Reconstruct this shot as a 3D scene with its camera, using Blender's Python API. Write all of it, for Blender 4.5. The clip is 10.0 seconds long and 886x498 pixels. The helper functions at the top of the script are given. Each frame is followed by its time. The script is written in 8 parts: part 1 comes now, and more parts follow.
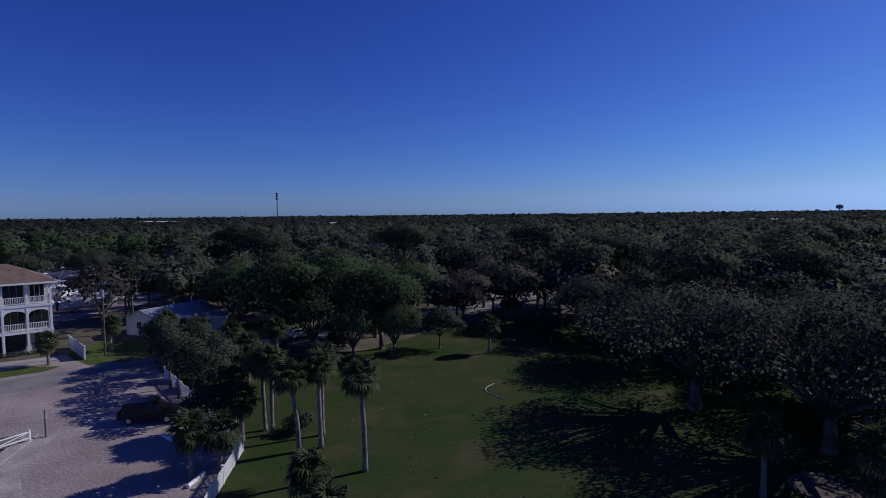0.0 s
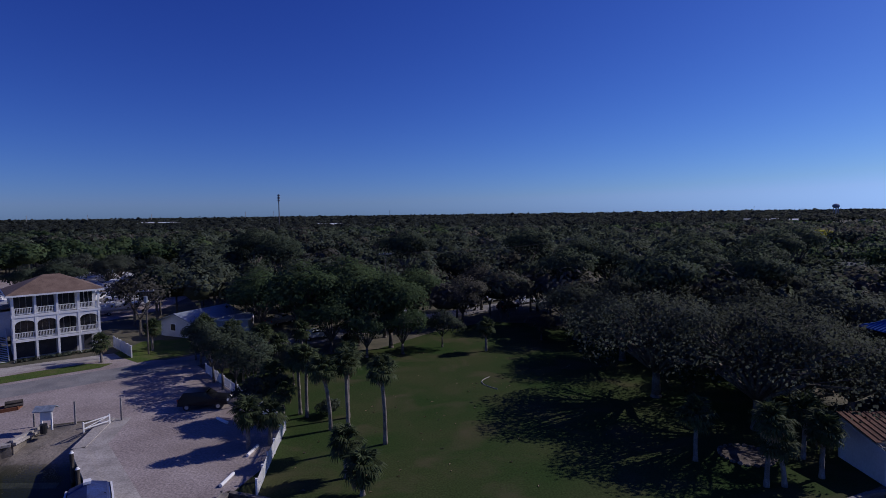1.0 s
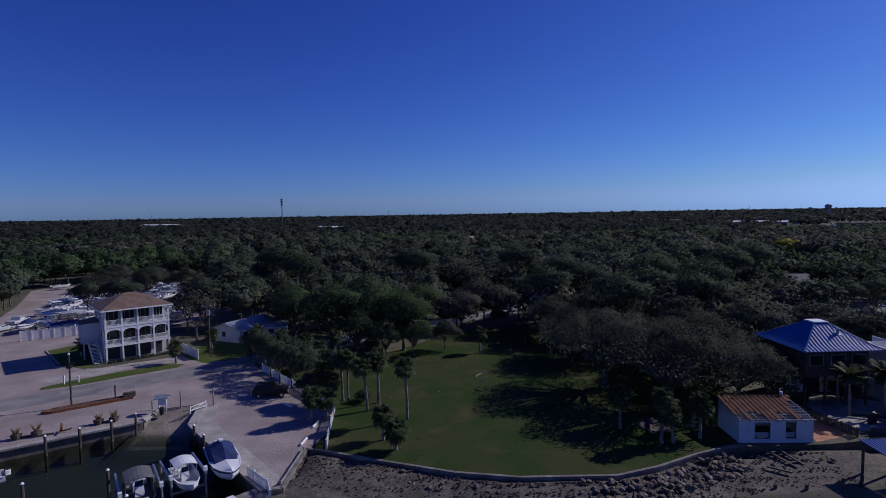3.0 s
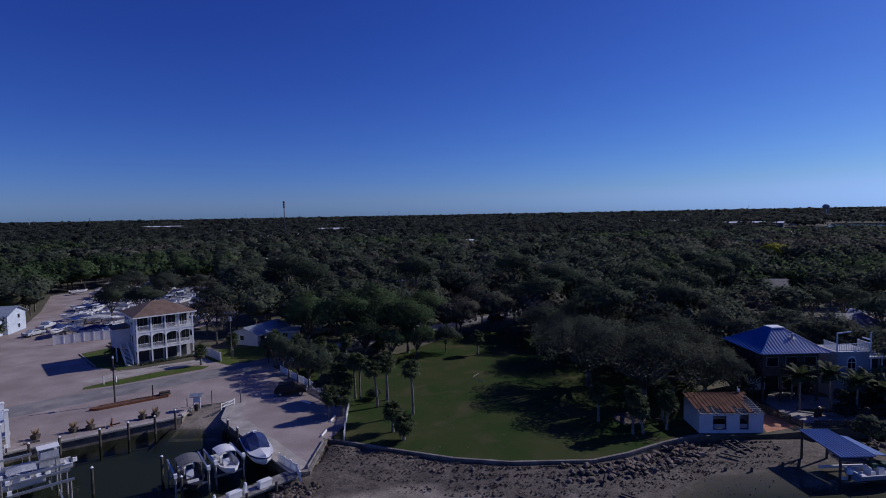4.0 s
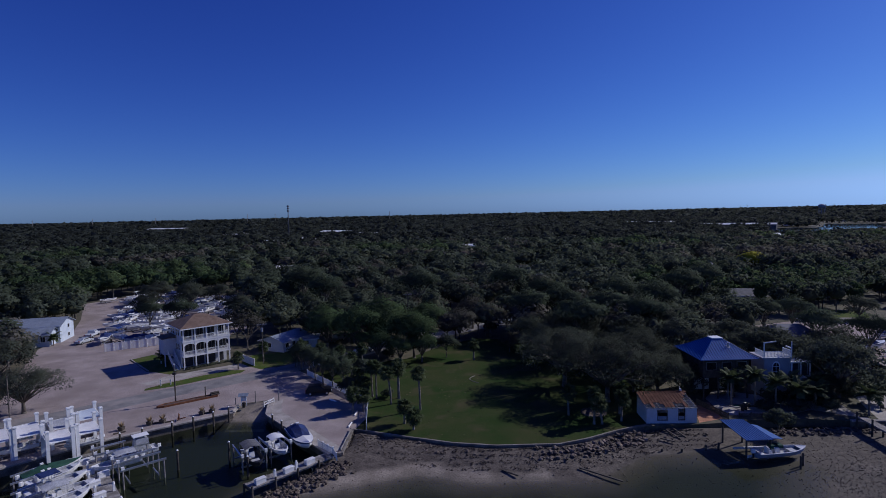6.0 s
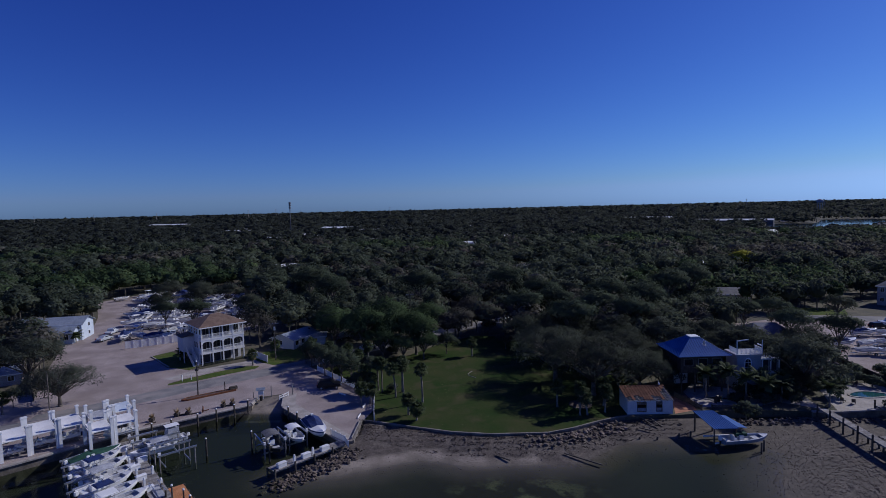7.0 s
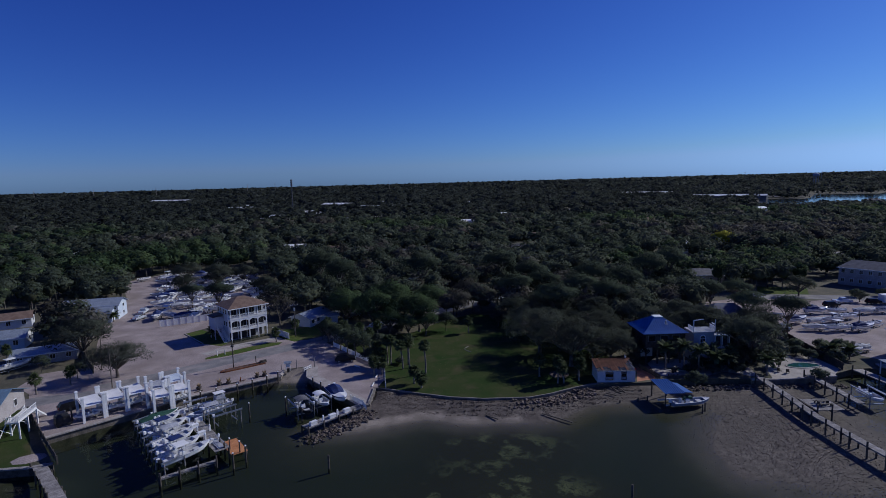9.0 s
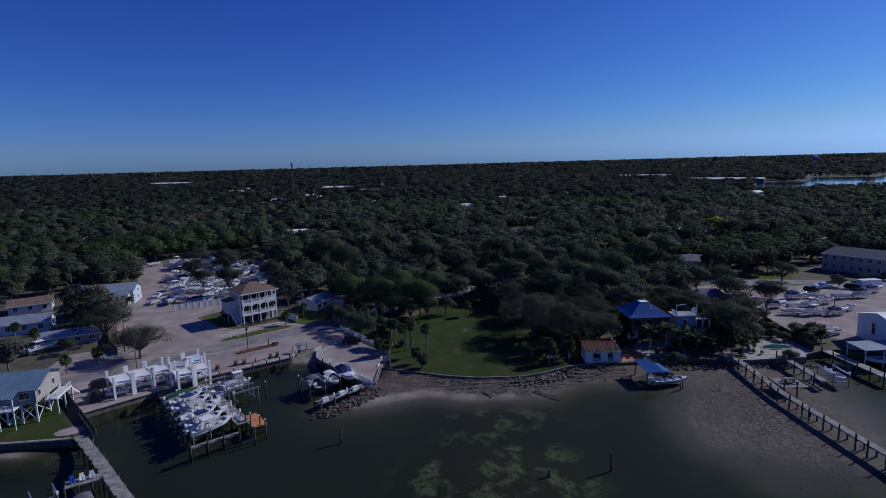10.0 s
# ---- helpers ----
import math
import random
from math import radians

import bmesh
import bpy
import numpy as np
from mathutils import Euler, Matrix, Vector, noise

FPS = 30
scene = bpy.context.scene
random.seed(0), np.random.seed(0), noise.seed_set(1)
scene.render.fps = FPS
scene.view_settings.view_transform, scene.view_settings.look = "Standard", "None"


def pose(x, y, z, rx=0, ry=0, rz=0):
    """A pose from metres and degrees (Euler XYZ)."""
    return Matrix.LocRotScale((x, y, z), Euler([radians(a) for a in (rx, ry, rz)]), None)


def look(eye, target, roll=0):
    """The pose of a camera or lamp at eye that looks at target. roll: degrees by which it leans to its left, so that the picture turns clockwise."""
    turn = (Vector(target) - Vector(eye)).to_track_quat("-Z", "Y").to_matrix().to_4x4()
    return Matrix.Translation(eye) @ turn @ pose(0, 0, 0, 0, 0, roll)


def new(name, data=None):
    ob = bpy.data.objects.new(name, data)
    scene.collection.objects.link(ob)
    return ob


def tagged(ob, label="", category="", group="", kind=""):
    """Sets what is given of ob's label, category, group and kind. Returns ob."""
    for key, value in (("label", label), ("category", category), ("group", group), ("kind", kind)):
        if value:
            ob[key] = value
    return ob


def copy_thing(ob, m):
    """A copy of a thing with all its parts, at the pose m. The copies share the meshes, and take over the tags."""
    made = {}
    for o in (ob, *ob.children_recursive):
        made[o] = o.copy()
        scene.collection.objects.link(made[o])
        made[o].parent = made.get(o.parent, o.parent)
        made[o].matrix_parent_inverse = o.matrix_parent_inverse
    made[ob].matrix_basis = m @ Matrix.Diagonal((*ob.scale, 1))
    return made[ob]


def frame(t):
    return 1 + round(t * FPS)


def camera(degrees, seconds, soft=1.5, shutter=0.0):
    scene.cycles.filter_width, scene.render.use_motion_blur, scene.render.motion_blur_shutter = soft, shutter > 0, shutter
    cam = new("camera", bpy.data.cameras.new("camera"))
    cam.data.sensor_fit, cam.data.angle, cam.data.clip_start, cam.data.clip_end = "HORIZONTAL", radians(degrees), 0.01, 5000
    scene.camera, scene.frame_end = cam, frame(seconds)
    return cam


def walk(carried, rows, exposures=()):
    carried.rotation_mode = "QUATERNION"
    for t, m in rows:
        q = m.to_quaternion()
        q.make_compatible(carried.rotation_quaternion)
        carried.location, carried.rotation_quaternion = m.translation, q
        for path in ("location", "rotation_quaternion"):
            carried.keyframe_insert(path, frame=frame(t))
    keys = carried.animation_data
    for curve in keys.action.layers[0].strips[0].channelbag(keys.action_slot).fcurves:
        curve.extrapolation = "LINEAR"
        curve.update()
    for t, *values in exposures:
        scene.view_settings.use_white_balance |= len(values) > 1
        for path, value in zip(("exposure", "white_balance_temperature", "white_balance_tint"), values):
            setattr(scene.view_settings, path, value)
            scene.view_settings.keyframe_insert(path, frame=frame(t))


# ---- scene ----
# The camera flies backwards and up, away from the lawn and out over the bay.
cam = camera(78.0, 10.0, soft=0.8)
ROWS = [  # seconds, x, y, z, yaw, pitch, roll
    (0.0, -0.22, 0.66, 16.07, 0.45, -3.42, 0.62),
    (0.5, -0.28, -3.76, 17.06, 0.40, -3.48, 0.74),
    (1.0, -0.47, -8.23, 18.15, 0.38, -3.49, 0.76),
    (1.5, -0.66, -12.87, 19.35, 0.31, -3.54, 0.82),
    (2.0, -0.81, -17.56, 20.62, 0.24, -3.56, 0.85),
    (2.5, -0.89, -22.20, 21.97, 0.22, -3.58, 0.87),
    (3.0, -0.93, -26.63, 23.26, 0.21, -3.58, 0.93),
    (3.5, -0.94, -30.99, 24.57, 0.21, -3.59, 1.00),
    (4.0, -0.95, -35.27, 25.89, 0.22, -3.59, 1.07),
    (4.5, -0.87, -39.51, 27.30, 0.21, -3.60, 1.14),
    (5.0, -0.90, -43.71, 28.71, 0.22, -3.59, 1.21),
    (5.5, -0.93, -47.86, 30.18, 0.23, -3.59, 1.25),
    (6.0, -0.85, -51.96, 31.54, 0.24, -3.71, 1.29),
    (6.5, -0.79, -56.01, 32.88, 0.26, -3.94, 1.34),
    (7.0, -0.73, -60.02, 34.22, 0.26, -4.28, 1.37),
    (7.5, -0.68, -64.11, 35.61, 0.25, -4.72, 1.41),
    (8.0, -0.65, -67.94, 37.01, 0.23, -5.33, 1.46),
    (8.5, -0.61, -71.81, 38.39, 0.18, -6.18, 1.52),
    (9.0, -0.66, -75.70, 39.81, 0.15, -7.12, 1.54),
    (9.5, -0.60, -79.56, 41.19, 0.12, -8.09, 1.55),
    (10.0, -0.69, -83.38, 42.61, 0.10, -9.03, 1.54),
]
EXPOSURE, KELVIN, TINT = -0.74, 5700, 13
walk(cam, [(t, pose(x, y, z, 90 + pitch, roll, yaw)) for t, x, y, z, yaw, pitch, roll in ROWS],
     exposures=[(0.0, EXPOSURE, KELVIN, TINT), (4.0, EXPOSURE, KELVIN - 70, TINT - 1), (7.0, EXPOSURE, KELVIN - 140, TINT - 4), (10.0, EXPOSURE, KELVIN - 180, TINT - 8)])

# ---- light: one low sun ahead and to the side, clear sky ----
SUN_AZ, SUN_EL = 24.0, 34.0   # degrees from +x towards +y, and above the horizon
sun_dir = Vector((math.cos(radians(SUN_EL)) * math.cos(radians(SUN_AZ)), math.cos(radians(SUN_EL)) * math.sin(radians(SUN_AZ)), math.sin(radians(SUN_EL))))
sun_data = bpy.data.lights.new("sun", "SUN")
sun_data.energy, sun_data.angle, sun_data.color = 5.0, radians(0.55), (1.0, 0.885, 0.785)
sun = new("sun", sun_data)
sun.matrix_world = look(sun_dir * 300, (0, 0, 0))

world = bpy.data.worlds.new("sky")
scene.world = world
world.use_nodes = True
wn = world.node_tree.nodes
sky = wn.new("ShaderNodeTexSky")
sky.sky_type, sky.sun_disc = "NISHITA", False
sky.sun_elevation, sky.sun_rotation = radians(SUN_EL), radians(90 - SUN_AZ)
sky.altitude, sky.air_density, sky.dust_density, sky.ozone_density = 1200.0, 1.0, 0.8, 4.5
deep = wn.new("ShaderNodeMix")                    # the deep violet-blue of a dry winter sky
deep.data_type, deep.blend_type = "RGBA", "MULTIPLY"
deep.inputs[0].default_value = 1.0
deep.inputs[7].default_value = (0.58, 0.74, 1.38, 1)
world.node_tree.links.new(sky.outputs[0], deep.inputs[6])
split, join = wn.new("ShaderNodeSeparateColor"), wn.new("ShaderNodeCombineColor")
world.node_tree.links.new(deep.outputs[2], split.inputs[0])
made = []
for k, (power, gain) in enumerate(((1.36, 0.843), (1.42, 0.632), (1.02, 1.0))):   # a clear sky that pales fast towards the sun and the horizon
    steep, scaled = wn.new("ShaderNodeMath"), wn.new("ShaderNodeMath")
    steep.operation, scaled.operation = "POWER", "MULTIPLY"
    steep.inputs[1].default_value, scaled.inputs[1].default_value = power, gain
    world.node_tree.links.new(split.outputs[k], steep.inputs[0])
    world.node_tree.links.new(steep.outputs[0], scaled.inputs[0])
    made.append(scaled.outputs[0])
for k, operation, share in ((0, "SMOOTH_MIN", 0.68), (2, "SMOOTH_MAX", 1.58)):   # dry air: the horizon stays pale blue, never yellow
    level, limit = wn.new("ShaderNodeMath"), wn.new("ShaderNodeMath")
    level.operation, limit.operation = "MULTIPLY", operation
    level.inputs[1].default_value, limit.inputs[2].default_value = share, 0.1
    world.node_tree.links.new(made[1], level.inputs[0])
    world.node_tree.links.new(made[k], limit.inputs[0])
    world.node_tree.links.new(level.outputs[0], limit.inputs[1])
    made[k] = limit.outputs[0]
for k in range(3):
    world.node_tree.links.new(made[k], join.inputs[k])
world.node_tree.links.new(join.outputs[0], wn["Background"].inputs[0])
wn["Background"].inputs[1].default_value = 0.079


# ---- materials ----
def surf(name, c1, c2, scale=1.0, rough=0.8, bump=0.15, fine=9.0, metal=0.0, grain=0.25, vary=0.0, island=0.0, spec=0.4):
    """A surface whose colour wanders from c1 to c2 over 1/scale metres, with a finer grain, relief, and a change from piece to piece."""
    m = bpy.data.materials.new(name)
    m.use_nodes = True
    n, l = m.node_tree.nodes, m.node_tree.links
    b = n["Principled BSDF"]
    geo = n.new("ShaderNodeNewGeometry")
    big, small = n.new("ShaderNodeTexNoise"), n.new("ShaderNodeTexNoise")
    for t, s, d in ((big, scale, 5.0), (small, scale * fine, 4.0)):
        t.inputs["Scale"].default_value, t.inputs["Detail"].default_value = s, d
        l.new(geo.outputs["Position"], t.inputs["Vector"])
    ramp = n.new("ShaderNodeValToRGB")
    ramp.color_ramp.elements[0].position, ramp.color_ramp.elements[1].position = 0.34, 0.66
    ramp.color_ramp.elements[0].color, ramp.color_ramp.elements[1].color = (*c1, 1), (*c2, 1)
    l.new(big.outputs["Fac"], ramp.inputs[0])
    hsv = n.new("ShaderNodeHueSaturation")
    l.new(ramp.outputs[0], hsv.inputs["Color"])
    val = n.new("ShaderNodeMapRange")
    val.inputs[1].default_value, val.inputs[2].default_value = 0.3, 0.7
    val.inputs[3].default_value, val.inputs[4].default_value = 1 - grain, 1 + grain
    l.new(small.outputs["Fac"], val.inputs[0])
    last = val.outputs[0]
    for amount, node, socket in ((vary, "ShaderNodeObjectInfo", "Random"), (island, "ShaderNodeNewGeometry", "Random Per Island")):
        if amount:
            src, mul, mr = n.new(node), n.new("ShaderNodeMath"), n.new("ShaderNodeMapRange")
            mul.operation = "MULTIPLY"
            mr.inputs[3].default_value, mr.inputs[4].default_value = 1 - amount, 1 + amount
            l.new(src.outputs[socket], mr.inputs[0])
            l.new(last, mul.inputs[0])
            l.new(mr.outputs[0], mul.inputs[1])
            last = mul.outputs[0]
    l.new(last, hsv.inputs["Value"])
    l.new(hsv.outputs[0], b.inputs["Base Color"])
    b.inputs["Roughness"].default_value, b.inputs["Metallic"].default_value = rough, metal
    b.inputs["Specular IOR Level"].default_value = spec
    if bump:
        bp = n.new("ShaderNodeBump")
        bp.inputs["Strength"].default_value, bp.inputs["Distance"].default_value = bump, 0.3 / (scale * fine)
        l.new(small.outputs["Fac"], bp.inputs["Height"])
        l.new(bp.outputs[0], b.inputs["Normal"])
    return m


def leafy(name, c1, c2, scale=0.12, glow=0.3, rough=0.75, island=0.14, spec=0.06, soft=True):
    """Foliage: a rough leaf with light coming through it, greener and duller from clump to clump."""
    m = surf(name, c1, c2, scale, rough, 0.0, 14.0, grain=0.16, vary=0.18, island=island, spec=spec)
    n, l = m.node_tree.nodes, m.node_tree.links
    if soft:                                       # each tree has a tone of its own
        hsv, tone = n["Hue/Saturation/Value"], n.new("ShaderNodeAttribute")
        tone.attribute_name = "tone"
        lift, hue, mul = n.new("ShaderNodeMapRange"), n.new("ShaderNodeMapRange"), n.new("ShaderNodeMath")
        lift.inputs[3].default_value, lift.inputs[4].default_value = 0.68, 1.32
        hue.inputs[3].default_value, hue.inputs[4].default_value = 0.515, 0.475
        mul.operation = "MULTIPLY"
        l.new(tone.outputs["Fac"], lift.inputs[0])
        l.new(tone.outputs["Fac"], hue.inputs[0])
        l.new(hsv.inputs["Value"].links[0].from_socket, mul.inputs[0])
        l.new(lift.outputs[0], mul.inputs[1])
        l.new(mul.outputs[0], hsv.inputs["Value"])
        l.new(hue.outputs[0], hsv.inputs["Hue"])
    b, out = n["Principled BSDF"], n["Material Output"]
    tr, mix = n.new("ShaderNodeBsdfTranslucent"), n.new("ShaderNodeMixShader")
    if soft:                                       # leaves lean out from the crown, stored with the mesh
        att, turn = n.new("ShaderNodeAttribute"), n.new("ShaderNodeVectorTransform")
        att.attribute_name = "outward"
        turn.vector_type, turn.convert_from, turn.convert_to = "NORMAL", "OBJECT", "WORLD"
        l.new(att.outputs["Vector"], turn.inputs[0])
        l.new(turn.outputs[0], b.inputs["Normal"])
        l.new(turn.outputs[0], tr.inputs["Normal"])
    l.new(b.inputs["Base Color"].links[0].from_socket, tr.inputs["Color"])
    mix.inputs[0].default_value = glow
    l.new(b.outputs[0], mix.inputs[1])
    l.new(tr.outputs[0], mix.inputs[2])
    l.new(mix.outputs[0], out.inputs["Surface"])
    return m


M = dict(
    soil=surf("forest_floor", (0.058, 0.058, 0.036), (0.115, 0.1, 0.066), 0.25, 0.95, 0.3),
    mud=surf("bay_mud", (0.052, 0.06, 0.05), (0.075, 0.083, 0.066), 0.05, 0.95, 0.2),
    lawn=surf("lawn_grass", (0.029, 0.053, 0.014), (0.05, 0.06, 0.022), 0.13, 0.95, 0.25, 55.0, grain=0.3, spec=0.04),
    verge=surf("verge_grass", (0.055, 0.095, 0.018), (0.09, 0.105, 0.03), 0.4, 0.95, 0.5, 16.0, grain=0.4, spec=0.08),
    shell=surf("crushed_shell", (0.26, 0.216, 0.202), (0.37, 0.315, 0.295), 0.22, 0.95, 0.6, 26.0, grain=0.32, spec=0.15),
    asphalt=surf("old_asphalt", (0.15, 0.145, 0.145), (0.24, 0.23, 0.22), 0.3, 0.9, 0.2, 25.0),
    concrete=surf("concrete", (0.28, 0.255, 0.23), (0.42, 0.385, 0.35), 0.6, 0.9, 0.2, 12.0),
    weathered=surf("weathered_cap", (0.13, 0.115, 0.1), (0.24, 0.22, 0.195), 0.7, 0.9, 0.3, 10.0),
    wetconcrete=surf("stained_concrete", (0.09, 0.08, 0.065), (0.22, 0.19, 0.155), 0.7, 0.75, 0.3, 10.0),
    rock=surf("riprap_rock", (0.06, 0.046, 0.036), (0.165, 0.13, 0.102), 1.2, 0.9, 0.4, 6.0, vary=0.4, island=0.4),
    white=surf("white_paint", (0.74, 0.74, 0.72), (0.82, 0.82, 0.8), 0.5, 0.5, 0.03, 8.0, grain=0.05),
    vinyl=surf("white_vinyl", (0.72, 0.71, 0.69), (0.8, 0.79, 0.77), 0.7, 0.4, 0.02, 8.0, grain=0.06),
    stucco=surf("pale_stucco", (0.52, 0.53, 0.55), (0.62, 0.63, 0.64), 0.5, 0.85, 0.15, 12.0, grain=0.08),
    shingle=surf("brown_shingle", (0.13, 0.085, 0.062), (0.2, 0.138, 0.102), 0.9, 0.9, 0.4, 9.0),
    bluemetal=surf("blue_metal", (0.045, 0.11, 0.31), (0.06, 0.14, 0.37), 0.5, 0.42, 0.02, 8.0, grain=0.08, spec=0.3),
    slatemetal=surf("slate_blue_metal", (0.12, 0.185, 0.25), (0.17, 0.245, 0.32), 0.5, 0.45, 0.03, 8.0, metal=0.1, spec=0.3),
    greymetal=surf("grey_metal_roof", (0.24, 0.275, 0.32), (0.31, 0.35, 0.4), 0.5, 0.5, 0.03, 8.0, metal=0.2),
    rustmetal=surf("rusty_sheet", (0.095, 0.044, 0.03), (0.15, 0.074, 0.05), 1.1, 0.85, 0.2, 6.0, vary=0.15, spec=0.15),
    darkroof=surf("dark_grey_roof", (0.09, 0.09, 0.1), (0.15, 0.15, 0.16), 0.8, 0.85, 0.2, 8.0),
    darkglass=surf("dark_window", (0.012, 0.014, 0.018), (0.025, 0.027, 0.03), 0.5, 0.08, 0.0, 5.0, spec=0.6),
    screen=surf("dark_screen", (0.03, 0.03, 0.034), (0.05, 0.05, 0.055), 1.0, 0.7, 0.05),
    gelcoat=surf("white_gelcoat", (0.72, 0.72, 0.71), (0.8, 0.8, 0.79), 0.8, 0.25, 0.0, 8.0, grain=0.05, vary=0.08, spec=0.5),
    greygel=surf("grey_deck_liner", (0.42, 0.42, 0.43), (0.55, 0.55, 0.55), 1.0, 0.5, 0.05, 10.0),
    navy=surf("navy_canvas", (0.012, 0.022, 0.085), (0.02, 0.04, 0.15), 1.2, 0.8, 0.15, 8.0),
    greencloth=surf("green_canvas", (0.012, 0.045, 0.03), (0.02, 0.075, 0.05), 1.2, 0.8, 0.15, 8.0),
    greycloth=surf("grey_canvas", (0.3, 0.31, 0.34), (0.4, 0.41, 0.44), 1.2, 0.8, 0.15, 8.0),
    black=surf("black_plastic", (0.012, 0.012, 0.013), (0.03, 0.03, 0.032), 2.0, 0.5, 0.05),
    aluminium=surf("aluminium", (0.5, 0.52, 0.54), (0.62, 0.63, 0.65), 1.5, 0.35, 0.03, 8.0, metal=0.8),
    greywood=surf("weathered_wood", (0.17, 0.155, 0.145), (0.32, 0.3, 0.28), 1.0, 0.85, 0.3, 8.0, vary=0.15, island=0.22),
    darkwood=surf("dark_piling", (0.045, 0.038, 0.03), (0.1, 0.085, 0.07), 1.5, 0.85, 0.3, 8.0, vary=0.2),
    orangewood=surf("new_orange_decking", (0.42, 0.17, 0.06), (0.55, 0.25, 0.1), 1.0, 0.7, 0.2, 8.0, island=0.15),
    mulch=surf("dark_mulch", (0.05, 0.03, 0.022), (0.12, 0.075, 0.055), 1.5, 0.95, 0.5, 9.0),
    brick=surf("brick_paving", (0.3, 0.13, 0.07), (0.45, 0.22, 0.13), 1.5, 0.85, 0.3, 8.0),
    bark=surf("oak_bark", (0.07, 0.06, 0.05), (0.17, 0.15, 0.125), 1.5, 0.95, 0.5, 6.0),
    palmbark=surf("palm_bark", (0.14, 0.12, 0.1), (0.26, 0.23, 0.2), 2.0, 0.95, 0.5, 6.0),
    twig=surf("bare_twigs", (0.12, 0.105, 0.1), (0.22, 0.19, 0.18), 0.8, 0.95, 0.0),
    oak=leafy("oak_leaves", (0.062, 0.079, 0.059), (0.095, 0.118, 0.086), glow=0.42),
    liveoak=leafy("live_oak_leaves", (0.084, 0.1, 0.078), (0.12, 0.138, 0.108), glow=0.6),
    fresh=leafy("bright_leaves", (0.059, 0.095, 0.046), (0.088, 0.130, 0.063), glow=0.45),
    pine=leafy("pine_needles", (0.062, 0.084, 0.058), (0.094, 0.120, 0.081), glow=0.45),
    # far trees: the look of distance put into a darker, greyer leaf colour
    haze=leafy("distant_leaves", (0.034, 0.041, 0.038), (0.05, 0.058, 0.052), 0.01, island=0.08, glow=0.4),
    dull=leafy("dull_leaves", (0.075, 0.075, 0.065), (0.108, 0.106, 0.090), glow=0.4),
    yellow=leafy("yellow_leaves", (0.2, 0.22, 0.02), (0.3, 0.3, 0.04)),
    palm=leafy("palm_fronds", (0.045, 0.065, 0.026), (0.08, 0.098, 0.045), 0.6, 0.3, 0.7, 0.25, 0.1, False),
    deadpalm=leafy("dead_fronds", (0.16, 0.12, 0.07), (0.28, 0.22, 0.13), 0.6, 0.15, 0.7, 0.3, 0.1, False),
    straw=leafy("dry_ornamental_grass", (0.28, 0.2, 0.11), (0.4, 0.3, 0.17), 0.8, 0.2, 0.8, 0.3, 0.1, False),
    carblack=surf("black_car_paint", (0.01, 0.01, 0.012), (0.016, 0.016, 0.018), 1.0, 0.3, 0.0, spec=0.25),
    carpaint=surf("pale_car_paint", (0.35, 0.37, 0.4), (0.4, 0.42, 0.45), 1.0, 0.2, 0.0, vary=0.6, spec=0.6),
    red=surf("red_paint", (0.4, 0.03, 0.02), (0.5, 0.05, 0.03), 1.0, 0.4, 0.0),
    blueplastic=surf("blue_plastic", (0.02, 0.06, 0.35), (0.03, 0.08, 0.42), 1.0, 0.4, 0.0),
    greyblue=surf("blue_grey_siding", (0.2, 0.23, 0.29), (0.27, 0.3, 0.36), 0.6, 0.8, 0.1),
    lightsiding=surf("pale_blue_siding", (0.46, 0.52, 0.6), (0.56, 0.62, 0.68), 0.6, 0.75, 0.1, grain=0.08),
    # white stucco with the shade of the house front put into its colour
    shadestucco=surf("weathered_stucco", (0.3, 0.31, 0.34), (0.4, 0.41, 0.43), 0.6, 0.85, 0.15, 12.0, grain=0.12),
    navyroof=surf("dark_blue_roof", (0.045, 0.055, 0.1), (0.075, 0.085, 0.14), 0.8, 0.6, 0.1, 8.0),
    taupe=surf("taupe_siding", (0.3, 0.27, 0.26), (0.38, 0.35, 0.33), 0.6, 0.8, 0.1),
    rust=surf("rusted_steel", (0.12, 0.045, 0.02), (0.24, 0.1, 0.045), 1.5, 0.85, 0.3),
    riverwater=surf("river_water", (0.02, 0.03, 0.04), (0.03, 0.042, 0.05), 0.02, 0.08, 0.0, spec=0.5),
    poolwater=surf("pool_water", (0.02, 0.075, 0.075), (0.03, 0.1, 0.1), 0.5, 0.05, 0.05, spec=0.5),
)
for kind_ in ("oak", "fresh", "pine", "dull"):     # leaf tones for the filler domes inside the crowns, mostly a little darker
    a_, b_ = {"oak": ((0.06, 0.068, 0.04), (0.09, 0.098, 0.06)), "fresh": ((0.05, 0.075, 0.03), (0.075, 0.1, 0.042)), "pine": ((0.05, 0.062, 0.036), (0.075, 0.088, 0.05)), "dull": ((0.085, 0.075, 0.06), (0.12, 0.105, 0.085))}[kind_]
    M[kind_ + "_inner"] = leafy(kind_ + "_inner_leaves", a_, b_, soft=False)



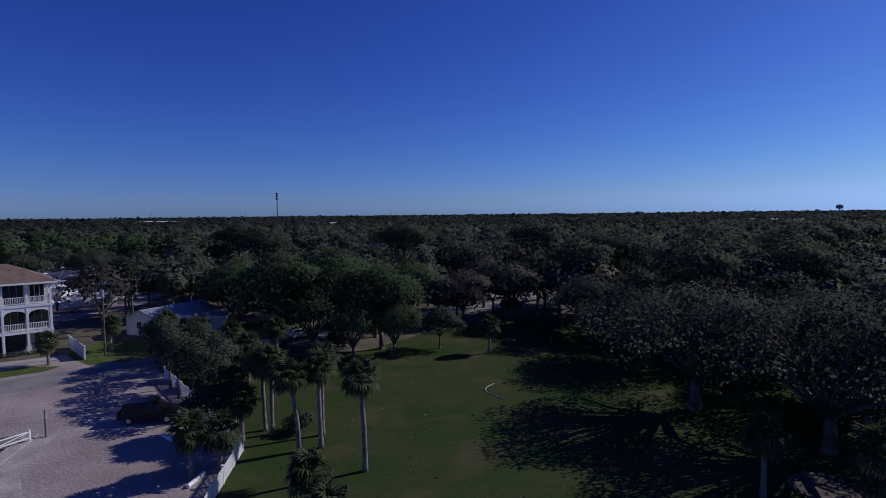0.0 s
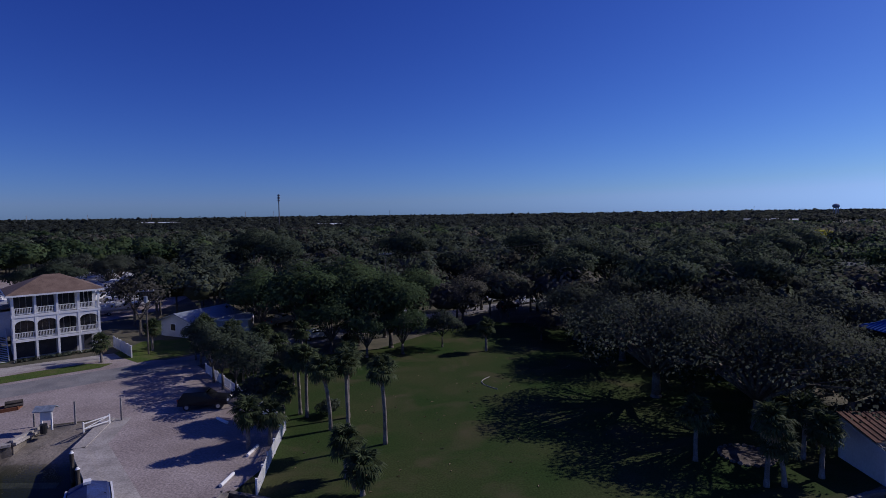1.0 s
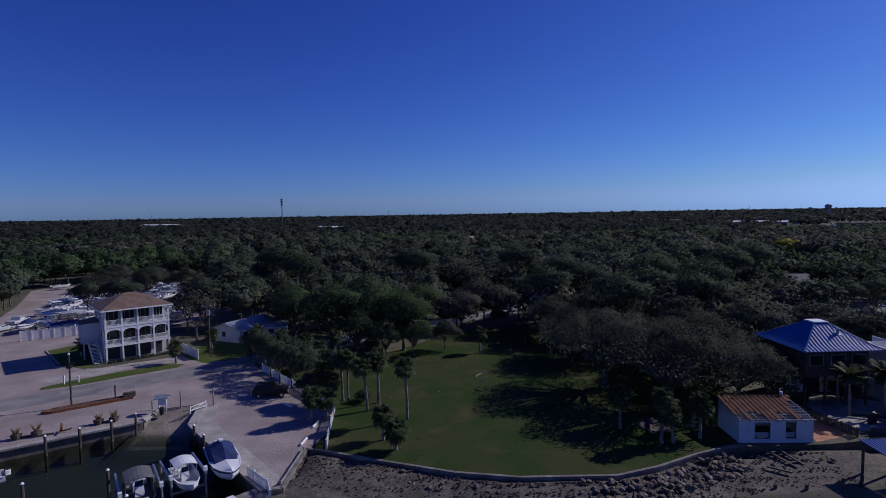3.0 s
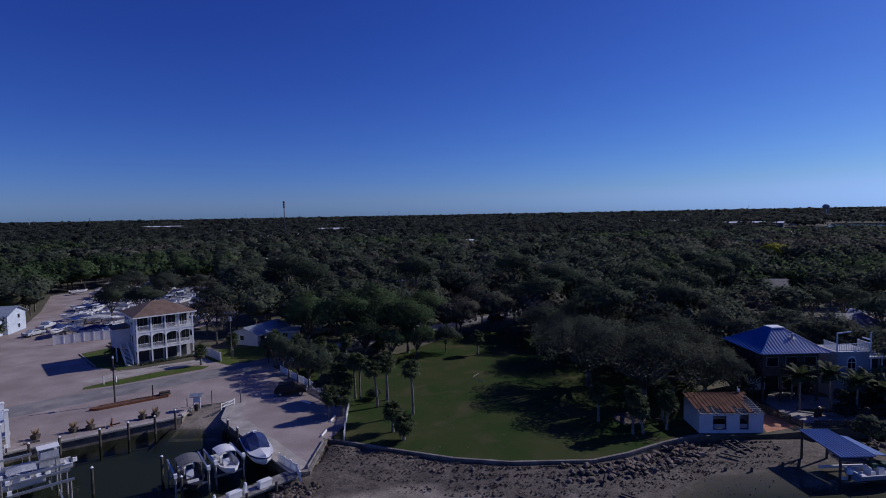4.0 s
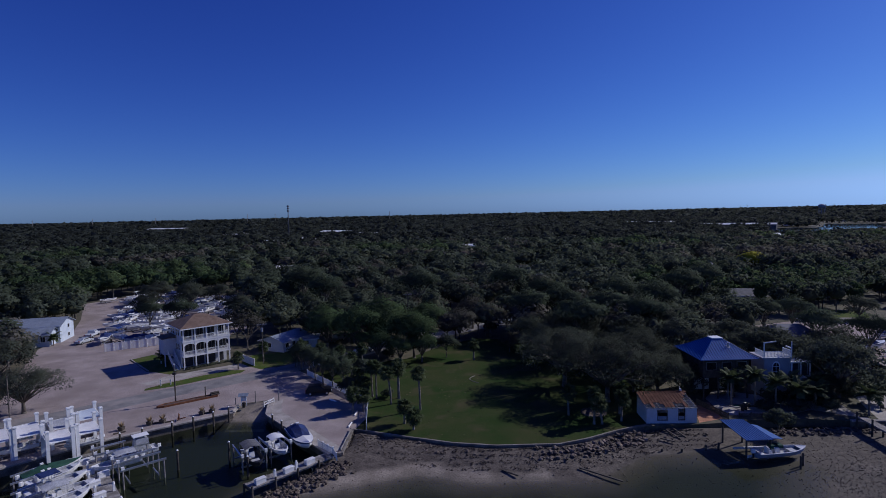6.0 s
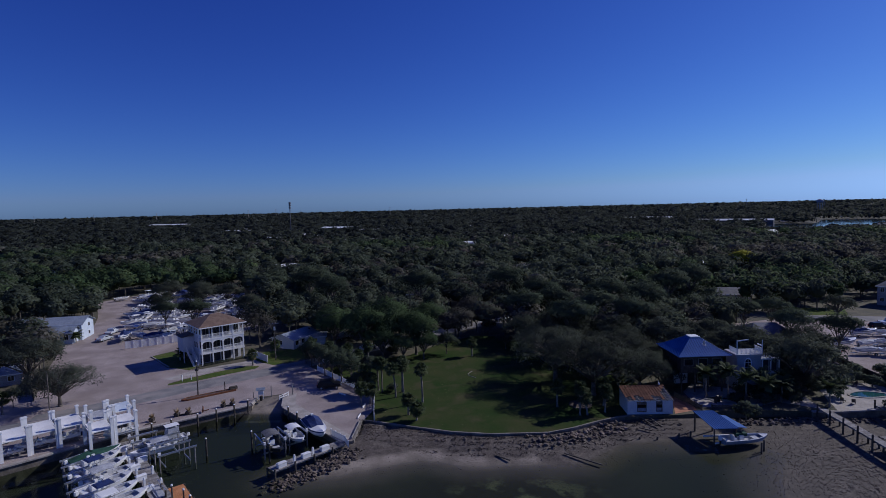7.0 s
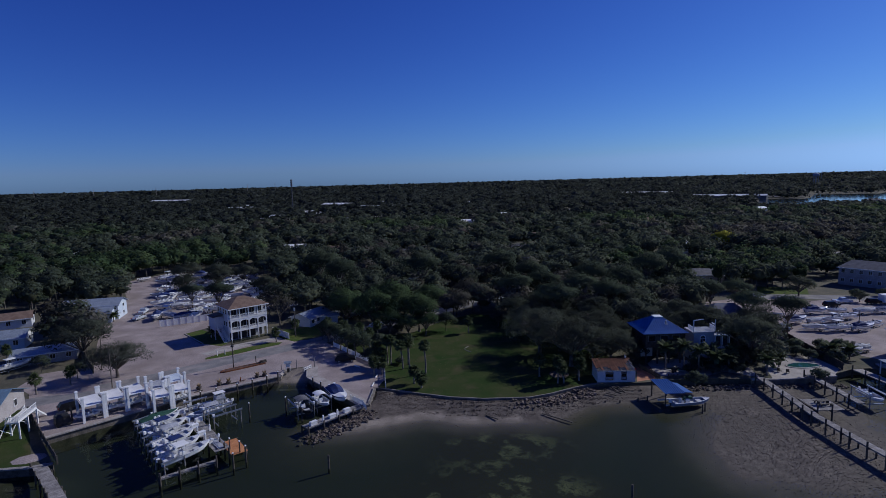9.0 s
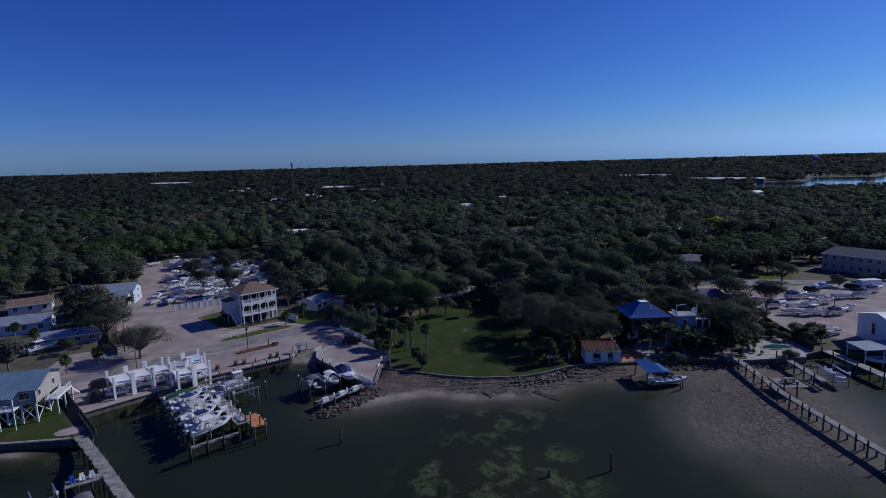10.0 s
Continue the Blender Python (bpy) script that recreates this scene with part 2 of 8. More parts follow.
def worn(m, colour, scale, low, high):
    """Lets worn, dry patches show through a surface."""
    n, l = m.node_tree.nodes, m.node_tree.links
    b = n["Principled BSDF"]
    geo, tex, mr, mix = n.new("ShaderNodeNewGeometry"), n.new("ShaderNodeTexNoise"), n.new("ShaderNodeMapRange"), n.new("ShaderNodeMix")
    tex.inputs["Scale"].default_value, tex.inputs["Detail"].default_value, tex.inputs["Distortion"].default_value = scale, 8.0, 0.6
    mr.inputs[1].default_value, mr.inputs[2].default_value = low, high
    mix.data_type = "RGBA"
    l.new(geo.outputs["Position"], tex.inputs["Vector"])
    l.new(tex.outputs["Fac"], mr.inputs[0])
    l.new(mr.outputs[0], mix.inputs[0])
    l.new(b.inputs["Base Color"].links[0].from_socket, mix.inputs[6])
    mix.inputs[7].default_value = (*colour, 1)
    l.new(mix.outputs[2], b.inputs["Base Color"])


worn(M["lawn"], (0.085, 0.072, 0.04), 0.22, 0.52, 0.8)
worn(M["verge"], (0.13, 0.11, 0.06), 0.5, 0.55, 0.8)
worn(M["shell"], (0.24, 0.2, 0.18), 0.09, 0.5, 0.75)
worn(M["asphalt"], (0.3, 0.27, 0.25), 0.25, 0.52, 0.72)

# ---- building blocks ----
class Shape:
    """A mesh in the making: plain solids gathered into one list of corners and faces."""

    def __init__(self):
        self.v, self.f = [], []

    def add(self, verts, faces, m=None):
        k = len(self.v)
        self.v += [tuple(m @ Vector(p)) for p in verts] if m else [tuple(p) for p in verts]
        self.f += [tuple(i + k for i in q) for q in faces]
        return self

    def box(self, x, y, z, sx, sy, sz, rz=0.0, rx=0.0, ry=0.0):
        """A box whose base is centred at x, y, z."""
        c = [(a * sx / 2, b * sy / 2, h * sz) for h in (0, 1) for a, b in ((-1, -1), (1, -1), (1, 1), (-1, 1))]
        return self.add(c, [(3, 2, 1, 0), (4, 5, 6, 7), (0, 1, 5, 4), (1, 2, 6, 5), (2, 3, 7, 6), (3, 0, 4, 7)], pose(x, y, z, rx, ry, rz))

    def tube(self, p, q, r0, r1=None, n=8, cap=True):
        """A round, tapered bar from p to q."""
        r1 = r0 if r1 is None else r1
        p, q = Vector(p), Vector(q)
        t = (q - p).to_track_quat("Z", "Y").to_matrix()
        ring = [t @ Vector((math.cos(2 * math.pi * i / n), math.sin(2 * math.pi * i / n), 0)) for i in range(n)]
        v = [p + r0 * a for a in ring] + [q + r1 * a for a in ring]
        f = [(i, (i + 1) % n, n + (i + 1) % n, n + i) for i in range(n)]
        if cap:
            f += [tuple(range(n - 1, -1, -1)), tuple(range(n, 2 * n))]
        return self.add(v, f)

    def beam(self, p, q, w, h=None):
        """A square bar from p to q."""
        p, q = Vector(p), Vector(q)
        h = w if h is None else h
        d = (q - p).normalized()
        side = d.cross(Vector((0, 0, 1)))
        side = side.normalized() if side.length > 0.01 else Vector((1, 0, 0))
        up = side.cross(d)
        v = [e + a * side * w / 2 + b * up * h / 2 for e in (p, q) for a, b in ((-1, -1), (1, -1), (1, 1), (-1, 1))]
        return self.add(v, [(3, 2, 1, 0), (4, 5, 6, 7), (0, 1, 5, 4), (1, 2, 6, 5), (2, 3, 7, 6), (3, 0, 4, 7)])

    def prism(self, outline, z0, z1):
        """An upright block over an outline in plan."""
        n = len(outline)
        v = [(x, y, z) for z in (z0, z1) for x, y in outline]
        return self.add(v, [tuple(range(n - 1, -1, -1)), tuple(range(n, 2 * n))] + [(i, (i + 1) % n, n + (i + 1) % n, n + i) for i in range(n)])

    def slab(self, corners, thick):
        """A plate with the given top corners, thick downwards."""
        n = len(corners)
        v = [tuple(c) for c in corners] + [(c[0], c[1], c[2] - thick) for c in corners]
        return self.add(v, [tuple(range(n)), tuple(range(2 * n - 1, n - 1, -1))] + [((i + 1) % n, i, n + i, n + (i + 1) % n) for i in range(n)])

    def pipe(self, points, w, h=None):
        """One bar that follows a line of points."""
        rings, h = [], w if h is None else h
        for i, p in enumerate(points):
            a, b = Vector(points[max(0, i - 1)]), Vector(points[min(len(points) - 1, i + 1)])
            d = (b - a).normalized()
            side = d.cross(Vector((0, 0, 1))).normalized()
            up = side.cross(d)
            rings.append([Vector(p) + s * side * w / 2 + u * up * h / 2 for s, u in ((-1, -1), (1, -1), (1, 1), (-1, 1))])
        return self.loft(rings)

    def loft(self, rings, close=True, ends=True):
        """Skin over rings of equally many points."""
        n = len(rings[0])
        v = [p for r in rings for p in r]
        f = []
        for k in range(len(rings) - 1):
            for i in range(n if close else n - 1):
                j = (i + 1) % n
                f.append((k * n + i, k * n + j, (k + 1) * n + j, (k + 1) * n + i))
        if ends:
            f += [tuple(range(n - 1, -1, -1)), tuple(range(len(v) - n, len(v)))]
        return self.add(v, f)

    def mesh(self, name, material, smooth=False):
        me = bpy.data.meshes.new(name)
        me.from_pydata(self.v, [], self.f)
        me.materials.append(material)
        if smooth:
            me.polygons.foreach_set("use_smooth", [True] * len(me.polygons))
        me.update()
        return me


def thing(name, m, label, category, group="", kind=""):
    """An Empty at a thing's base, for its parts."""
    ob = new(name)
    ob.empty_display_size = 0.3
    ob.matrix_world = m
    return tagged(ob, label, category, group, kind)


def part(name, shape, material, parent, label="", smooth=False):
    """One mesh of a thing or of a part, in the thing's own frame; shape may be a mesh that other parts share."""
    ob = new(name, shape.mesh(name, material, smooth) if isinstance(shape, Shape) else shape)
    ob.parent = parent
    return tagged(ob, label)


def piece(name, shape, material, label, category, m=None, group="", kind="", smooth=False):
    """A thing that is one mesh."""
    ob = new(name, shape.mesh(name, material, smooth) if isinstance(shape, Shape) else shape)
    if m:
        ob.matrix_world = m
    return tagged(ob, label, category, group, kind)


def sheet(name, outline, z, material, label, category):
    """A flat piece of ground."""
    bm = bmesh.new()
    face = bm.faces.new([bm.verts.new((x, y, z)) for x, y in outline])
    if face.normal.z < 0 or face.calc_area() and sum(a[0] * b[1] - b[0] * a[1] for a, b in zip(outline, outline[1:] + outline[:1])) < 0:
        bmesh.ops.reverse_faces(bm, faces=[face])
    bm.normal_update()
    bmesh.ops.triangulate(bm, faces=bm.faces[:])
    me = bpy.data.meshes.new(name)
    bm.to_mesh(me)
    bm.free()
    me.materials.append(material)
    return tagged(new(name, me), label, category, kind="structure")


def inside(x, y, outline):
    """Whether x, y lies within an outline."""
    hit = False
    for (x0, y0), (x1, y1) in zip(outline, outline[1:] + outline[:1]):
        if (y0 > y) != (y1 > y) and x < (x1 - x0) * (y - y0) / (y1 - y0) + x0:
            hit = not hit
    return hit


def span_dist(x, y, line):
    """The distance from x, y to an open line."""
    best = 1e9
    for (x0, y0), (x1, y1) in zip(line, line[1:]):
        dx, dy = x1 - x0, y1 - y0
        s = max(0.0, min(1.0, ((x - x0) * dx + (y - y0) * dy) / (dx * dx + dy * dy)))
        best = min(best, math.hypot(x - x0 - s * dx, y - y0 - s * dy))
    return best


# ---- the ground: land, shore and seabed, water ----
COAST = [(-5000, -3), (-90, -3), (-74, -2.2), (-62, -0.9), (-59.3, 0.1), (-67.2, 8.4), (-50.5, 25.1), (-36.3, 35.2),
         (-36.3, 39), (-31.6, 40.6), (-30, 34.0), (-16.6, 18.7), (-15.3, 18.9), (-15.2, 26.9), (-13, 26.2), (-8, 24.2), (-0.4, 21.4),
         (5.4, 20.3), (14, 20.4), (18.2, 22), (22.7, 24.4), (26.4, 26.0), (36.5, 26.3), (44, 27.5), (52, 27.5), (58, 26.4),
         (62, 26.2), (72, 27), (80, 30.5), (84, 31), (90.5, 25.5), (112, 24.5), (160, 36), (5000, 36)]
LAWN = [(-14.9, 26.6), (-13, 26.0), (-8, 24.4), (-0.4, 21.6), (5.4, 20.5), (14, 20.6), (18.2, 22.2), (22.7, 24.6), (26.4, 26.2), (28, 27),
        (33.5, 33.5), (35, 40), (34, 49), (29, 60), (21, 74), (16, 82), (6, 84), (-3, 76), (-10, 66), (-24, 60), (-29, 56), (-19.2, 43.4), (-14.6, 37.3), (-13.9, 31)]
SHELL = [(-67.2, 8.7), (-50.6, 25.3), (-36.4, 35.3), (-36.4, 39.1), (-31.7, 40.8), (-29.9, 34.3), (-16.6, 19.0), (-15.5, 19.1),
         (-15.4, 26.8), (-14.9, 27), (-13.9, 31), (-14.6, 37.2), (-19.4, 43.4), (-29, 55.5), (-33.5, 60.5), (-45, 62.5), (-50, 59.5), (-57, 58.0),
         (-64, 60), (-73, 70), (-64, 84), (-58, 100), (-62, 125), (-85, 165), (-132, 175), (-140, 155), (-119, 122), (-107, 100), (-103, 82), (-92, 62), (-79.5, 41), (-84, 28), (-76.5, 18)]
ROAD = [(-140, -8), (-110, 6), (-85, 20.5), (-66, 33.5), (-52, 45.8), (-40, 55), (-30, 63.5), (-18, 75), (0, 92), (20, 108), (60, 132), (110, 160), (200, 190)]
RIGHT_YARD = [(62, 64), (76, 58), (84, 44), (90, 36), (112, 36), (160, 56), (165, 100), (130, 92), (112, 90), (98, 98), (80, 92)]
LOT = [(-110, -2.6), (-74, -1.9), (-62, -0.6), (-69, 8.4), (-76.5, 17), (-84, 26.5), (-110, 24)]
SIDE_ROAD = [(96, 98), (112, 96), (135, 90), (170, 80)]
WATER = -1.2

land = [(-5000, 5000)] + COAST + [(5000, 5000)]
bm = bmesh.new()
top = [bm.verts.new((x, y, 0)) for x, y in land]
bm.faces.new(top)
low = [bm.verts.new((x, y, -3.6)) for x, y in COAST]
for i in range(len(COAST) - 1):
    bm.faces.new((top[i + 1], low[i], low[i + 1], top[i + 2]))
bmesh.ops.recalc_face_normals(bm, faces=bm.faces[:])
bmesh.ops.triangulate(bm, faces=bm.faces[:])
ground_mesh = bpy.data.meshes.new("ground")
bm.to_mesh(ground_mesh)
bm.free()
ground_mesh.materials.append(M["soil"])
ground = tagged(new("ground", ground_mesh), "shaded leaf-littered soil under the coastal woods", "ground", kind="structure")

sheet("lawn", LAWN, 0.008, M["lawn"], "open mown lawn with worn, dry patches", "lawn")
sheet("shell_lot", SHELL, 0.012, M["shell"], "pale crushed-shell marina yard and car park", "parking lot")
sheet("lot_lawn", LOT, 0.008, M["lawn"], "short grass beside the stilt house", "lawn")
sheet("yard_ground", RIGHT_YARD, 0.012, M["shell"], "pale sandy boat yard behind the terrace", "yard")


def ribbon(name, line, width, z, material, label, category):
    """A road along a line in plan."""
    left, right = [], []
    for i, (x, y) in enumerate(line):
        a, b = line[max(0, i - 1)], line[min(len(line) - 1, i + 1)]
        d = math.hypot(b[0] - a[0], b[1] - a[1])
        nx, ny = -(b[1] - a[1]) / d * width / 2, (b[0] - a[0]) / d * width / 2
        left.append((x + nx, y + ny))
        right.append((x - nx, y - ny))
    return sheet(name, left + right[::-1], z, material, label, category)


ribbon("road", ROAD, 5.6, 0.02, M["asphalt"], "worn grey asphalt road past the marina", "road")
ribbon("side_road", SIDE_ROAD, 7, 0.02, M["asphalt"], "grey asphalt street beside the boat yard", "road")
sheet("drive", [(-60.5, 51.5), (-57.5, 50.5), (-50, 58.5), (-43.5, 62.5), (-46, 65), (-52.5, 60.6), (-57.5, 56.5)], 0.02, M["concrete"], "pale concrete drive in front of the balcony house", "driveway")
VERGE = [(-57.3, 47.2), (-53, 49.5), (-48.5, 53.5), (-43.3, 57.8), (-43, 59.8), (-46.5, 59.6), (-51.5, 55.5), (-56, 51.0), (-57.8, 48.3)]
sheet("verge", VERGE, 0.03, M["verge"], "strip of rough green grass beside the road", "verge")
sheet("house_lawn", [(-73, 69.5), (-63.5, 60.3), (-57.8, 57.5), (-57.2, 61), (-64, 69), (-70, 74)], 0.02, M["verge"], "shaded grass beside the balcony house", "lawn")
sheet("shell_drive", [(-89.5, 32), (-90.5, 40), (-86, 42.5), (-82, 43.5), (-78.5, 40), (-73.5, 35.5), (-72, 29.5), (-75.8, 27.5), (-82, 26.6)], 0.024, M["shell"], "pale shell drive in front of the low house", "driveway")
sheet("apron", [(-31.3, 40.6), (-29.7, 34.2), (-16.5, 19.1), (-15.5, 20.4), (-28.2, 35.0), (-29.7, 40.9)], 0.026, M["concrete"], "pale concrete strip along the car park's sea wall", "apron")
sheet("side_lawn", [(-46, 64.5), (-40, 60), (-33, 66), (-38, 75), (-46, 72)], 0.016, M["verge"], "grass plot beside the white bungalow", "lawn")
sheet("far_lawn", [(101, 101), (116, 98), (122, 108), (108, 114)], 0.01, M["verge"], "bright green front lawn across the street", "lawn")

# shore and seabed: a sheet that rises out of the water towards the sea walls
SHORE_EDGE = [(-22.5, 11.2), (-20.8, 10.2), (-17.2, 10.9), (-11, 12.8), (-4.6, 15.2), (1, 12.9), (8, 12.6), (13.3, 12.4), (17, 12.8), (20.5, 15.7), (24.5, 18.8), (30, 19.7),
              (36, 20.5), (42, 21.2), (45, 18.5), (44.6, 12.2), (40.8, 6), (38.4, 0.3), (39, -5.5), (42.8, -8.2), (48, -10.9), (54, -9.8), (60, -12.5), (64, -9), (66.5, 2), (68.5, 12), (72, 24)]
SHORE = SHORE_EDGE + [(72, 27), (62, 27), (58, 27), (36.5, 27), (22.7, 25), (14, 21), (5.4, 21), (-8, 25), (-15.2, 27.5), (-16.4, 18.4), (-20, 14)]


def band(grid_x, grid_y, outline):
    """Signed distance to an outline, positive within, for a grid of points."""
    best = np.full(grid_x.shape, 1e9)
    within = np.zeros(grid_x.shape, bool)
    for (x0, y0), (x1, y1) in zip(outline, outline[1:] + outline[:1]):
        dx, dy = x1 - x0, y1 - y0
        s = np.clip(((grid_x - x0) * dx + (grid_y - y0) * dy) / (dx * dx + dy * dy), 0, 1)
        best = np.minimum(best, np.hypot(grid_x - x0 - s * dx, grid_y - y0 - s * dy))
        cross = (y0 > grid_y) != (y1 > grid_y)
        within ^= cross & (grid_x < dx * (grid_y - y0) / (dy if dy else 1e-9) + x0)
    return np.where(within, best, -best)


STEP = 1.5
xs, ys = np.arange(-130, 171, STEP), np.arange(-160, 43.6, STEP)
gx, gy = np.meshgrid(xs, ys)
shore = band(gx, gy, SHORE)
edge = np.full(gx.shape, 1e9)                                   # how far from the water's edge
for (xa, ya), (xb, yb) in zip(SHORE_EDGE, SHORE_EDGE[1:]):
    s_ = np.clip(((gx - xa) * (xb - xa) + (gy - ya) * (yb - ya)) / ((xb - xa) ** 2 + (yb - ya) ** 2), 0, 1)
    edge = np.minimum(edge, np.hypot(gx - xa - s_ * (xb - xa), gy - ya - s_ * (yb - ya)))
shore = np.where(shore > 0, edge, -edge)
waves = np.array([[noise.noise((x * 0.13, y * 0.13, 3.0)) + 0.5 * noise.noise((x * 0.4, y * 0.4, 7.0)) for x in xs] for y in ys])
shoal = 1.15 * np.exp(-(((gx - 6) / 18) ** 2 + ((gy + 11) / 13) ** 2)) + 0.62 * np.exp(-(((gx - 8) / 17) ** 2 + ((gy - 7) / 6) ** 2))
gz = np.where(shore > 0, WATER + np.where(gx > 40, 0.018, 0.125) * shore, WATER + (0.065 - 0.03 * np.clip((gx - 26) / 14, 0, 1)) * shore) + np.where(gx > 38, 0.1, 0.06) * waves
gz = np.maximum(gz, -3.3 + 1.5 * np.clip(shoal, 0, 1.05) + 0.12 * waves)
bar = np.exp(-(((gx - 58) / 17) ** 2 + ((gy + 15) / 9) ** 2))       # submerged ground beyond the flat
gz = np.where(shore < 0, np.maximum(gz, WATER - 0.9 + 0.72 * np.clip(1.3 * bar, 0, 1) + 0.08 * waves - 3 * np.clip((0.3 - bar) / 0.3, 0, 1)), gz)
gz = np.minimum(gz, -0.22)
ramp_d = (gy - 30.0) / 10.0                                     # the boat ramp climbs out of the basin
on_ramp = band(gx, gy, [(-38.5, 30), (-28, 30), (-28, 43), (-38.5, 43)]) > 0
gz = np.where(on_ramp, np.clip(-2.0 + 2.0 * ramp_d, -2.2, -0.1), gz)
left_beach = np.clip(1 - np.hypot((gx + 70.5) / 16, (gy + 3.4) / 6.2), 0, 1)
gz = np.maximum(gz, -3.3 + 2.3 * left_beach ** 0.5 * (gy < 1))
bed = bpy.data.meshes.new("shore")
idx = np.arange(gx.size).reshape(gx.shape)
quads = np.stack([idx[:-1, :-1], idx[:-1, 1:], idx[1:, 1:], idx[1:, :-1]], -1).reshape(-1, 4)
bed.from_pydata(np.stack([gx, gy, gz], -1).reshape(-1, 3).tolist(), [], quads.tolist())
wrack = np.clip((shore - 2.3 + 1.3 * (gx > 12)) / 1.1 + 0.6 * waves, 0, 1) * (gx < 38) + 0.7 * np.clip((gx - 3) / 6, 0, 1) * (gx < 38) * np.clip(0.8 + waves, 0, 1.2) + np.clip(0.85 + 0.5 * waves, 0.6, 1.0) * (gx >= 38) * np.clip((shore + 9) / 6, 0, 1)
weed = np.clip(0.55 + 0.9 * waves - 0.25 * (shore > 0), 0, 1)
zone = np.stack([wrack, weed, np.clip(shoal, 0, 1), np.ones_like(wrack)], -1).reshape(-1, 4)
zone_layer = bed.attributes.new("zone", "FLOAT_COLOR", "POINT")
zone_layer.data.foreach_set("color", zone.astype(np.float32).ravel())
bed.polygons.foreach_set("use_smooth", [True] * len(bed.polygons))


def seabed_material():
    m = surf("tidal_flat", (0.18, 0.152, 0.12), (0.3, 0.258, 0.208), 0.35, 0.9, 0.6, 14.0, grain=0.3)
    n, l = m.node_tree.nodes, m.node_tree.links
    b = n["Principled BSDF"]
    sand = b.inputs["Base Color"].links[0].from_socket
    att, sep, geo, xyz = n.new("ShaderNodeAttribute"), n.new("ShaderNodeSeparateColor"), n.new("ShaderNodeNewGeometry"), n.new("ShaderNodeSeparateXYZ")
    att.attribute_name = "zone"
    l.new(att.outputs["Color"], sep.inputs[0])
    l.new(geo.outputs["Position"], xyz.inputs[0])
    tex, tex2 = n.new("ShaderNodeTexNoise"), n.new("ShaderNodeTexNoise")
    for t, s, d in ((tex, 0.26, 10.0), (tex2, 1.1, 6.0)):
        t.inputs["Scale"].default_value, t.inputs["Detail"].default_value = s, d
        l.new(geo.outputs["Position"], t.inputs["Vector"])

    def blend(fac, a, colour):
        mix = n.new("ShaderNodeMix")
        mix.data_type = "RGBA"
        l.new(fac, mix.inputs[0])
        l.new(a, mix.inputs[6])
        mix.inputs[7].default_value = (*colour, 1)
        return mix.outputs[2]

    def span(source, a, b_, lo=0.0, hi=1.0):
        mr = n.new("ShaderNodeMapRange")
        for k, value in ((1, a), (2, b_), (3, lo), (4, hi)):
            mr.inputs[k].default_value = value
        l.new(source, mr.inputs[0])
        return mr.outputs[0]

    def times(a, c):
        mul = n.new("ShaderNodeMath")
        mul.operation = "MULTIPLY"
        l.new(a, mul.inputs[0])
        l.new(c, mul.inputs[1])
        return mul.outputs[0]

    fine = n.new("ShaderNodeTexNoise")
    fine.inputs["Scale"].default_value, fine.inputs["Detail"].default_value = 4.5, 4.0
    l.new(geo.outputs["Position"], fine.inputs["Vector"])
    rubble = times(times(span(sep.outputs[0], 0.05, 0.6), span(tex2.outputs["Fac"], 0.4, 0.58, 0.74, 1.0)), span(fine.outputs["Fac"], 0.42, 0.66, 1.0, 0.7))
    c = blend(rubble, sand, (0.056, 0.045, 0.038))
    wet = span(xyz.outputs[2], WATER - 0.1, WATER + 0.16, 0.85, 0.0)         # wet, weedy sand at and below the water's edge
    c = blend(wet, c, (0.068, 0.06, 0.046))
    deep = span(xyz.outputs[2], WATER - 0.85, WATER - 0.2, 1.0, 0.0)
    c = blend(deep, c, (0.05, 0.053, 0.042))
    meadow = times(span(sep.outputs[2], 0.25, 0.7), span(xyz.outputs[2], WATER - 0.05, WATER, 1.0, 0.0))
    c = blend(times(meadow, span(tex2.outputs["Fac"], 0.3, 0.7, 0.5, 1.0)), c, (0.056, 0.044, 0.034))   # dark sea grass
    ragged = times(span(tex.outputs["Fac"], 0.5, 0.6), span(fine.outputs["Fac"], 0.3, 0.5, 0.3, 1.0))
    grass = times(times(ragged, span(tex2.outputs["Fac"], 0.36, 0.5)), times(meadow, span(sep.outputs[2], 0.45, 0.8)))
    patch = blend(grass, c, (0.24, 0.225, 0.135))                            # bare sandy patches in it
    l.new(patch, b.inputs["Base Color"])
    return m


bed.materials.append(seabed_material())
tagged(new("shore", bed), "low-tide beach of sand, weed and rubble running under shallow water", "beach", kind="structure")


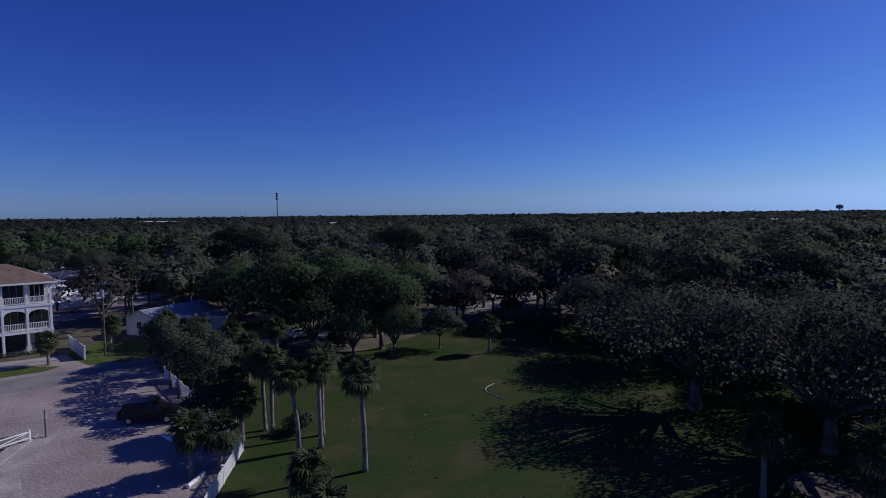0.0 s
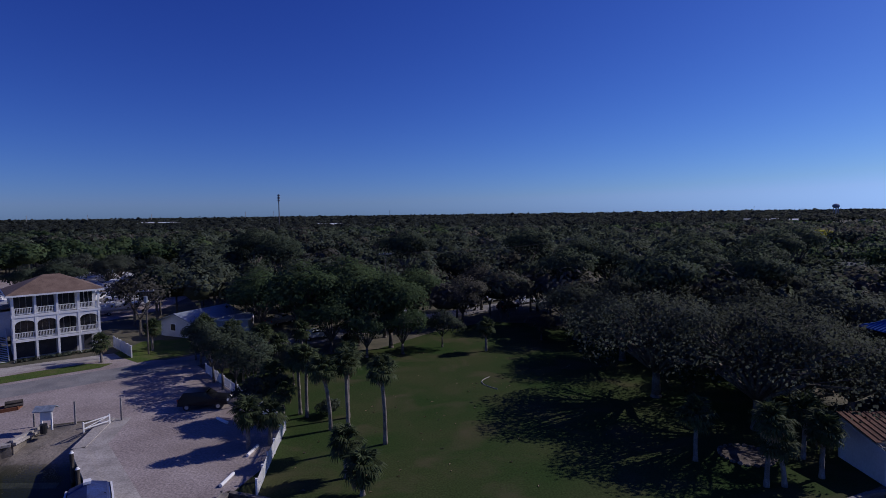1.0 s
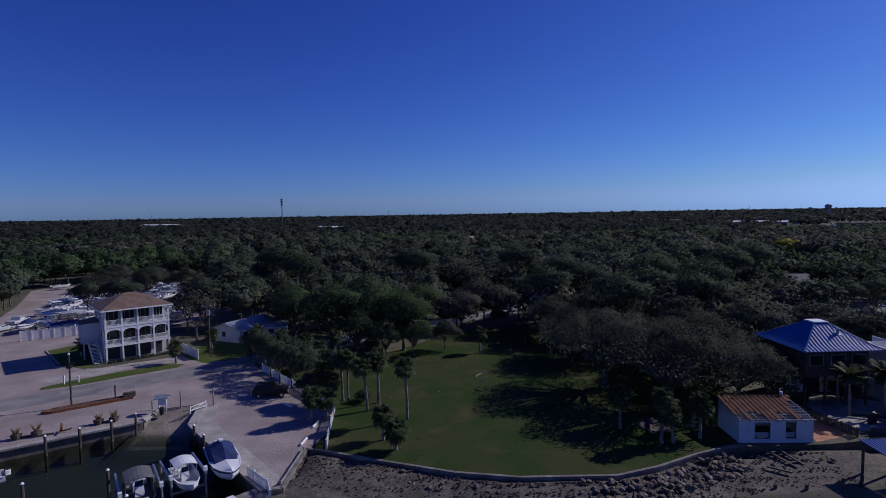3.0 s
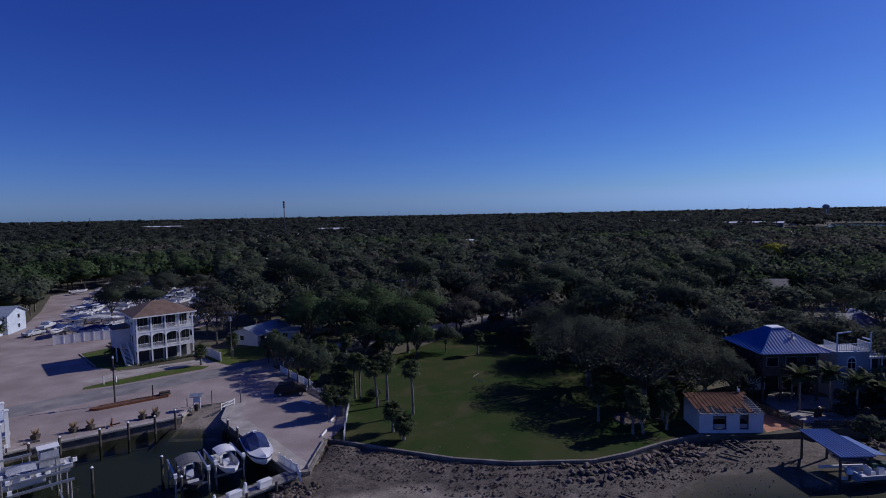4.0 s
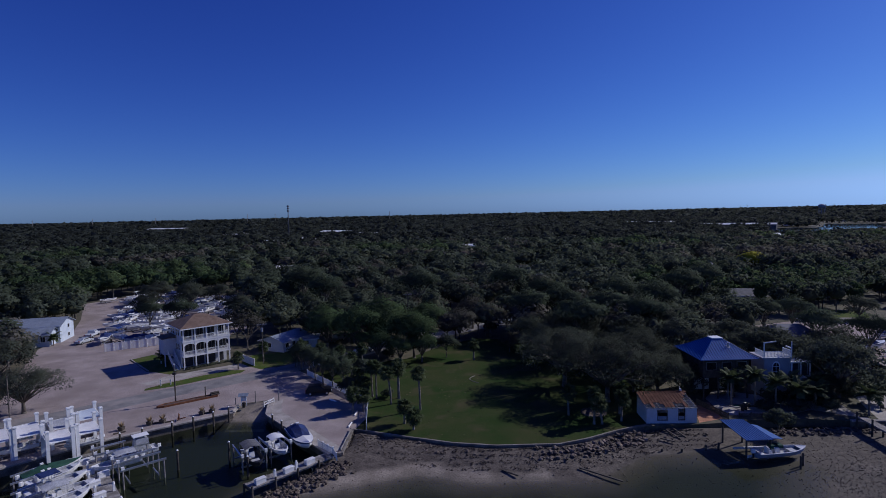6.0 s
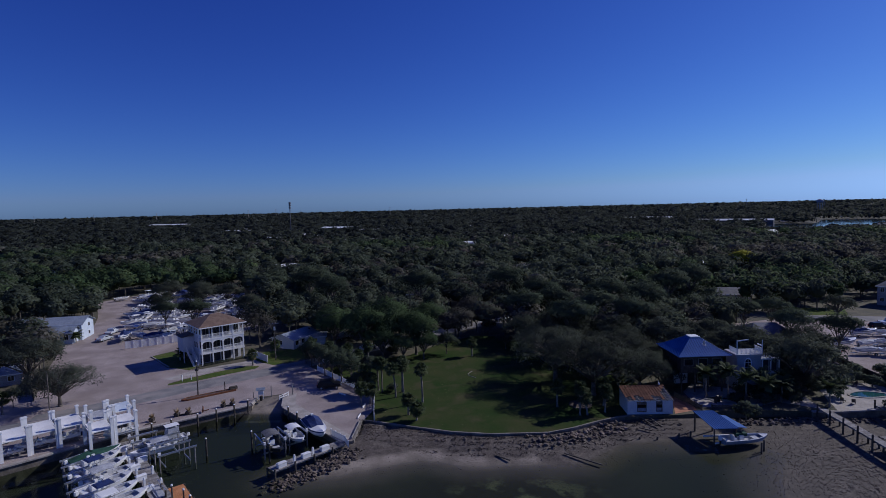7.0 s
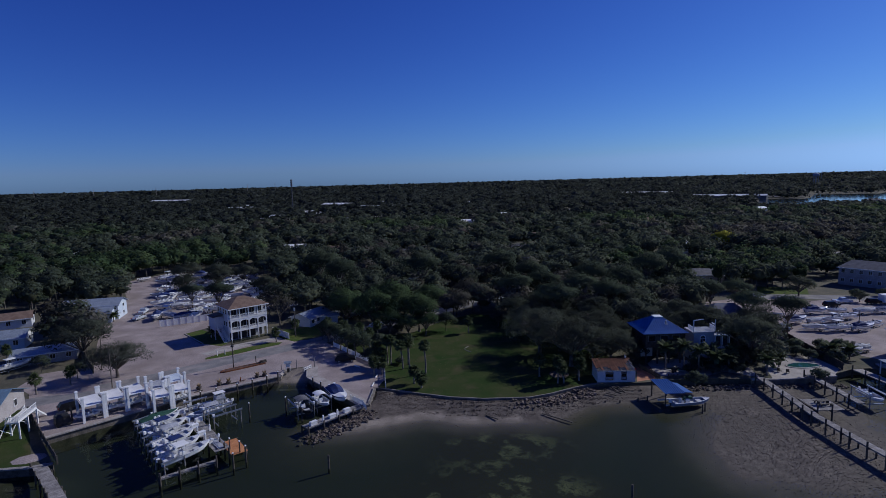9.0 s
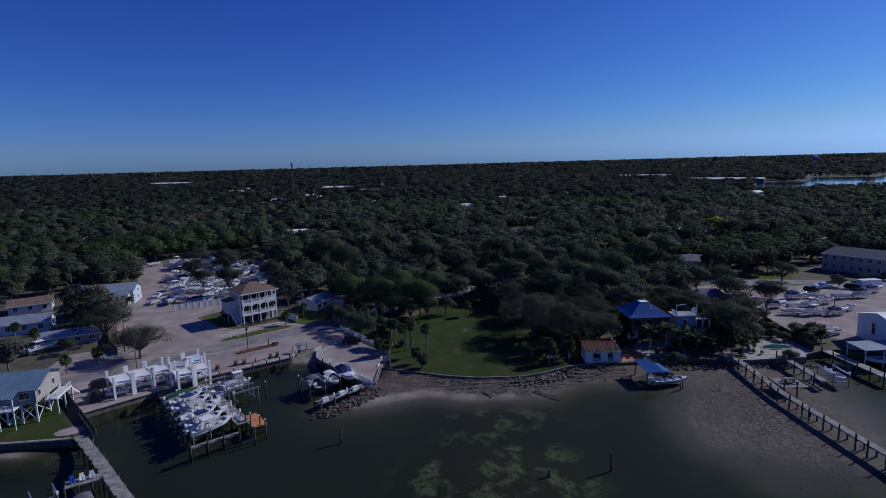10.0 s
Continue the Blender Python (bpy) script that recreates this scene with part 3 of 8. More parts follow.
def water_material():
    m = bpy.data.materials.new("bay_water")
    m.use_nodes = True
    n, l = m.node_tree.nodes, m.node_tree.links
    n.remove(n["Principled BSDF"])
    clear, gloss, mix, fr, bp, tx, geo = (n.new("ShaderNode" + k) for k in ("BsdfTransparent", "BsdfGlossy", "MixShader", "LayerWeight", "Bump", "TexNoise", "NewGeometry"))
    att, tint = n.new("ShaderNodeAttribute"), n.new("ShaderNodeMix")       # thin water is clearer
    att.attribute_name, tint.data_type = "depth", "RGBA"
    tint.inputs[6].default_value, tint.inputs[7].default_value = (0.96, 0.96, 0.93, 1), (0.54, 0.6, 0.5, 1)
    l.new(att.outputs["Fac"], tint.inputs[0])
    l.new(tint.outputs[2], clear.inputs[0])
    gloss.inputs["Roughness"].default_value = 0.06
    power, scale_ = n.new("ShaderNodeMath"), n.new("ShaderNodeMapRange")   # mirror share by the angle of view
    power.operation, power.inputs[1].default_value = "POWER", 5.0
    scale_.inputs[3].default_value, scale_.inputs[4].default_value = 0.016, 0.24
    l.new(fr.outputs["Facing"], power.inputs[0])
    l.new(power.outputs[0], scale_.inputs[0])
    tx.inputs["Scale"].default_value, tx.inputs["Detail"].default_value = 0.9, 4.0
    bp.inputs["Strength"].default_value, bp.inputs["Distance"].default_value = 0.25, 0.12
    l.new(geo.outputs["Position"], tx.inputs["Vector"])
    l.new(tx.outputs["Fac"], bp.inputs["Height"])
    l.new(bp.outputs[0], gloss.inputs["Normal"])
    l.new(bp.outputs[0], fr.inputs["Normal"])
    l.new(scale_.outputs[0], mix.inputs[0])
    l.new(clear.outputs[0], mix.inputs[1])
    l.new(gloss.outputs[0], mix.inputs[2])
    l.new(mix.outputs[0], n["Material Output"].inputs["Surface"])
    return m


M["water"] = water_material()
# one level sheet: a grid over the shore that carries the depth, and four wide pieces round it
x0, x1, y0, y1 = float(xs[0]), float(xs[-1]), float(ys[0]), float(ys[-1])
verts = np.stack([gx, gy, np.full(gx.shape, WATER)], -1).reshape(-1, 3).tolist()
k = len(verts)
verts += [(x, y, WATER) for x, y in ((-5000, -5000), (5000, -5000), (5000, y0), (-5000, y0), (-5000, y1), (x0, y1), (x0, y0), (x1, y0), (5000, y1), (x1, y1))]
bay = bpy.data.meshes.new("water")
bay.from_pydata(verts, [], quads.tolist() + [(k, k + 1, k + 2, k + 3), (k + 3, k + 6, k + 5, k + 4), (k + 7, k + 2, k + 8, k + 9)])
bay.attributes.new("depth", "FLOAT", "POINT").data.foreach_set("value", np.concatenate([np.clip((WATER - gz) / 0.34, 0, 1).ravel(), np.ones(10)]).astype(np.float32))
bay.materials.append(M["water"])
tagged(new("water", bay), "dark, still, shallow bay water", "water", kind="structure")
sheet("deep_bed", [(-5000, -5000), (5000, -5000), (5000, 42), (-5000, 42)], -3.5, M["mud"], "muddy bottom of the bay", "seabed")
RIVER = [(378, 588), (405, 562), (450, 592), (505, 608), (560, 600), (640, 640), (900, 740), (1300, 800), (1300, 1100), (900, 1010), (700, 812), (620, 848), (545, 745), (515, 712), (460, 730)]
sheet("river", RIVER, 0.3, M["riverwater"], "bright blue stretch of river behind the woods", "river")


# ---- trees ----


def leaves(blobs, count, size, seed, keep_low=0.25, jitter=0.3, upward=0.35, tone=0.5):
    """Corners and faces of leaf clumps strewn over rounded masses (x, y, z, radius, height radius)."""
    r = np.random.default_rng(seed)
    blobs = np.array(blobs, float)
    weight = blobs[:, 3] * (blobs[:, 3] + blobs[:, 4])
    pick = r.choice(len(blobs), count, p=weight / weight.sum())
    d = r.normal(size=(count, 3))
    d /= np.linalg.norm(d, axis=1, keepdims=True)
    low = (d[:, 2] < -0.25) & (r.random(count) > keep_low)
    d[low, 2] *= -1
    depth = 1 - jitter * r.random(count) ** 1.5 + 0.12 * r.normal(size=count)
    c = blobs[pick, :3] + d * depth[:, None] * blobs[pick][:, [3, 3, 4]]
    normal = d * 0.9 + r.normal(size=(count, 3)) * 0.42 + np.array([0, 0, upward])
    normal /= np.linalg.norm(normal, axis=1, keepdims=True)
    a = np.cross(normal, r.normal(size=(count, 3)))
    a /= np.linalg.norm(a, axis=1, keepdims=True)
    b = np.cross(normal, a)
    s = size * (0.55 + 0.9 * r.random((count, 1))) / 2
    w = s * (0.55 + 0.4 * r.random((count, 1)))
    v = np.stack([c - a * s, c + b * w + normal * s * 0.2, c + a * s, c - b * w + normal * s * 0.2], 1).reshape(-1, 3)
    middle = (blobs[:, :3] * weight[:, None]).sum(0) / weight.sum()
    reach = np.array([1, 1, 0]) * np.abs(blobs[:, :2] - middle[:2]).max() + np.array([0.5, 0.5, 1]) * blobs[:, [3, 3, 4]].max(0) + 0.1
    dome = (c - middle) / reach + np.array([0, 0, 0.25])   # leaves face out from their clump and from the whole crown
    dome /= np.linalg.norm(dome, axis=1, keepdims=True)
    out = d * 0.42 + dome * 0.62 + r.normal(size=(count, 3)) * 0.13
    out /= np.linalg.norm(out, axis=1, keepdims=True)
    return np.hstack([v, np.repeat(out, 4, 0), np.full((len(v), 1), tone)])


def leaf_mesh(name, v, material):
    me = bpy.data.meshes.new(name)
    n = len(v) // 4
    me.vertices.add(len(v))
    me.vertices.foreach_set("co", v[:, :3].astype(np.float32).ravel())
    me.loops.add(len(v))
    me.loops.foreach_set("vertex_index", np.arange(len(v), dtype=np.int32))
    me.polygons.add(n)
    me.polygons.foreach_set("loop_start", np.arange(0, len(v), 4, dtype=np.int32))
    me.materials.append(material)
    me.attributes.new("outward", "FLOAT_VECTOR", "POINT").data.foreach_set("vector", v[:, 3:6].astype(np.float32).ravel())
    me.attributes.new("tone", "FLOAT", "POINT").data.foreach_set("value", v[:, 6].astype(np.float32))
    me.update(calc_edges=True)
    return me


def masses(radius, height, base, number, seed, flat=0.75, fine=1.0):
    """Rounded masses that make up a crown."""
    r = np.random.default_rng(seed)
    out = [(0, 0, base + (height - base) * 0.5, fine * radius * 0.62, (height - base) * 0.42)]
    for i in range(number):
        a = 2 * math.pi * (i + 0.6 * r.random()) / number
        q = radius * ((0.45 if fine == 1 else 0.3) + (0.3 if fine == 1 else 0.58) * r.random())
        rr = fine * radius * (0.28 + 0.2 * r.random())
        top = base + (height - base) * (0.98 - 0.45 * (q / radius) ** 2 - 0.25 * r.random())
        out.append((q * math.cos(a), q * math.sin(a), max(base + 0.3 * rr, top - rr * flat), rr, rr * flat))
    return out


def tree_kind(name, radius, height, base, count, size, material, seed, label, trunk=0.3, number=9, lean=0.0, flat=0.75, keep_low=0.25, fine=1.0):
    """A tree with trunk, limbs and a crown, at the origin."""
    t = thing(name, Matrix.Identity(4), label, "tree")
    blobs = masses(radius, height, base, number, seed, flat, fine)
    wood = Shape()
    fork = Vector((lean * 0.4, 0.0, base * 0.75))
    wood.tube((0, 0, -0.2), (0, 0, 0.35), trunk * 1.5, trunk * 1.08, 9)
    wood.tube((0, 0, 0.35), fork, trunk * 1.08, trunk * 0.8, 9)
    r = random.Random(seed)
    for x, y, z, rr, rz in blobs:
        mid = fork.lerp(Vector((x, y, z)), 0.5) + Vector((r.uniform(-0.4, 0.4), r.uniform(-0.4, 0.4), 0.12 * radius))
        wood.tube(fork, mid, trunk * 0.5, trunk * 0.32, 6)
        wood.tube(mid, (x, y, z + rz * 0.3), trunk * 0.32, trunk * 0.1, 5)
        for k in range(3):
            tip = Vector((x + r.uniform(-1, 1) * rr * 0.8, y + r.uniform(-1, 1) * rr * 0.8, z + r.uniform(0, 0.8) * rz))
            wood.tube(mid, tip, trunk * 0.16, trunk * 0.05, 4)
    part("trunk", wood, M["bark"], t, smooth=True)
    part("crown", leaf_mesh("crown", leaves(blobs, count, size, seed, keep_low), M[material]), M[material], t)
    return t


def bare_kind(name, radius, height, seed, label, material="twig", leafage=0):
    """A winter tree of forking branches."""
    t = thing(name, Matrix.Identity(4), label, "tree")
    wood, twigs, r = Shape(), Shape(), random.Random(seed)

    def grow(p, d, length, w, level):
        q = p + d * length
        (wood if level < 3 else twigs).tube(p, q, w, w * 0.65, 6 if level < 2 else 3, cap=level == 0)
        if level < 5:
            for k in range(3 if level < 3 else 2):
                side = Vector((r.uniform(-1, 1), r.uniform(-1, 1), r.uniform(-0.1, 0.7)))
                grow(q, (d * 0.75 + side * 0.75).normalized(), length * r.uniform(0.62, 0.8), w * 0.58, level + 1)

    grow(Vector((0, 0, -0.1)), Vector((0, 0, 1)), height * 0.27, 0.28, 0)
    part("trunk", wood, M["bark"], t)
    part("crown", twigs, M[material], t)
    if leafage:
        part("foliage", leaf_mesh("foliage", leaves(masses(radius, height, height * 0.35, 8, seed), leafage, 0.5, seed), M["dull"]), M["dull"], t)
    return t


def frond_mesh(fan=True, material="palm", length=1.25, seed=1):
    """One palm leaf: a folded fan on a stalk, or a long feather. It points along +x and droops."""
    s, r = Shape(), random.Random(seed)
    if fan:
        s.beam((0, 0, 0), (length * 0.5, 0, 0.05), 0.05)
        n = 13
        for k in range(n):
            a = radians(-88 + 176 * k / (n - 1) + r.uniform(-4, 4))
            e = length * (0.62 - 0.2 * abs(k - 6) / 6)
            c, sn = math.cos(a), math.sin(a)
            o = Vector((length * 0.48, 0, 0.06))
            w = 0.06
            p = o + Vector((c * e * 0.62, sn * e * 0.62, 0.03))
            tip = o + Vector((c * e, sn * e, -0.3 * e - 0.12 * r.random()))
            side = Vector((-sn, c, 0)) * w
            s.add([o, p - side, tip, p + side], [(0, 1, 2, 3)])
    else:
        prev = Vector((0, 0, 0))
        for k in range(1, 9):
            u = k / 8
            p = Vector((length * u, 0, 0.35 * length * (u - 1.25 * u * u)))
            s.beam(prev, p, 0.05 * (1.2 - u))
            for sg in (-1, 1):
                e = length * 0.3 * (1 - 0.6 * abs(u - 0.45))
                s.add([prev, p, p + Vector((0.1, sg * e, -0.35 * e)), prev + Vector((0.15, sg * e * 0.95, -0.3 * e))], [(0, 1, 2, 3)])
            prev = p
    return s.mesh("frond", M[material])


FANS = [frond_mesh(True, "palm", 1.3, k) for k in range(2)]
DEAD = frond_mesh(True, "deadpalm", 1.15, 5)
FEATHER = frond_mesh(False, "palm", 2.3, 3)


def palm(x, y, height, label, bend=0.0, fan=True, scale=1.0, seed=0, trunk_r=0.135, number=40):
    """A palm: ringed trunk, live fronds round the bud and dead ones hanging below."""
    r = random.Random(seed * 31 + 5)
    t = thing("palm_tree", pose(x, y, 0, 0, 0, r.uniform(0, 360)), label, "palm", "palms")
    wood = Shape()
    rings = []
    steps = 14
    for k in range(steps + 1):
        u = k / steps
        rad = trunk_r * (1.55 - 1.9 * u if u < 0.2 else 1.17 - 0.1 * u) * (1.05 if k % 2 else 0.97)
        rings.append([(bend * u * u + rad * math.cos(2 * math.pi * i / 8), 0.3 * bend * math.sin(2.2 * u) + rad * math.sin(2 * math.pi * i / 8), -0.1 + (height + 0.1) * u) for i in range(8)])
    wood.loft(rings)
    part("trunk", wood, M["palmbark"], t, smooth=True)
    top = Vector((bend, 0.3 * bend * math.sin(2.2), height - 0.05))
    for k in range(number):
        u = (k + 0.5) / number
        tilt = 84 - 146 * u + r.uniform(-9, 9) if fan else 58 - 85 * u
        dead = fan and u > 0.9
        ob = part("frond", DEAD if dead else FANS[k % 2] if fan else FEATHER, None, t)
        ob.matrix_basis = Matrix.Translation(top) @ pose(0, 0, 0, 0, 0, k * 137.5 + r.uniform(-12, 12)) @ pose(0, 0, 0, r.uniform(-15, 15), -tilt, 0) @ Matrix.Scale(scale * r.uniform(0.85, 1.15), 4)
    return t


OAK = tree_kind("oak_tree", 9.0, 11.0, 3.3, 12600, 0.25, "liveoak", 11, "spreading live oak with dark small leaves on the lawn", 0.42, 44, flat=0.9, keep_low=0.5, fine=0.54)
OAK_B = tree_kind("oak_tree", 6.0, 9.5, 2.0, 5600, 0.33, "liveoak", 12, "rounded dark green oak at the edge of the lawn", 0.34, 18, fine=0.72)
FRESH = tree_kind("broadleaf_tree", 5.6, 12.0, 3.0, 5400, 0.38, "fresh", 13, "tall bright green tree behind the lawn", 0.32, 12)
PINE = tree_kind("pine_tree", 5.2, 13.5, 6.0, 4600, 0.38, "pine", 14, "tall grey-green pine with an open crown", 0.3, 10, flat=0.55)
SMALL = tree_kind("small_tree", 2.6, 5.2, 1.9, 2000, 0.26, "oak", 15, "small thin-stemmed evergreen by the white fence", 0.1, 8)
THIN = tree_kind("slender_tree", 1.9, 6.0, 2.2, 1050, 0.22, "pine", 19, "slender pale-stemmed tree beside the white fence", 0.11, 7)
DULL = tree_kind("brown_tree", 5.4, 9.5, 2.6, 4600, 0.32, "dull", 16, "brownish, half-bare winter tree", 0.28, 10)
BARE = bare_kind("bare_tree", 5.0, 10.5, 17, "pale leafless branching tree", leafage=900)
LOW = tree_kind("shrub", 1.7, 2.3, 0.3, 1300, 0.24, "oak", 18, "low dense evergreen shrub", 0.08, 7, keep_low=0.8)
used = set()


def plant(kind, x, y, s=1.0, label="", turn=None, z=0.0):
    """Sets a tree down; the first one of a kind is the model itself."""
    turn = (x * 47.3 + y * 31.7) % 360 if turn is None else turn
    m = pose(x, y, z, 0, 0, turn)
    if kind.name not in used:
        used.add(kind.name)
        kind.matrix_world = m
        ob = kind
        ob.scale = (s, s, s)
    else:
        ob = copy_thing(kind, m)
        ob.scale = (s, s, s)
    if label:
        ob["label"] = label
    return ob


# trees round the lawn and the marina
for x, y, s in ((20.0, 45.0, 1.0), (25.2, 36.6, 1.0), (33, 47, 0.9), (34, 38, 0.74), (21, 58.5, 0.86), (-71.5, 36.6, 0.74)):
    plant(OAK, x, y, s)
for x, y, s in ((38.5, 38, 0.6), (36, 60, 1.1), (46, 58, 1.05), (30, 70, 1.1), (57, 60, 1.0), (47, 70, 1.2), (-88.3, 51.2, 1.1), (-95, 62, 1.0), (18, 70, 0.95), (25, 72, 1.05), (28, 61, 0.95), (61, 35.5, 0.5),
                (-31.5, 62.5, 0.45), (112, 97, 0.75), (124, 87, 0.4), (66, 50, 0.8), (70, 46, 0.7), (62, 41, 0.7), (63, 36.5, 1.15), (69, 44, 1.0), (59, 46, 0.95), (72, 51, 1.0), (56, 50, 1.0), (61, 52, 1.05), (31, 41, 0.6), (30, 52, 0.75), (37, 45, 0.8), (-100, 127, 0.9), (-91, 137, 1.0), (-110, 152, 1.0), (-66, 118, 0.9), (-97, 152, 0.95), (-84, 146, 0.9)):
    plant(OAK_B, x, y, s)
for x, y, s in ((-20.5, 67, 1.06), (-29, 74, 0.9), (-8.4, 66.5, 0.92), (-13.2, 68, 0.98), (-16, 63.5, 0.72), (-11, 61.5, 0.55), (-17, 80, 1.05), (-10, 73, 0.85), (-6.5, 63, 0.6), (-31, 80, 0.9), (-6, 84, 0.85)):
    plant(FRESH, x, y, s)
for x, y, s in ((26.5, 102, 1.05), (27.5, 63, 1.03), (19, 82, 0.98), (37, 77, 1.0), (42, 68, 1.0), (52, 84, 1.05), (28, 88, 1.0), (82, 54.5, 0.8), (74, 58, 0.85), (73, 75, 0.8), (81, 77, 0.8), (44, 92, 1.1), (76, 112, 1.2), (66, 104, 1.15), (-9.5, 112, 1.18), (-48, 126, 1.2), (18, 118, 1.18), (-38, 112, 1.1), (-83.5, 98, 0.72), (-71.8, 91, 0.85)):
    plant(PINE, x, y, s)
for x, y, s in ((-24.5, 48.8, 1.08), (-22.2, 46.6, 1.05), (-26.6, 51.4, 1.08), (-19.6, 43.9, 1.0), (-28.6, 55.0, 1.08), (-31.0, 58.0, 1.08), (-23.2, 51.2, 1.08), (-26.0, 54.8, 1.08), (-20.6, 48.4, 1.05), (-33.0, 61.0, 0.9)):
    plant(THIN, x, y, s)
for x, y, s in ((-17.3, 50, 0.9), (-22.0, 55.0, 0.7), (-26.5, 58.0, 0.7), (-17.9, 40.2, 0.8), (-1.3, 66.5, 1.05), (-80, 36.5, 0.75), (-91, 41, 0.8)):
    plant(SMALL, x, y, s)
for x, y, s in ((2, 82, 0.9), (10, 86, 0.95), (6, 96, 1.0), (16, 92, 0.85), (13, 70, 0.45)):
    plant(DULL, x, y, s)
for x, y, s in ((-48.5, 76, 0.95), (-54, 84, 0.9), (7, 88, 0.8)):
    plant(BARE, x, y, s)
for x, y, s in ((46, 24.5, 1.2), (50.5, 33.5, 1.2), (54, 32.5, 1.3), (47, 39, 1.2), (57, 30.5, 1.0), (52, 30, 1.1), (58, 33, 1.2), (68, 38, 1.2), (75, 40, 1.0), (79, 37, 0.8), (48, 31, 0.9), (64, 36, 1.0), (-20, 61, 1.0), (-14, 68, 1.0), (-11.5, 41, 0.7), (57, 37, 1.3), (62, 44, 1.4), (72, 44, 1.2), (79.9, 34.8, 1.3), (70.1, 25.6, 1.0), (77.1, 44, 1.2), (86.8, 43.3, 1.1), (81.5, 40, 1.2), (83, 43.5, 1.1), (128, 94, 1.2), (136, 93.5, 1.2), (145, 94, 1.3), (76, 37.5, 1.0)):
    plant(LOW, x, y, s)

PALMS = [(-5.6, 34.4, 6.0, 0.4), (-9.2, 38.0, 5.6, 0.2), (-10.6, 37.4, 5.4, -0.7), (-14.2, 41.2, 5.2, 0.2), (-13.4, 40.4, 5.4, -0.1), (-9.6, 40.2, 5.7, 0.1),
         (-6.2, 26.4, 2.0, 0.2), (-7.7, 28.8, 2.6, 0.0), (-16.3, 33.7, 3.0, 0.0), (-14.8, 34.4, 2.6, 0.1), (-15.2, 39.2, 3.0, 0.0), (-16.6, 41.4, 4.0, 0.1),
         (17.5, 30.9, 3.5, 0.0), (20.4, 27.0, 4.5, 0.2), (21.6, 27.0, 2.9, 0.5), (24.8, 28.1, 3.3, 0.2), (25.4, 31, 3.8, 0.2),
         (4.6, 64, 3.2, 0.1), (-82.5, 28, 3.0, 0.1), (-79, 32.8, 2.8, 0.2), (-101, 44, 4.4, 0.2), (-109, 48, 4.8, -0.4), (-44.8, 60.4, 2.6, 0.1), (-41.5, 66.5, 3.0, 0.4), (-33, 63, 3.4, 0.0), (-31.5, 60.6, 4.8, 0.1), (-27, 58, 4.6, 0.2), (-22.6, 56.2, 4.4, 0.0), (-19.9, 53.4, 3.8, 0.1), (-18.5, 58, 4.4, 0.1)]
for k, (x, y, h, bend) in enumerate(PALMS):
    palm(x, y, h, "sabal palm with a grey trunk and fan-shaped fronds", bend, True, 1.08, k)
for k, (x, y, h, bend) in enumerate(((44.0, 33.6, 4.6, 0.0), (47.6, 33.2, 5.0, 0.2), (52.5, 30.8, 3.6, 0.3), (55.8, 31.2, 3.2, -0.3), (50.0, 31.8, 4.2, 0.2), (53.4, 33.6, 4.0, -0.2), (57.4, 34.0, 3.6, 0.2), (45.5, 37.5, 4.6, 0.1), (61.8, 28.3, 3.4, 0.1), (67, 33, 2.2, 0.2), (81, 38, 2.4, 0.1), (84, 36.5, 2.2, 0.0), (-63.3, 66.5, 1.6, 0.1), (-102, 86, 2.2, 0))):
    palm(x, y, h, "feathery palm with arching fronds in the garden", bend, False, 0.85, k + 50, 0.13, 20)


# ---- the woods behind: too many trees to count ----
CLEAR = [[(-82, 66), (-58, 66), (-50, 92), (-64, 92), (-82, 86)], SHELL, LAWN, RIGHT_YARD, LOT, [(-49, 62), (-30, 62), (-28, 82), (-48, 84)], [(-68, 58), (-46, 58), (-42, 74), (-60, 82)],
         [(-135, 78), (-100, 78), (-98, 104), (-135, 104)], [(-118, 30), (-82, 26), (-84, 56), (-118, 62)], [(26, 26), (64, 24), (70, 56), (56, 62), (38, 54), (26, 34)],
         [(126, 100), (165, 96), (168, 124), (128, 126)], [(108, 96), (124, 94), (127, 104), (110, 106)], [(112, 188), (126, 190), (126, 216), (112, 216)], [(58, 24), (90, 26), (90, 40), (62, 60)],
         [(84, 112), (98, 112), (98, 124), (84, 124)], [(-128, 50), (-106, 48), (-104, 70), (-126, 72)], [(-141, 68), (-120, 66), (-118, 92), (-139, 94)], [(56, 44), (72, 44), (84, 66), (60, 67)], [(116, 86), (150, 84), (152, 106), (118, 108)],
         [(372, 590), (402, 552), (452, 580), (505, 596), (560, 588), (645, 628), (905, 728), (1310, 788), (1310, 1110), (900, 1022), (700, 824), (620, 860), (540, 755), (512, 724), (456, 742)],
         [(330, 920), (430, 920), (430, 1010), (330, 1010)], [(375, 705), (470, 705), (470, 775), (375, 775)], [(-205, 780), (-140, 780), (-140, 840), (-205, 840)]]
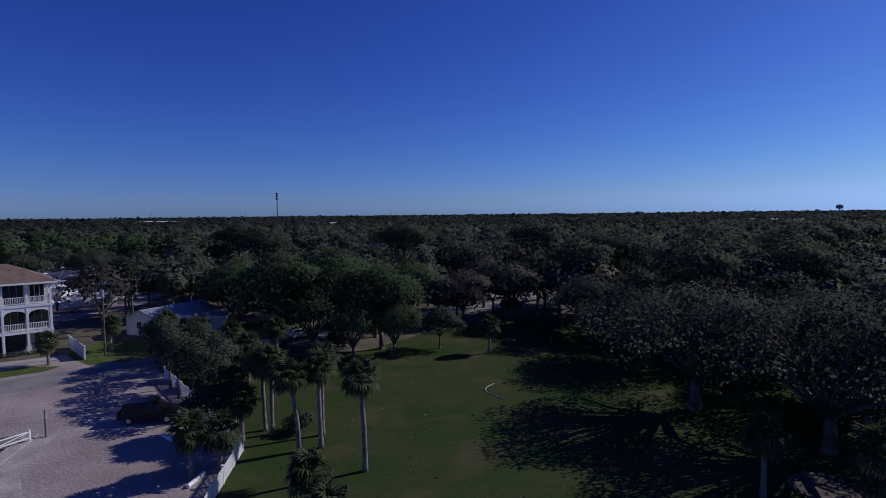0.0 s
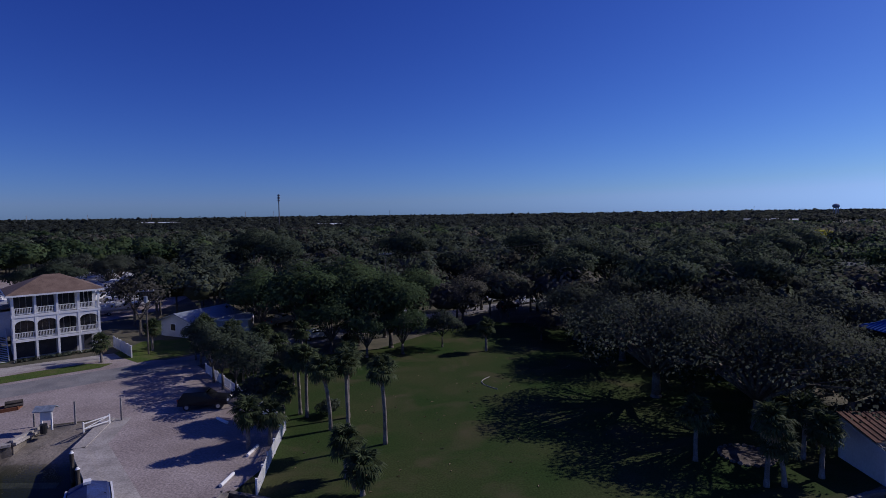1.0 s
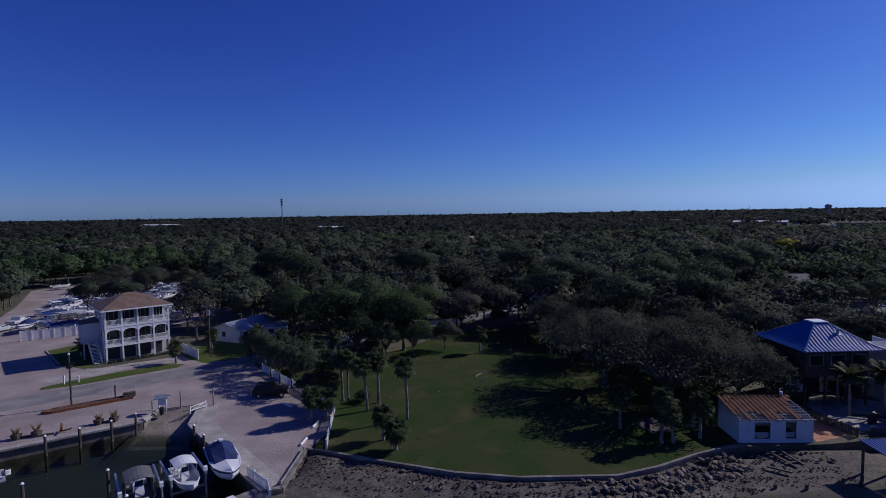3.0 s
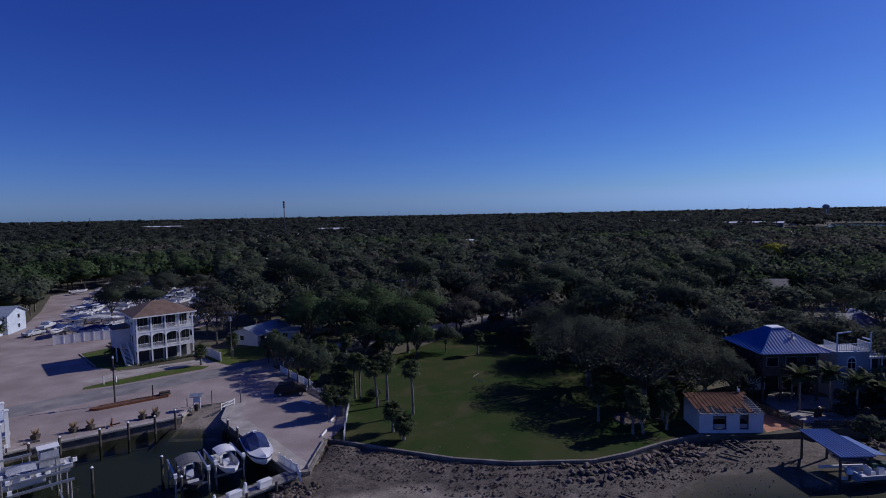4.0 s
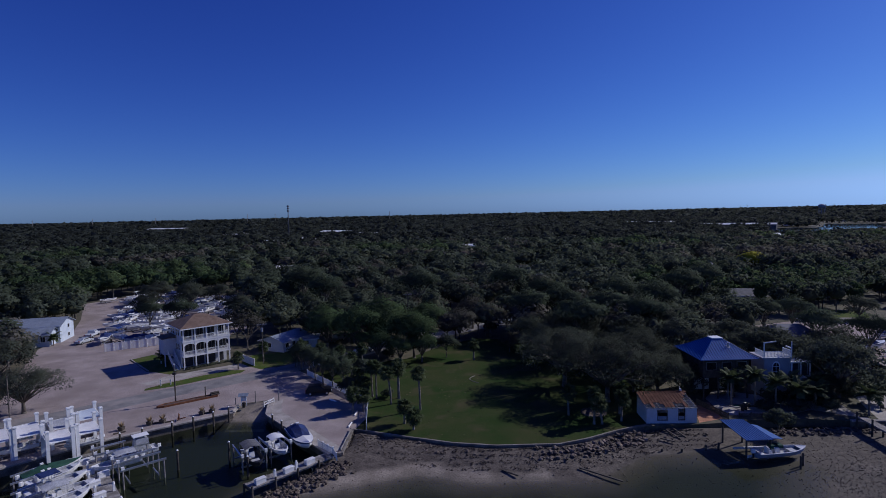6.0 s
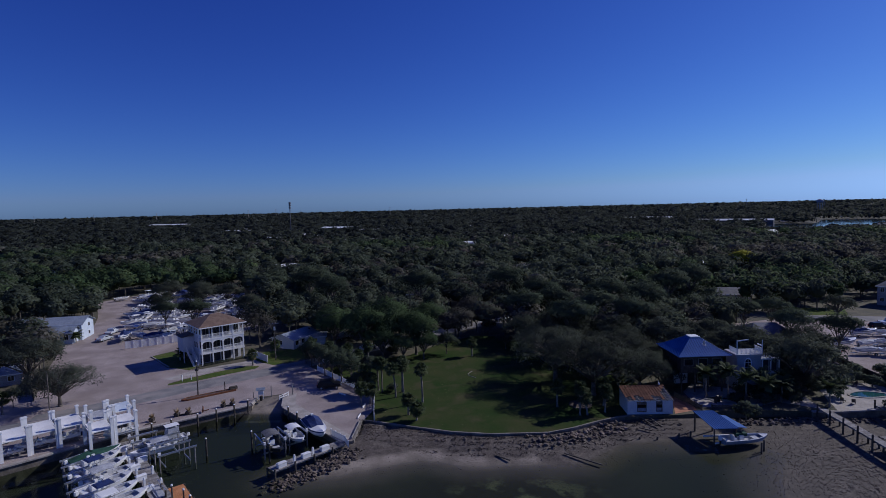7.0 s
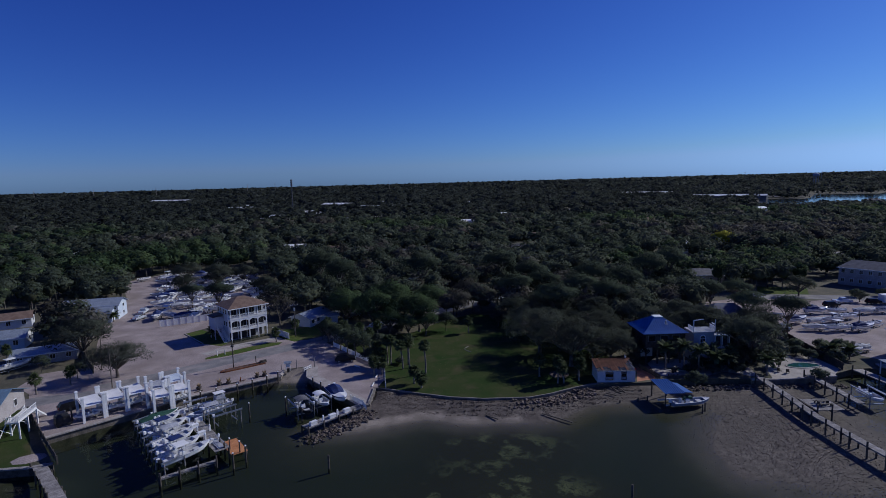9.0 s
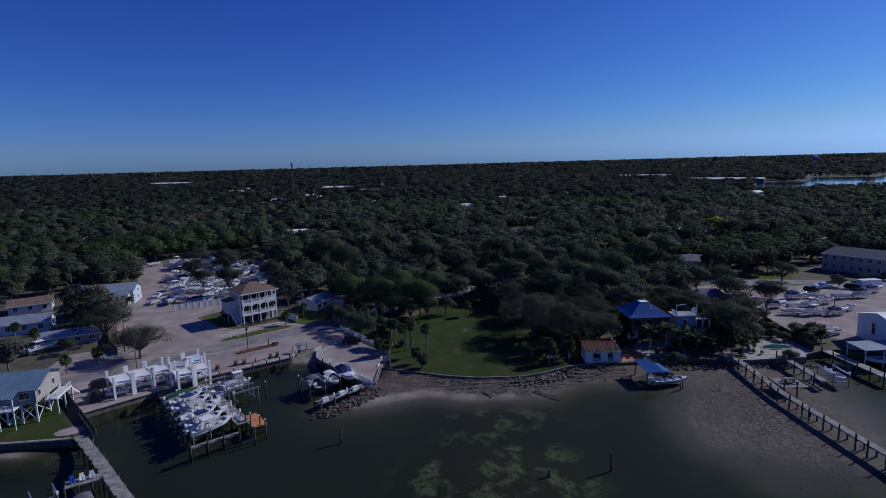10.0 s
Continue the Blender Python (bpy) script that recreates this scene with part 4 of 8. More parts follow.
# clearings with houses, further back
rr = random.Random(21)
SPOTS = []
while len(SPOTS) < 125:
    y = 200 + 1250 * rr.random() ** 1.05
    x = rr.uniform(-0.8, 0.8) * (y + 84)
    if inside(x, y, SHELL) or inside(x, y, CLEAR[-4]) or inside(x, y, RIVER) or span_dist(x, y, ROAD) < 14 or (90 < x < 180 and 80 < y < 230) or (-170 < x < -50 and y < 215) or any(math.hypot(x - a, y - b) < 22 for a, b, _, _ in SPOTS):
        continue
    SPOTS.append((x, y, rr.choice((0, 2, 1, 2)) if y > 450 else rr.choice((0, 1, 1, 2)), rr.uniform(-40, 40)))
MANGROVE = [(350, 610), (290, 470), (420, 400), (640, 430), (1000, 560), (1300, 600), (1300, 790), (900, 740), (640, 640), (505, 608), (405, 562)]   # low growth on the river bank
LANES = [(ROAD, 5.0), (SIDE_ROAD, 6.0)]


def free(x, y, r):
    if any(inside(x, y, c) for c in CLEAR):
        return False
    if any(span_dist(x, y, line) < w + 0.4 * r for line, w in LANES):
        return False
    if y > 120 and any(abs(x - a) < 8 + 0.35 * r and -15 - 0.9 * r < y - b < 6 + 0.5 * r for a, b, _, _ in SPOTS):
        return False
    if x < -78 or x > 100:
        return y > 22
    return y > (62 if x < -34 else 70 if x < 30 else 52) + 0.5 * r


BELTS = [  # from, to (metres ahead), spacing, radius, leaf size, leaves a tree, share of trees kept
    (22, 130, 7.0, 4.9, 0.7, 420, 0.97), (130, 230, 8.4, 5.8, 1.08, 225, 0.96), (230, 420, 11.0, 7.2, 1.7, 120, 0.95), (420, 800, 16.0, 10.0, 2.7, 66, 0.94),
    (800, 1500, 27.0, 16.5, 5.0, 41, 0.94), (1500, 2600, 46.0, 28.0, 9.0, 32, 0.95), (2600, 4600, 70.0, 42.0, 16.0, 26, 0.98)]
heap, core = {}, {}
CORE_FACES = [(r * 6 + k, r * 6 + (k + 1) % 6, r * 6 + 6 + (k + 1) % 6, r * 6 + 6 + k) for r in (0, 1) for k in range(6)] + [(12 + k, 12 + (k + 1) % 6, 18) for k in range(6)]
trunks = Shape()
for near, far, step, radius, size, count, kept in BELTS:
    r = random.Random(int(near))
    y = near
    while y < far:
        reach = 0.82 * (y + 92)
        x = -reach + r.uniform(0, step)
        while x < reach:
            px, py = x + r.uniform(-0.4, 0.4) * step, y + r.uniform(-0.4, 0.4) * step
            rad = radius * r.uniform(0.72, 1.2)
            if r.random() < kept and free(px, py, rad):
                h = r.uniform(7.5, 12.5) if y < 800 else r.uniform(9, 13) if y < 2600 else r.uniform(13, 19)
                if y < 130:
                    h *= 0.95
                if y > 380 and inside(px, py, MANGROVE):
                    h *= 0.38
                wave = noise.noise((px * 0.011, py * 0.011, 1.3)) + 0.35 * r.uniform(-1, 1)
                kind = "dull" if wave < -0.42 else "fresh" if wave > 0.42 else "pine" if wave > 0.25 else "oak"
                # beyond 420 m every kind takes the distance-tinted leaf colour
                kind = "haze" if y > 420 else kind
                blobs = masses(rad, h, h * 0.22, 6, r.randrange(10 ** 6), 0.7)
                blobs = [(a + px, b + py, c, d, e) for a, b, c, d, e in blobs]
                heap.setdefault(kind, []).append(leaves(blobs, count, size, r.randrange(10 ** 6), 0.15, 0.22, tone=r.random()))
                if y > 800:
                    x += step
                    continue
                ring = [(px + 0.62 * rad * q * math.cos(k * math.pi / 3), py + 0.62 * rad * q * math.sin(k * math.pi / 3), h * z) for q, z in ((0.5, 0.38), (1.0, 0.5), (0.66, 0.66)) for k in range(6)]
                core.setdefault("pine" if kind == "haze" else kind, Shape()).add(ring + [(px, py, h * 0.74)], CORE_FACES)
                if y < 230:
                    trunks.tube((px, py, 0), (px, py, h * 0.6), 0.22, 0.12, 5, cap=False)
            x += step
        y += step * 0.9
LABELS = {"haze": "woodland towards the horizon with distance haze put into its leaf colour", "oak": "dense dark green woodland of live oaks", "dull": "brownish winter woodland crowns", "fresh": "brighter green woodland crowns", "pine": "grey-green pine crowns in the woodland"}
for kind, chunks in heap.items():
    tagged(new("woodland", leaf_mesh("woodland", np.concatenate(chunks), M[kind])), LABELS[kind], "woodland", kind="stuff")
# plain domes added inside the crowns to close see-through gaps
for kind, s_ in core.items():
    piece("woodland_inner", s_, M[kind + "_inner"], "filler foliage domes inside the woodland crowns", "woodland", kind="stuff", smooth=True)
piece("woodland_trunks", trunks, M["bark"], "grey-brown trunks under the woodland", "tree trunks", kind="stuff")
YELLOW = [(a + 138, b + 197, c, d, e) for a, b, c, d, e in masses(7.0, 12, 2.5, 8, 77)]
yt = thing("yellow_tree", Matrix.Identity(4), "yellow-green flowering tree rising from the woods", "tree")
part("crown", leaf_mesh("crown", leaves(YELLOW, 2200, 1.0, 78), M["yellow"]), M["yellow"], yt)
part("trunk", Shape().tube((138, 197, 0), (138, 197, 7), 0.4, 0.25), M["bark"], yt)


# ---- buildings ----
def gable(name, x, y, rz, length, width, eave, ridge, wall, roof, label, windows=6, over=0.5, hip=0.0, storeys=1, stilts=0.0, dark=True, group=""):
    """A plain house: walls, a gabled or hipped roof with thickness, windows with frames, and a door."""
    h = thing(name, pose(x, y, 0, 0, 0, rz), label, "house", group)
    L, W = length / 2, width / 2
    part("wall", Shape().prism([(-L, -W), (L, -W), (L, W), (-L, W)], stilts, eave), M[wall], h)
    if not hip:
        part("gable_end", Shape().add([(-L, -W, eave), (-L, W, eave), (-L, 0, ridge - 0.08), (-L + 0.1, -W, eave), (-L + 0.1, W, eave), (-L + 0.1, 0, ridge - 0.08)], [(0, 1, 2), (5, 4, 3)]), M[wall], h)
        part("gable_end", Shape().add([(L, -W, eave), (L, W, eave), (L, 0, ridge - 0.08), (L - 0.1, -W, eave), (L - 0.1, W, eave), (L - 0.1, 0, ridge - 0.08)], [(2, 1, 0), (3, 4, 5)]), M[wall], h)
    a, b = L + over, W + over
    low = eave - over * (ridge - eave) / W * 0.5
    r = a - hip * (W + over) if hip else a
    s = Shape()
    s.slab([(-a, -b, low), (a, -b, low), (r, 0, ridge), (-r, 0, ridge)], 0.12)
    s.slab([(a, b, low), (-a, b, low), (-r, 0, ridge), (r, 0, ridge)], 0.12)
    if hip:
        s.slab([(a, -b, low), (a, b, low), (r, 0, ridge)], 0.12)
        s.slab([(-a, b, low), (-a, -b, low), (-r, 0, ridge)], 0.12)
    part("roof", s, M[roof], h)
    if not group:
        for sg in (-1, 1):
            part("fascia", Shape().box(0, sg * b, low - 0.2, 2 * a, 0.06, 0.22), M["white"], h)
    step = (eave - stilts) / storeys
    for k in range(storeys):
        z = stilts + k * step + step * 0.36
        for i in range(windows):
            u = -L + length * (i + 0.5) / windows
            win = part("window", Shape().box(u, -W - 0.02, z, 1.15, 0.1, step * 0.45), M["white"], h)
            for sx in (-0.26, 0.26):
                part("pane", Shape().box(u + sx, -W - 0.06, z + 0.07, 0.46, 0.06, step * 0.45 - 0.14), M["darkglass"], win)
        for sg in () if group else (-1, 1):
            win = part("window", Shape().box(sg * (L + 0.02), 0.2 * W, z, 0.1, 1.1, step * 0.45), M["white"], h)
            part("pane", Shape().box(sg * (L + 0.06), 0.2 * W, z + 0.07, 0.06, 0.95, step * 0.45 - 0.14), M["darkglass"], win)
    return h


def rail_panel(width, height=0.95, gap=0.16):
    """A run of railing: bottom and top rail with thin balusters."""
    s = Shape().box(0, 0, height - 0.07, width, 0.08, 0.07).box(0, 0, 0.1, width, 0.06, 0.06)
    n = int(width / gap)
    for i in range(n):
        s.box(-width / 2 + width * (i + 0.5) / n, 0, 0.14, 0.05, 0.04, height - 0.2)
    return s


def balcony_house():
    """Three white storeys with two balconies along the front, arches on the middle one."""
    h = thing("balcony_house", pose(-56.4, 60.9, 0, 0, 0, 42.0), "three-storey white house with arched balconies and brown hip roof", "house")
    F, D = 9.7, 9.3
    F1, F2, EAVE = 2.75, 5.95, 8.75
    part("wall", Shape().prism([(0.15, 1.9), (F - 0.15, 1.9), (F - 0.15, D), (0.15, D)], 0, EAVE), M["stucco"], h)
    part("annex", Shape().prism([(-2.4, 5.2), (0.2, 5.2), (0.2, D - 0.3), (-2.4, D - 0.3)], 2.6, 6.0).box(-2.2, 5.4, 0, 0.2, 0.2, 2.6).box(-2.2, 8.7, 0, 0.2, 0.2, 2.6), M["stucco"], h, "white side porch")
    part("annex_roof", Shape().slab([(-2.7, 4.9, 6.1), (0.2, 4.9, 6.5), (0.2, D, 6.5), (-2.7, D, 6.1)], 0.1), M["shingle"], h)
    for z in (F1, F2):
        part("floor_slab", Shape().box(F / 2, 1.0, z - 0.28, F + 0.16, 2.1, 0.3), M["white"], h)
    for i in range(5):
        x = 0.12 + (F - 0.24) * i / 4
        for z0, z1 in ((0, F1 - 0.28), (F1, F2 - 0.28), (F2, EAVE)):
            part("column", Shape().box(x, 0.1, z0, 0.24, 0.24, z1 - z0).box(x, 0.1, z0, 0.32, 0.32, 0.15), M["white"], h)
    for x in (0.1,):
        for z0, z1 in ((0, F1 - 0.28), (F1, F2 - 0.28), (F2, EAVE)):
            part("column", Shape().box(x, 1.8, z0, 0.24, 0.24, z1 - z0), M["white"], h)
    bay = (F - 0.24) / 4
    for i in range(4):
        cx = 0.12 + bay * (i + 0.5)
        half = bay / 2 - 0.12
        n = 12
        xs_ = [cx - half + 2 * half * k / n for k in range(n + 1)]
        zs = [4.72 + 0.55 * math.sqrt(max(0, 1 - (2 * k / n - 1) ** 2)) for k in range(n + 1)]
        arch = Shape().loft([[(x, 0.02, z), (x, 0.02, F2 - 0.28), (x, 0.2, F2 - 0.28), (x, 0.2, z)] for x, z in zip(xs_, zs)])
        part("arch", arch, M["white"], h)
        for z in (F1, F2):
            rail = part("railing", rail_panel(bay - 0.24), M["white"], h)
            rail.matrix_basis = pose(cx, 0.1, z + 0.02)
        part("screen", Shape().box(cx, 1.84, 0.15, bay - 0.3 if i < 3 else 0.9, 0.08, 2.2), M["screen"], h, "dark garage screen")
        for z, hh, w in ((F1 + 0.05, 2.3, bay - 0.2), (F2 + 0.05, 2.25, bay - 0.3 if i < 3 else 1.5)):
            door = part("glass_door", Shape().box(cx, 1.86, z, w, 0.08, hh), M["white"] if i == 3 and z > F2 else M["greywood"], h, "dark sliding glass doors")
            for k in (-1, 0, 1):
                part("pane", Shape().box(cx + k * w / 3, 1.81, z + 0.06, w / 3 - 0.07, 0.06, hh - 0.12), M["darkglass"], door)
    for z in (F1, F2):
        rail = part("railing", rail_panel(1.6), M["white"], h)
        rail.matrix_basis = pose(0.1, 0.95, z + 0.02, 0, 0, 90)
        rail = part("railing", rail_panel(1.6), M["white"], h)
        rail.matrix_basis = pose(F - 0.1, 0.95, z + 0.02, 0, 0, 90)
    for z in (F1 + 0.8, F2 + 0.75):
        for y in (3.2, 4.6, 6.6, 8.2):
            win = part("window", Shape().box(0.14, y, z, 0.12, 0.85, 1.4), M["white"], h)
            part("pane", Shape().box(0.1, y, z + 0.08, 0.1, 0.7, 0.58), M["darkglass"], win)
            part("pane", Shape().box(0.1, y, z + 0.74, 0.1, 0.7, 0.58), M["darkglass"], win)
    # hip roof with a short ridge
    o, z0, z1 = 0.55, EAVE - 0.05, 10.75
    r0, r1, ry = 3.9, F - 3.9, D / 2
    roof = Shape()
    roof.slab([(-o, -o, z0), (F + o, -o, z0), (r1, ry, z1), (r0, ry, z1)], 0.14)
    roof.slab([(F + o, D + o, z0), (-o, D + o, z0), (r0, ry, z1), (r1, ry, z1)], 0.14)
    roof.slab([(F + o, -o, z0), (F + o, D + o, z0), (r1, ry, z1)], 0.14)
    roof.slab([(-o, D + o, z0), (-o, -o, z0), (r0, ry, z1)], 0.14)
    part("roof", roof, M["shingle"], h)
    part("soffit", Shape().box(F / 2, D / 2, EAVE - 0.3, F + 2 * o, D + 2 * o, 0.08), M["white"], h)
    part("fascia", Shape().box(F / 2, -o, EAVE - 0.3, F + 2 * o, 0.08, 0.22).box(-o, D / 2, EAVE - 0.3, 0.08, D + 2 * o, 0.22).box(F + o, D / 2, EAVE - 0.3, 0.08, D + 2 * o, 0.22), M["white"], h)
    # outside stair on the flank
    stair = Shape()
    for k in range(15):
        stair.box(-1.1, 0.9 + 0.28 * k, 0.18 * k, 1.2, 0.3, 0.05)
    for sx in (-1.7, -0.5):
        stair.beam((sx, 0.7, 0.1), (sx, 5.1, 2.75), 0.08, 0.3)
    st = part("stair", stair, M["white"], h, "white outside stair")
    for sx in (-1.7, -0.5):
        rail = Shape().beam((sx, 0.7, 1.0), (sx, 5.1, 3.65), 0.07, 0.09)
        for k in range(16):
            u = k / 15
            rail.box(sx, 0.7 + 4.4 * u, 0.1 + 2.65 * u, 0.05, 0.05, 0.9)
        part("handrail", rail, M["white"], st)
    part("foundation_hedge", leaf_mesh("foundation_hedge", leaves([(0.3 + 0.62 * k, -0.55, 0.18, 0.33, 0.3) for k in range(16)], 900, 0.2, 5, 0.8), M["oak"]), None, h, "low dark hedge along the front")
    return h


balcony_house()

# the other buildings, by place
gable("bungalow", -40.4, 79.4, 66, 9.6, 6.8, 2.5, 3.7, "stucco", "greymetal", "low white bungalow with a pale metal roof", 4)
gable("carport", -35.4, 80.5, 10, 5.0, 5.0, 2.2, 2.5, "stucco", "greymetal", "low pale carport roof beside the bungalow", 1)
gable("marina_office", -111.0, 91.5, 14, 15.5, 8.5, 4.6, 6.2, "lightsiding", "greymetal", "pale blue marina office with a grey metal roof", 8, storeys=2)
gable("office_wing", -105.6, 86.8, 14, 5.4, 5.0, 3.2, 4.5, "lightsiding", "greymetal", "small pale blue front wing of the office", 2)
gable("low_house", -96.5, 50.6, 27, 12.5, 7, 2.5, 3.3, "taupe", "greymetal", "long low house with a grey roof in tree shade", 4)
gable("low_house", -115.8, 61.4, 22, 11, 7, 3.0, 4.5, "stucco", "greymetal", "low house with a pale grey roof among trees", 3)
gable("brown_roof_house", -131.5, 83.5, 32, 11, 8, 2.8, 4.2, "stucco", "shingle", "house with a brown shingle roof among trees", 3)
gable("grey_house", 147, 108.6, -54, 21, 10, 6.2, 8.4, "taupe", "darkroof", "two-storey greige house with white-framed windows", 8, storeys=2, hip=0.5)
gable("woods_house", 91, 118, -8, 11, 9, 4.6, 6.2, "taupe", "darkroof", "dark-roofed house half hidden in the woods", 4, hip=0.5)
gable("shed_house", 118.5, 203, 20, 9, 10, 3.6, 6.2, "white", "white", "house with a bright white roof in the woods", 3)
gable("hip_house", 68.5, 58.5, -4, 9, 8, 5.6, 7.6, "taupe", "navyroof", "brown house with a dark blue hip roof", 4, hip=0.6)
gable("workshop", 103.2, 33.2, -1, 18, 12.4, 5.6, 7.2, "white", "white", "big white boat-yard workshop with a low gable", 5)
gable("terrace_house", 76.5, 63.0, 8, 9, 6, 2.7, 3.4, "taupe", "white", "low house with a pale flat roof", 3)


pav = thing("dock_pavilion", pose(87.8, 25.8, 0, 0, 0, 4), "open pavilion with a blue-grey flat roof beside the boat-yard dock", "pavilion")
part("roof", Shape().slab([(-4.3, -2.6, 2.6), (4.3, -2.6, 2.6), (4.3, 2.6, 2.8), (-4.3, 2.6, 2.8)], 0.14), M["greyblue"], pav)
for px_ in (-4.0, 0.0, 4.0):
    for py_ in (-2.3, 2.3):
        part("post", Shape().box(px_, py_, -3.0 if py_ < 0 else 0.0, 0.16, 0.16, 5.5 if py_ < 0 else 2.55), M["white"], pav)


def blue_roof_house():
    """A square house on posts under a two-pitch blue standing-seam roof."""
    h = thing("blue_roof_house", pose(44.6, 40.3, 0, 0, 0, 2), "dark timber house under a blue standing-seam hip roof", "house")
    part("wall", Shape().prism([(-3.8, -3.6), (3.8, -3.6), (3.8, 4.2), (-3.8, 4.2)], 3.6, 7.05), M["darkwood"], h, "dark timber upper wall")
    part("ground_wall", Shape().prism([(-3.7, 1.4), (3.7, 1.4), (3.7, 4.0), (-3.7, 4.0)], 0, 3.6), M["screen"], h)
    part("ground_panel", Shape().box(-1.6, 1.32, 0.1, 2.6, 0.12, 2.0), M["stucco"], h, "white ground-floor panel")
    part("ground_panel", Shape().box(2.6, 1.32, 0.1, 1.9, 0.12, 2.0), M["stucco"], h)
    for i in range(4):
        part("post", Shape().box(-3.7 + 2.46 * i, -3.5, 0, 0.24, 0.24, 3.6), M["darkwood"], h)
    for x in (-2.5, 0.1, 2.6):
        win = part("window", Shape().box(x, -3.64, 4.9, 1.7, 0.1, 1.3), M["greywood"], h)
        part("pane", Shape().box(x, -3.68, 4.98, 1.5, 0.06, 1.14), M["darkglass"], win)
    A, B, C = 4.8, 3.9, 0.7
    ZA, ZB, ZC = 6.9, 7.3, 9.4
    for side in range(4):
        turn = pose(0, 0, 0, 0, 0, 90 * side)
        for nm, (w0, z0), (w1, z1) in (("lower_roof", (A, ZA), (B, ZB)), ("upper_roof", (B, ZB), (C, ZC))):
            s = Shape().slab([turn @ Vector(q) for q in ((-w0, -w0, z0), (w0, -w0, z0), (w1, -w1, z1), (-w1, -w1, z1))], 0.08)
            k = -math.floor(w0 / 0.45) * 0.45
            seams = []
            while k < w0:
                u = max(0.0, (abs(k) - w1) / (w0 - w1))       # seams die at the hips
                q = turn @ Vector((k, -w0, z0 + 0.03))
                e = turn @ Vector((k, -w0 + (w0 - w1) * (1 - u), z0 + 0.03 + (z1 - z0) * (1 - u)))
                if (e - q).length > 0.1:
                    seams.append((q, e))
                k += 0.45
            face = part(nm, s, M["bluemetal"], h)
            for q, e in seams:
                part("roof_seam", Shape().beam(q, e, 0.06, 0.09), M["bluemetal"], face)
        hipr = Shape().beam(turn @ Vector((-B, -B, ZB + 0.05)), turn @ Vector((-C, -C, ZC + 0.05)), 0.14, 0.08).beam(turn @ Vector((-A, -A, ZA + 0.05)), turn @ Vector((-B, -B, ZB + 0.05)), 0.14, 0.08)
        part("hip_ridge", hipr, M["bluemetal"], h)
    part("cap", Shape().box(0, 0, ZC, 1.8, 1.8, 0.14).box(0, 0, ZC - 0.1, 1.5, 1.5, 0.12), M["white"], h, "pale flat roof cap")
    pipe = part("vent_pipe", Shape().tube((1.0, -2.3, 8.0), (1.0, -2.3, 8.9), 0.16, 0.16, 10).tube((1.0, -2.3, 8.9), (1.0, -2.3, 9.02), 0.22, 0.22, 10), M["greymetal"], h)
    part("flashing", Shape().box(1.0, -2.3, 8.35, 0.6, 0.6, 0.06, rx=33), M["greymetal"], pipe)
    return h


blue_roof_house()


def arch_house():
    """A white two-storey house with a roof deck, an arched window and a screened porch."""
    h = thing("arch_house", pose(51.4, 37.4, 0, 0, 0, 1) @ Matrix.Diagonal((1.02, 0.48, 1.22, 1)), "white two-storey house with roof deck and arched window", "house")
    # walls, porch and cornice use the stucco with shade in its colour
    part("wall", Shape().prism([(0, 0), (4.3, 0), (4.3, 8), (0, 8)], 0, 5.2), M["shadestucco"], h)
    part("porch", Shape().prism([(4.3, 1.2), (7.6, 1.2), (7.6, 8), (4.3, 8)], 0, 4.6), M["shadestucco"], h)
    for z in (2.4, 4.5):
        part("porch_floor", Shape().box(6.0, 0.6, z, 3.5, 1.3, 0.18), M["white"], h)
    for x in (4.5, 6.0, 7.5):
        part("column", Shape().box(x, 0.05, 0, 0.2, 0.2, 4.5), M["white"], h)
    for x in (5.25, 6.75):
        for z in (0.2, 2.7):
            part("screen", Shape().box(x, 1.16, z, 1.2, 0.08, 1.7), M["screen"], h)
    frame_ = Shape().box(1.9, -0.04, 2.7, 1.3, 0.1, 1.5)
    pane_ = Shape().box(1.9, -0.08, 2.8, 1.0, 0.06, 1.35)
    for k in range(8):
        a0, a1 = math.pi * k / 8, math.pi * (k + 1) / 8
        for s, rr, y0, zc in ((frame_, 0.65, -0.09, 4.2), (pane_, 0.5, -0.11, 4.15)):
            s.add([(1.9, y0, zc), (1.9 + rr * math.cos(a0), y0, zc + rr * math.sin(a0)), (1.9 + rr * math.cos(a1), y0, zc + rr * math.sin(a1))], [(0, 1, 2)])
    win = part("arched_window", frame_, M["white"], h)
    part("pane", pane_, M["darkglass"], win)
    part("glazing_bar", Shape().box(1.9, -0.13, 2.8, 0.06, 0.04, 1.8).box(1.9, -0.13, 3.4, 1.0, 0.04, 0.06).box(1.9, -0.13, 4.1, 1.0, 0.04, 0.06), M["white"], win)
    part("cornice", Shape().box(2.15, 4, 5.1, 4.9, 8.6, 0.25), M["shadestucco"], h)
    for px, py, w, rz in ((2.15, -0.2, 4.6, 0), (-0.15, 2.5, 5.2, 90), (4.45, 2.5, 5.2, 90)):
        rail = part("balustrade", rail_panel(w, 0.9, 0.22), M["white"], h)
        rail.matrix_basis = pose(px, py, 5.35, 0, 0, rz)
    for x in (-0.1, 4.4):
        part("pergola_post", Shape().box(x, -0.1, 5.3, 0.16, 0.16, 2.2), M["white"], h)
    part("pergola_beam", Shape().beam((-0.1, -0.1, 7.4), (2.4, 1.8, 7.4), 0.14).beam((4.4, -0.1, 6.6), (4.4, 3.0, 6.6), 0.14), M["white"], h)
    return h


arch_house()


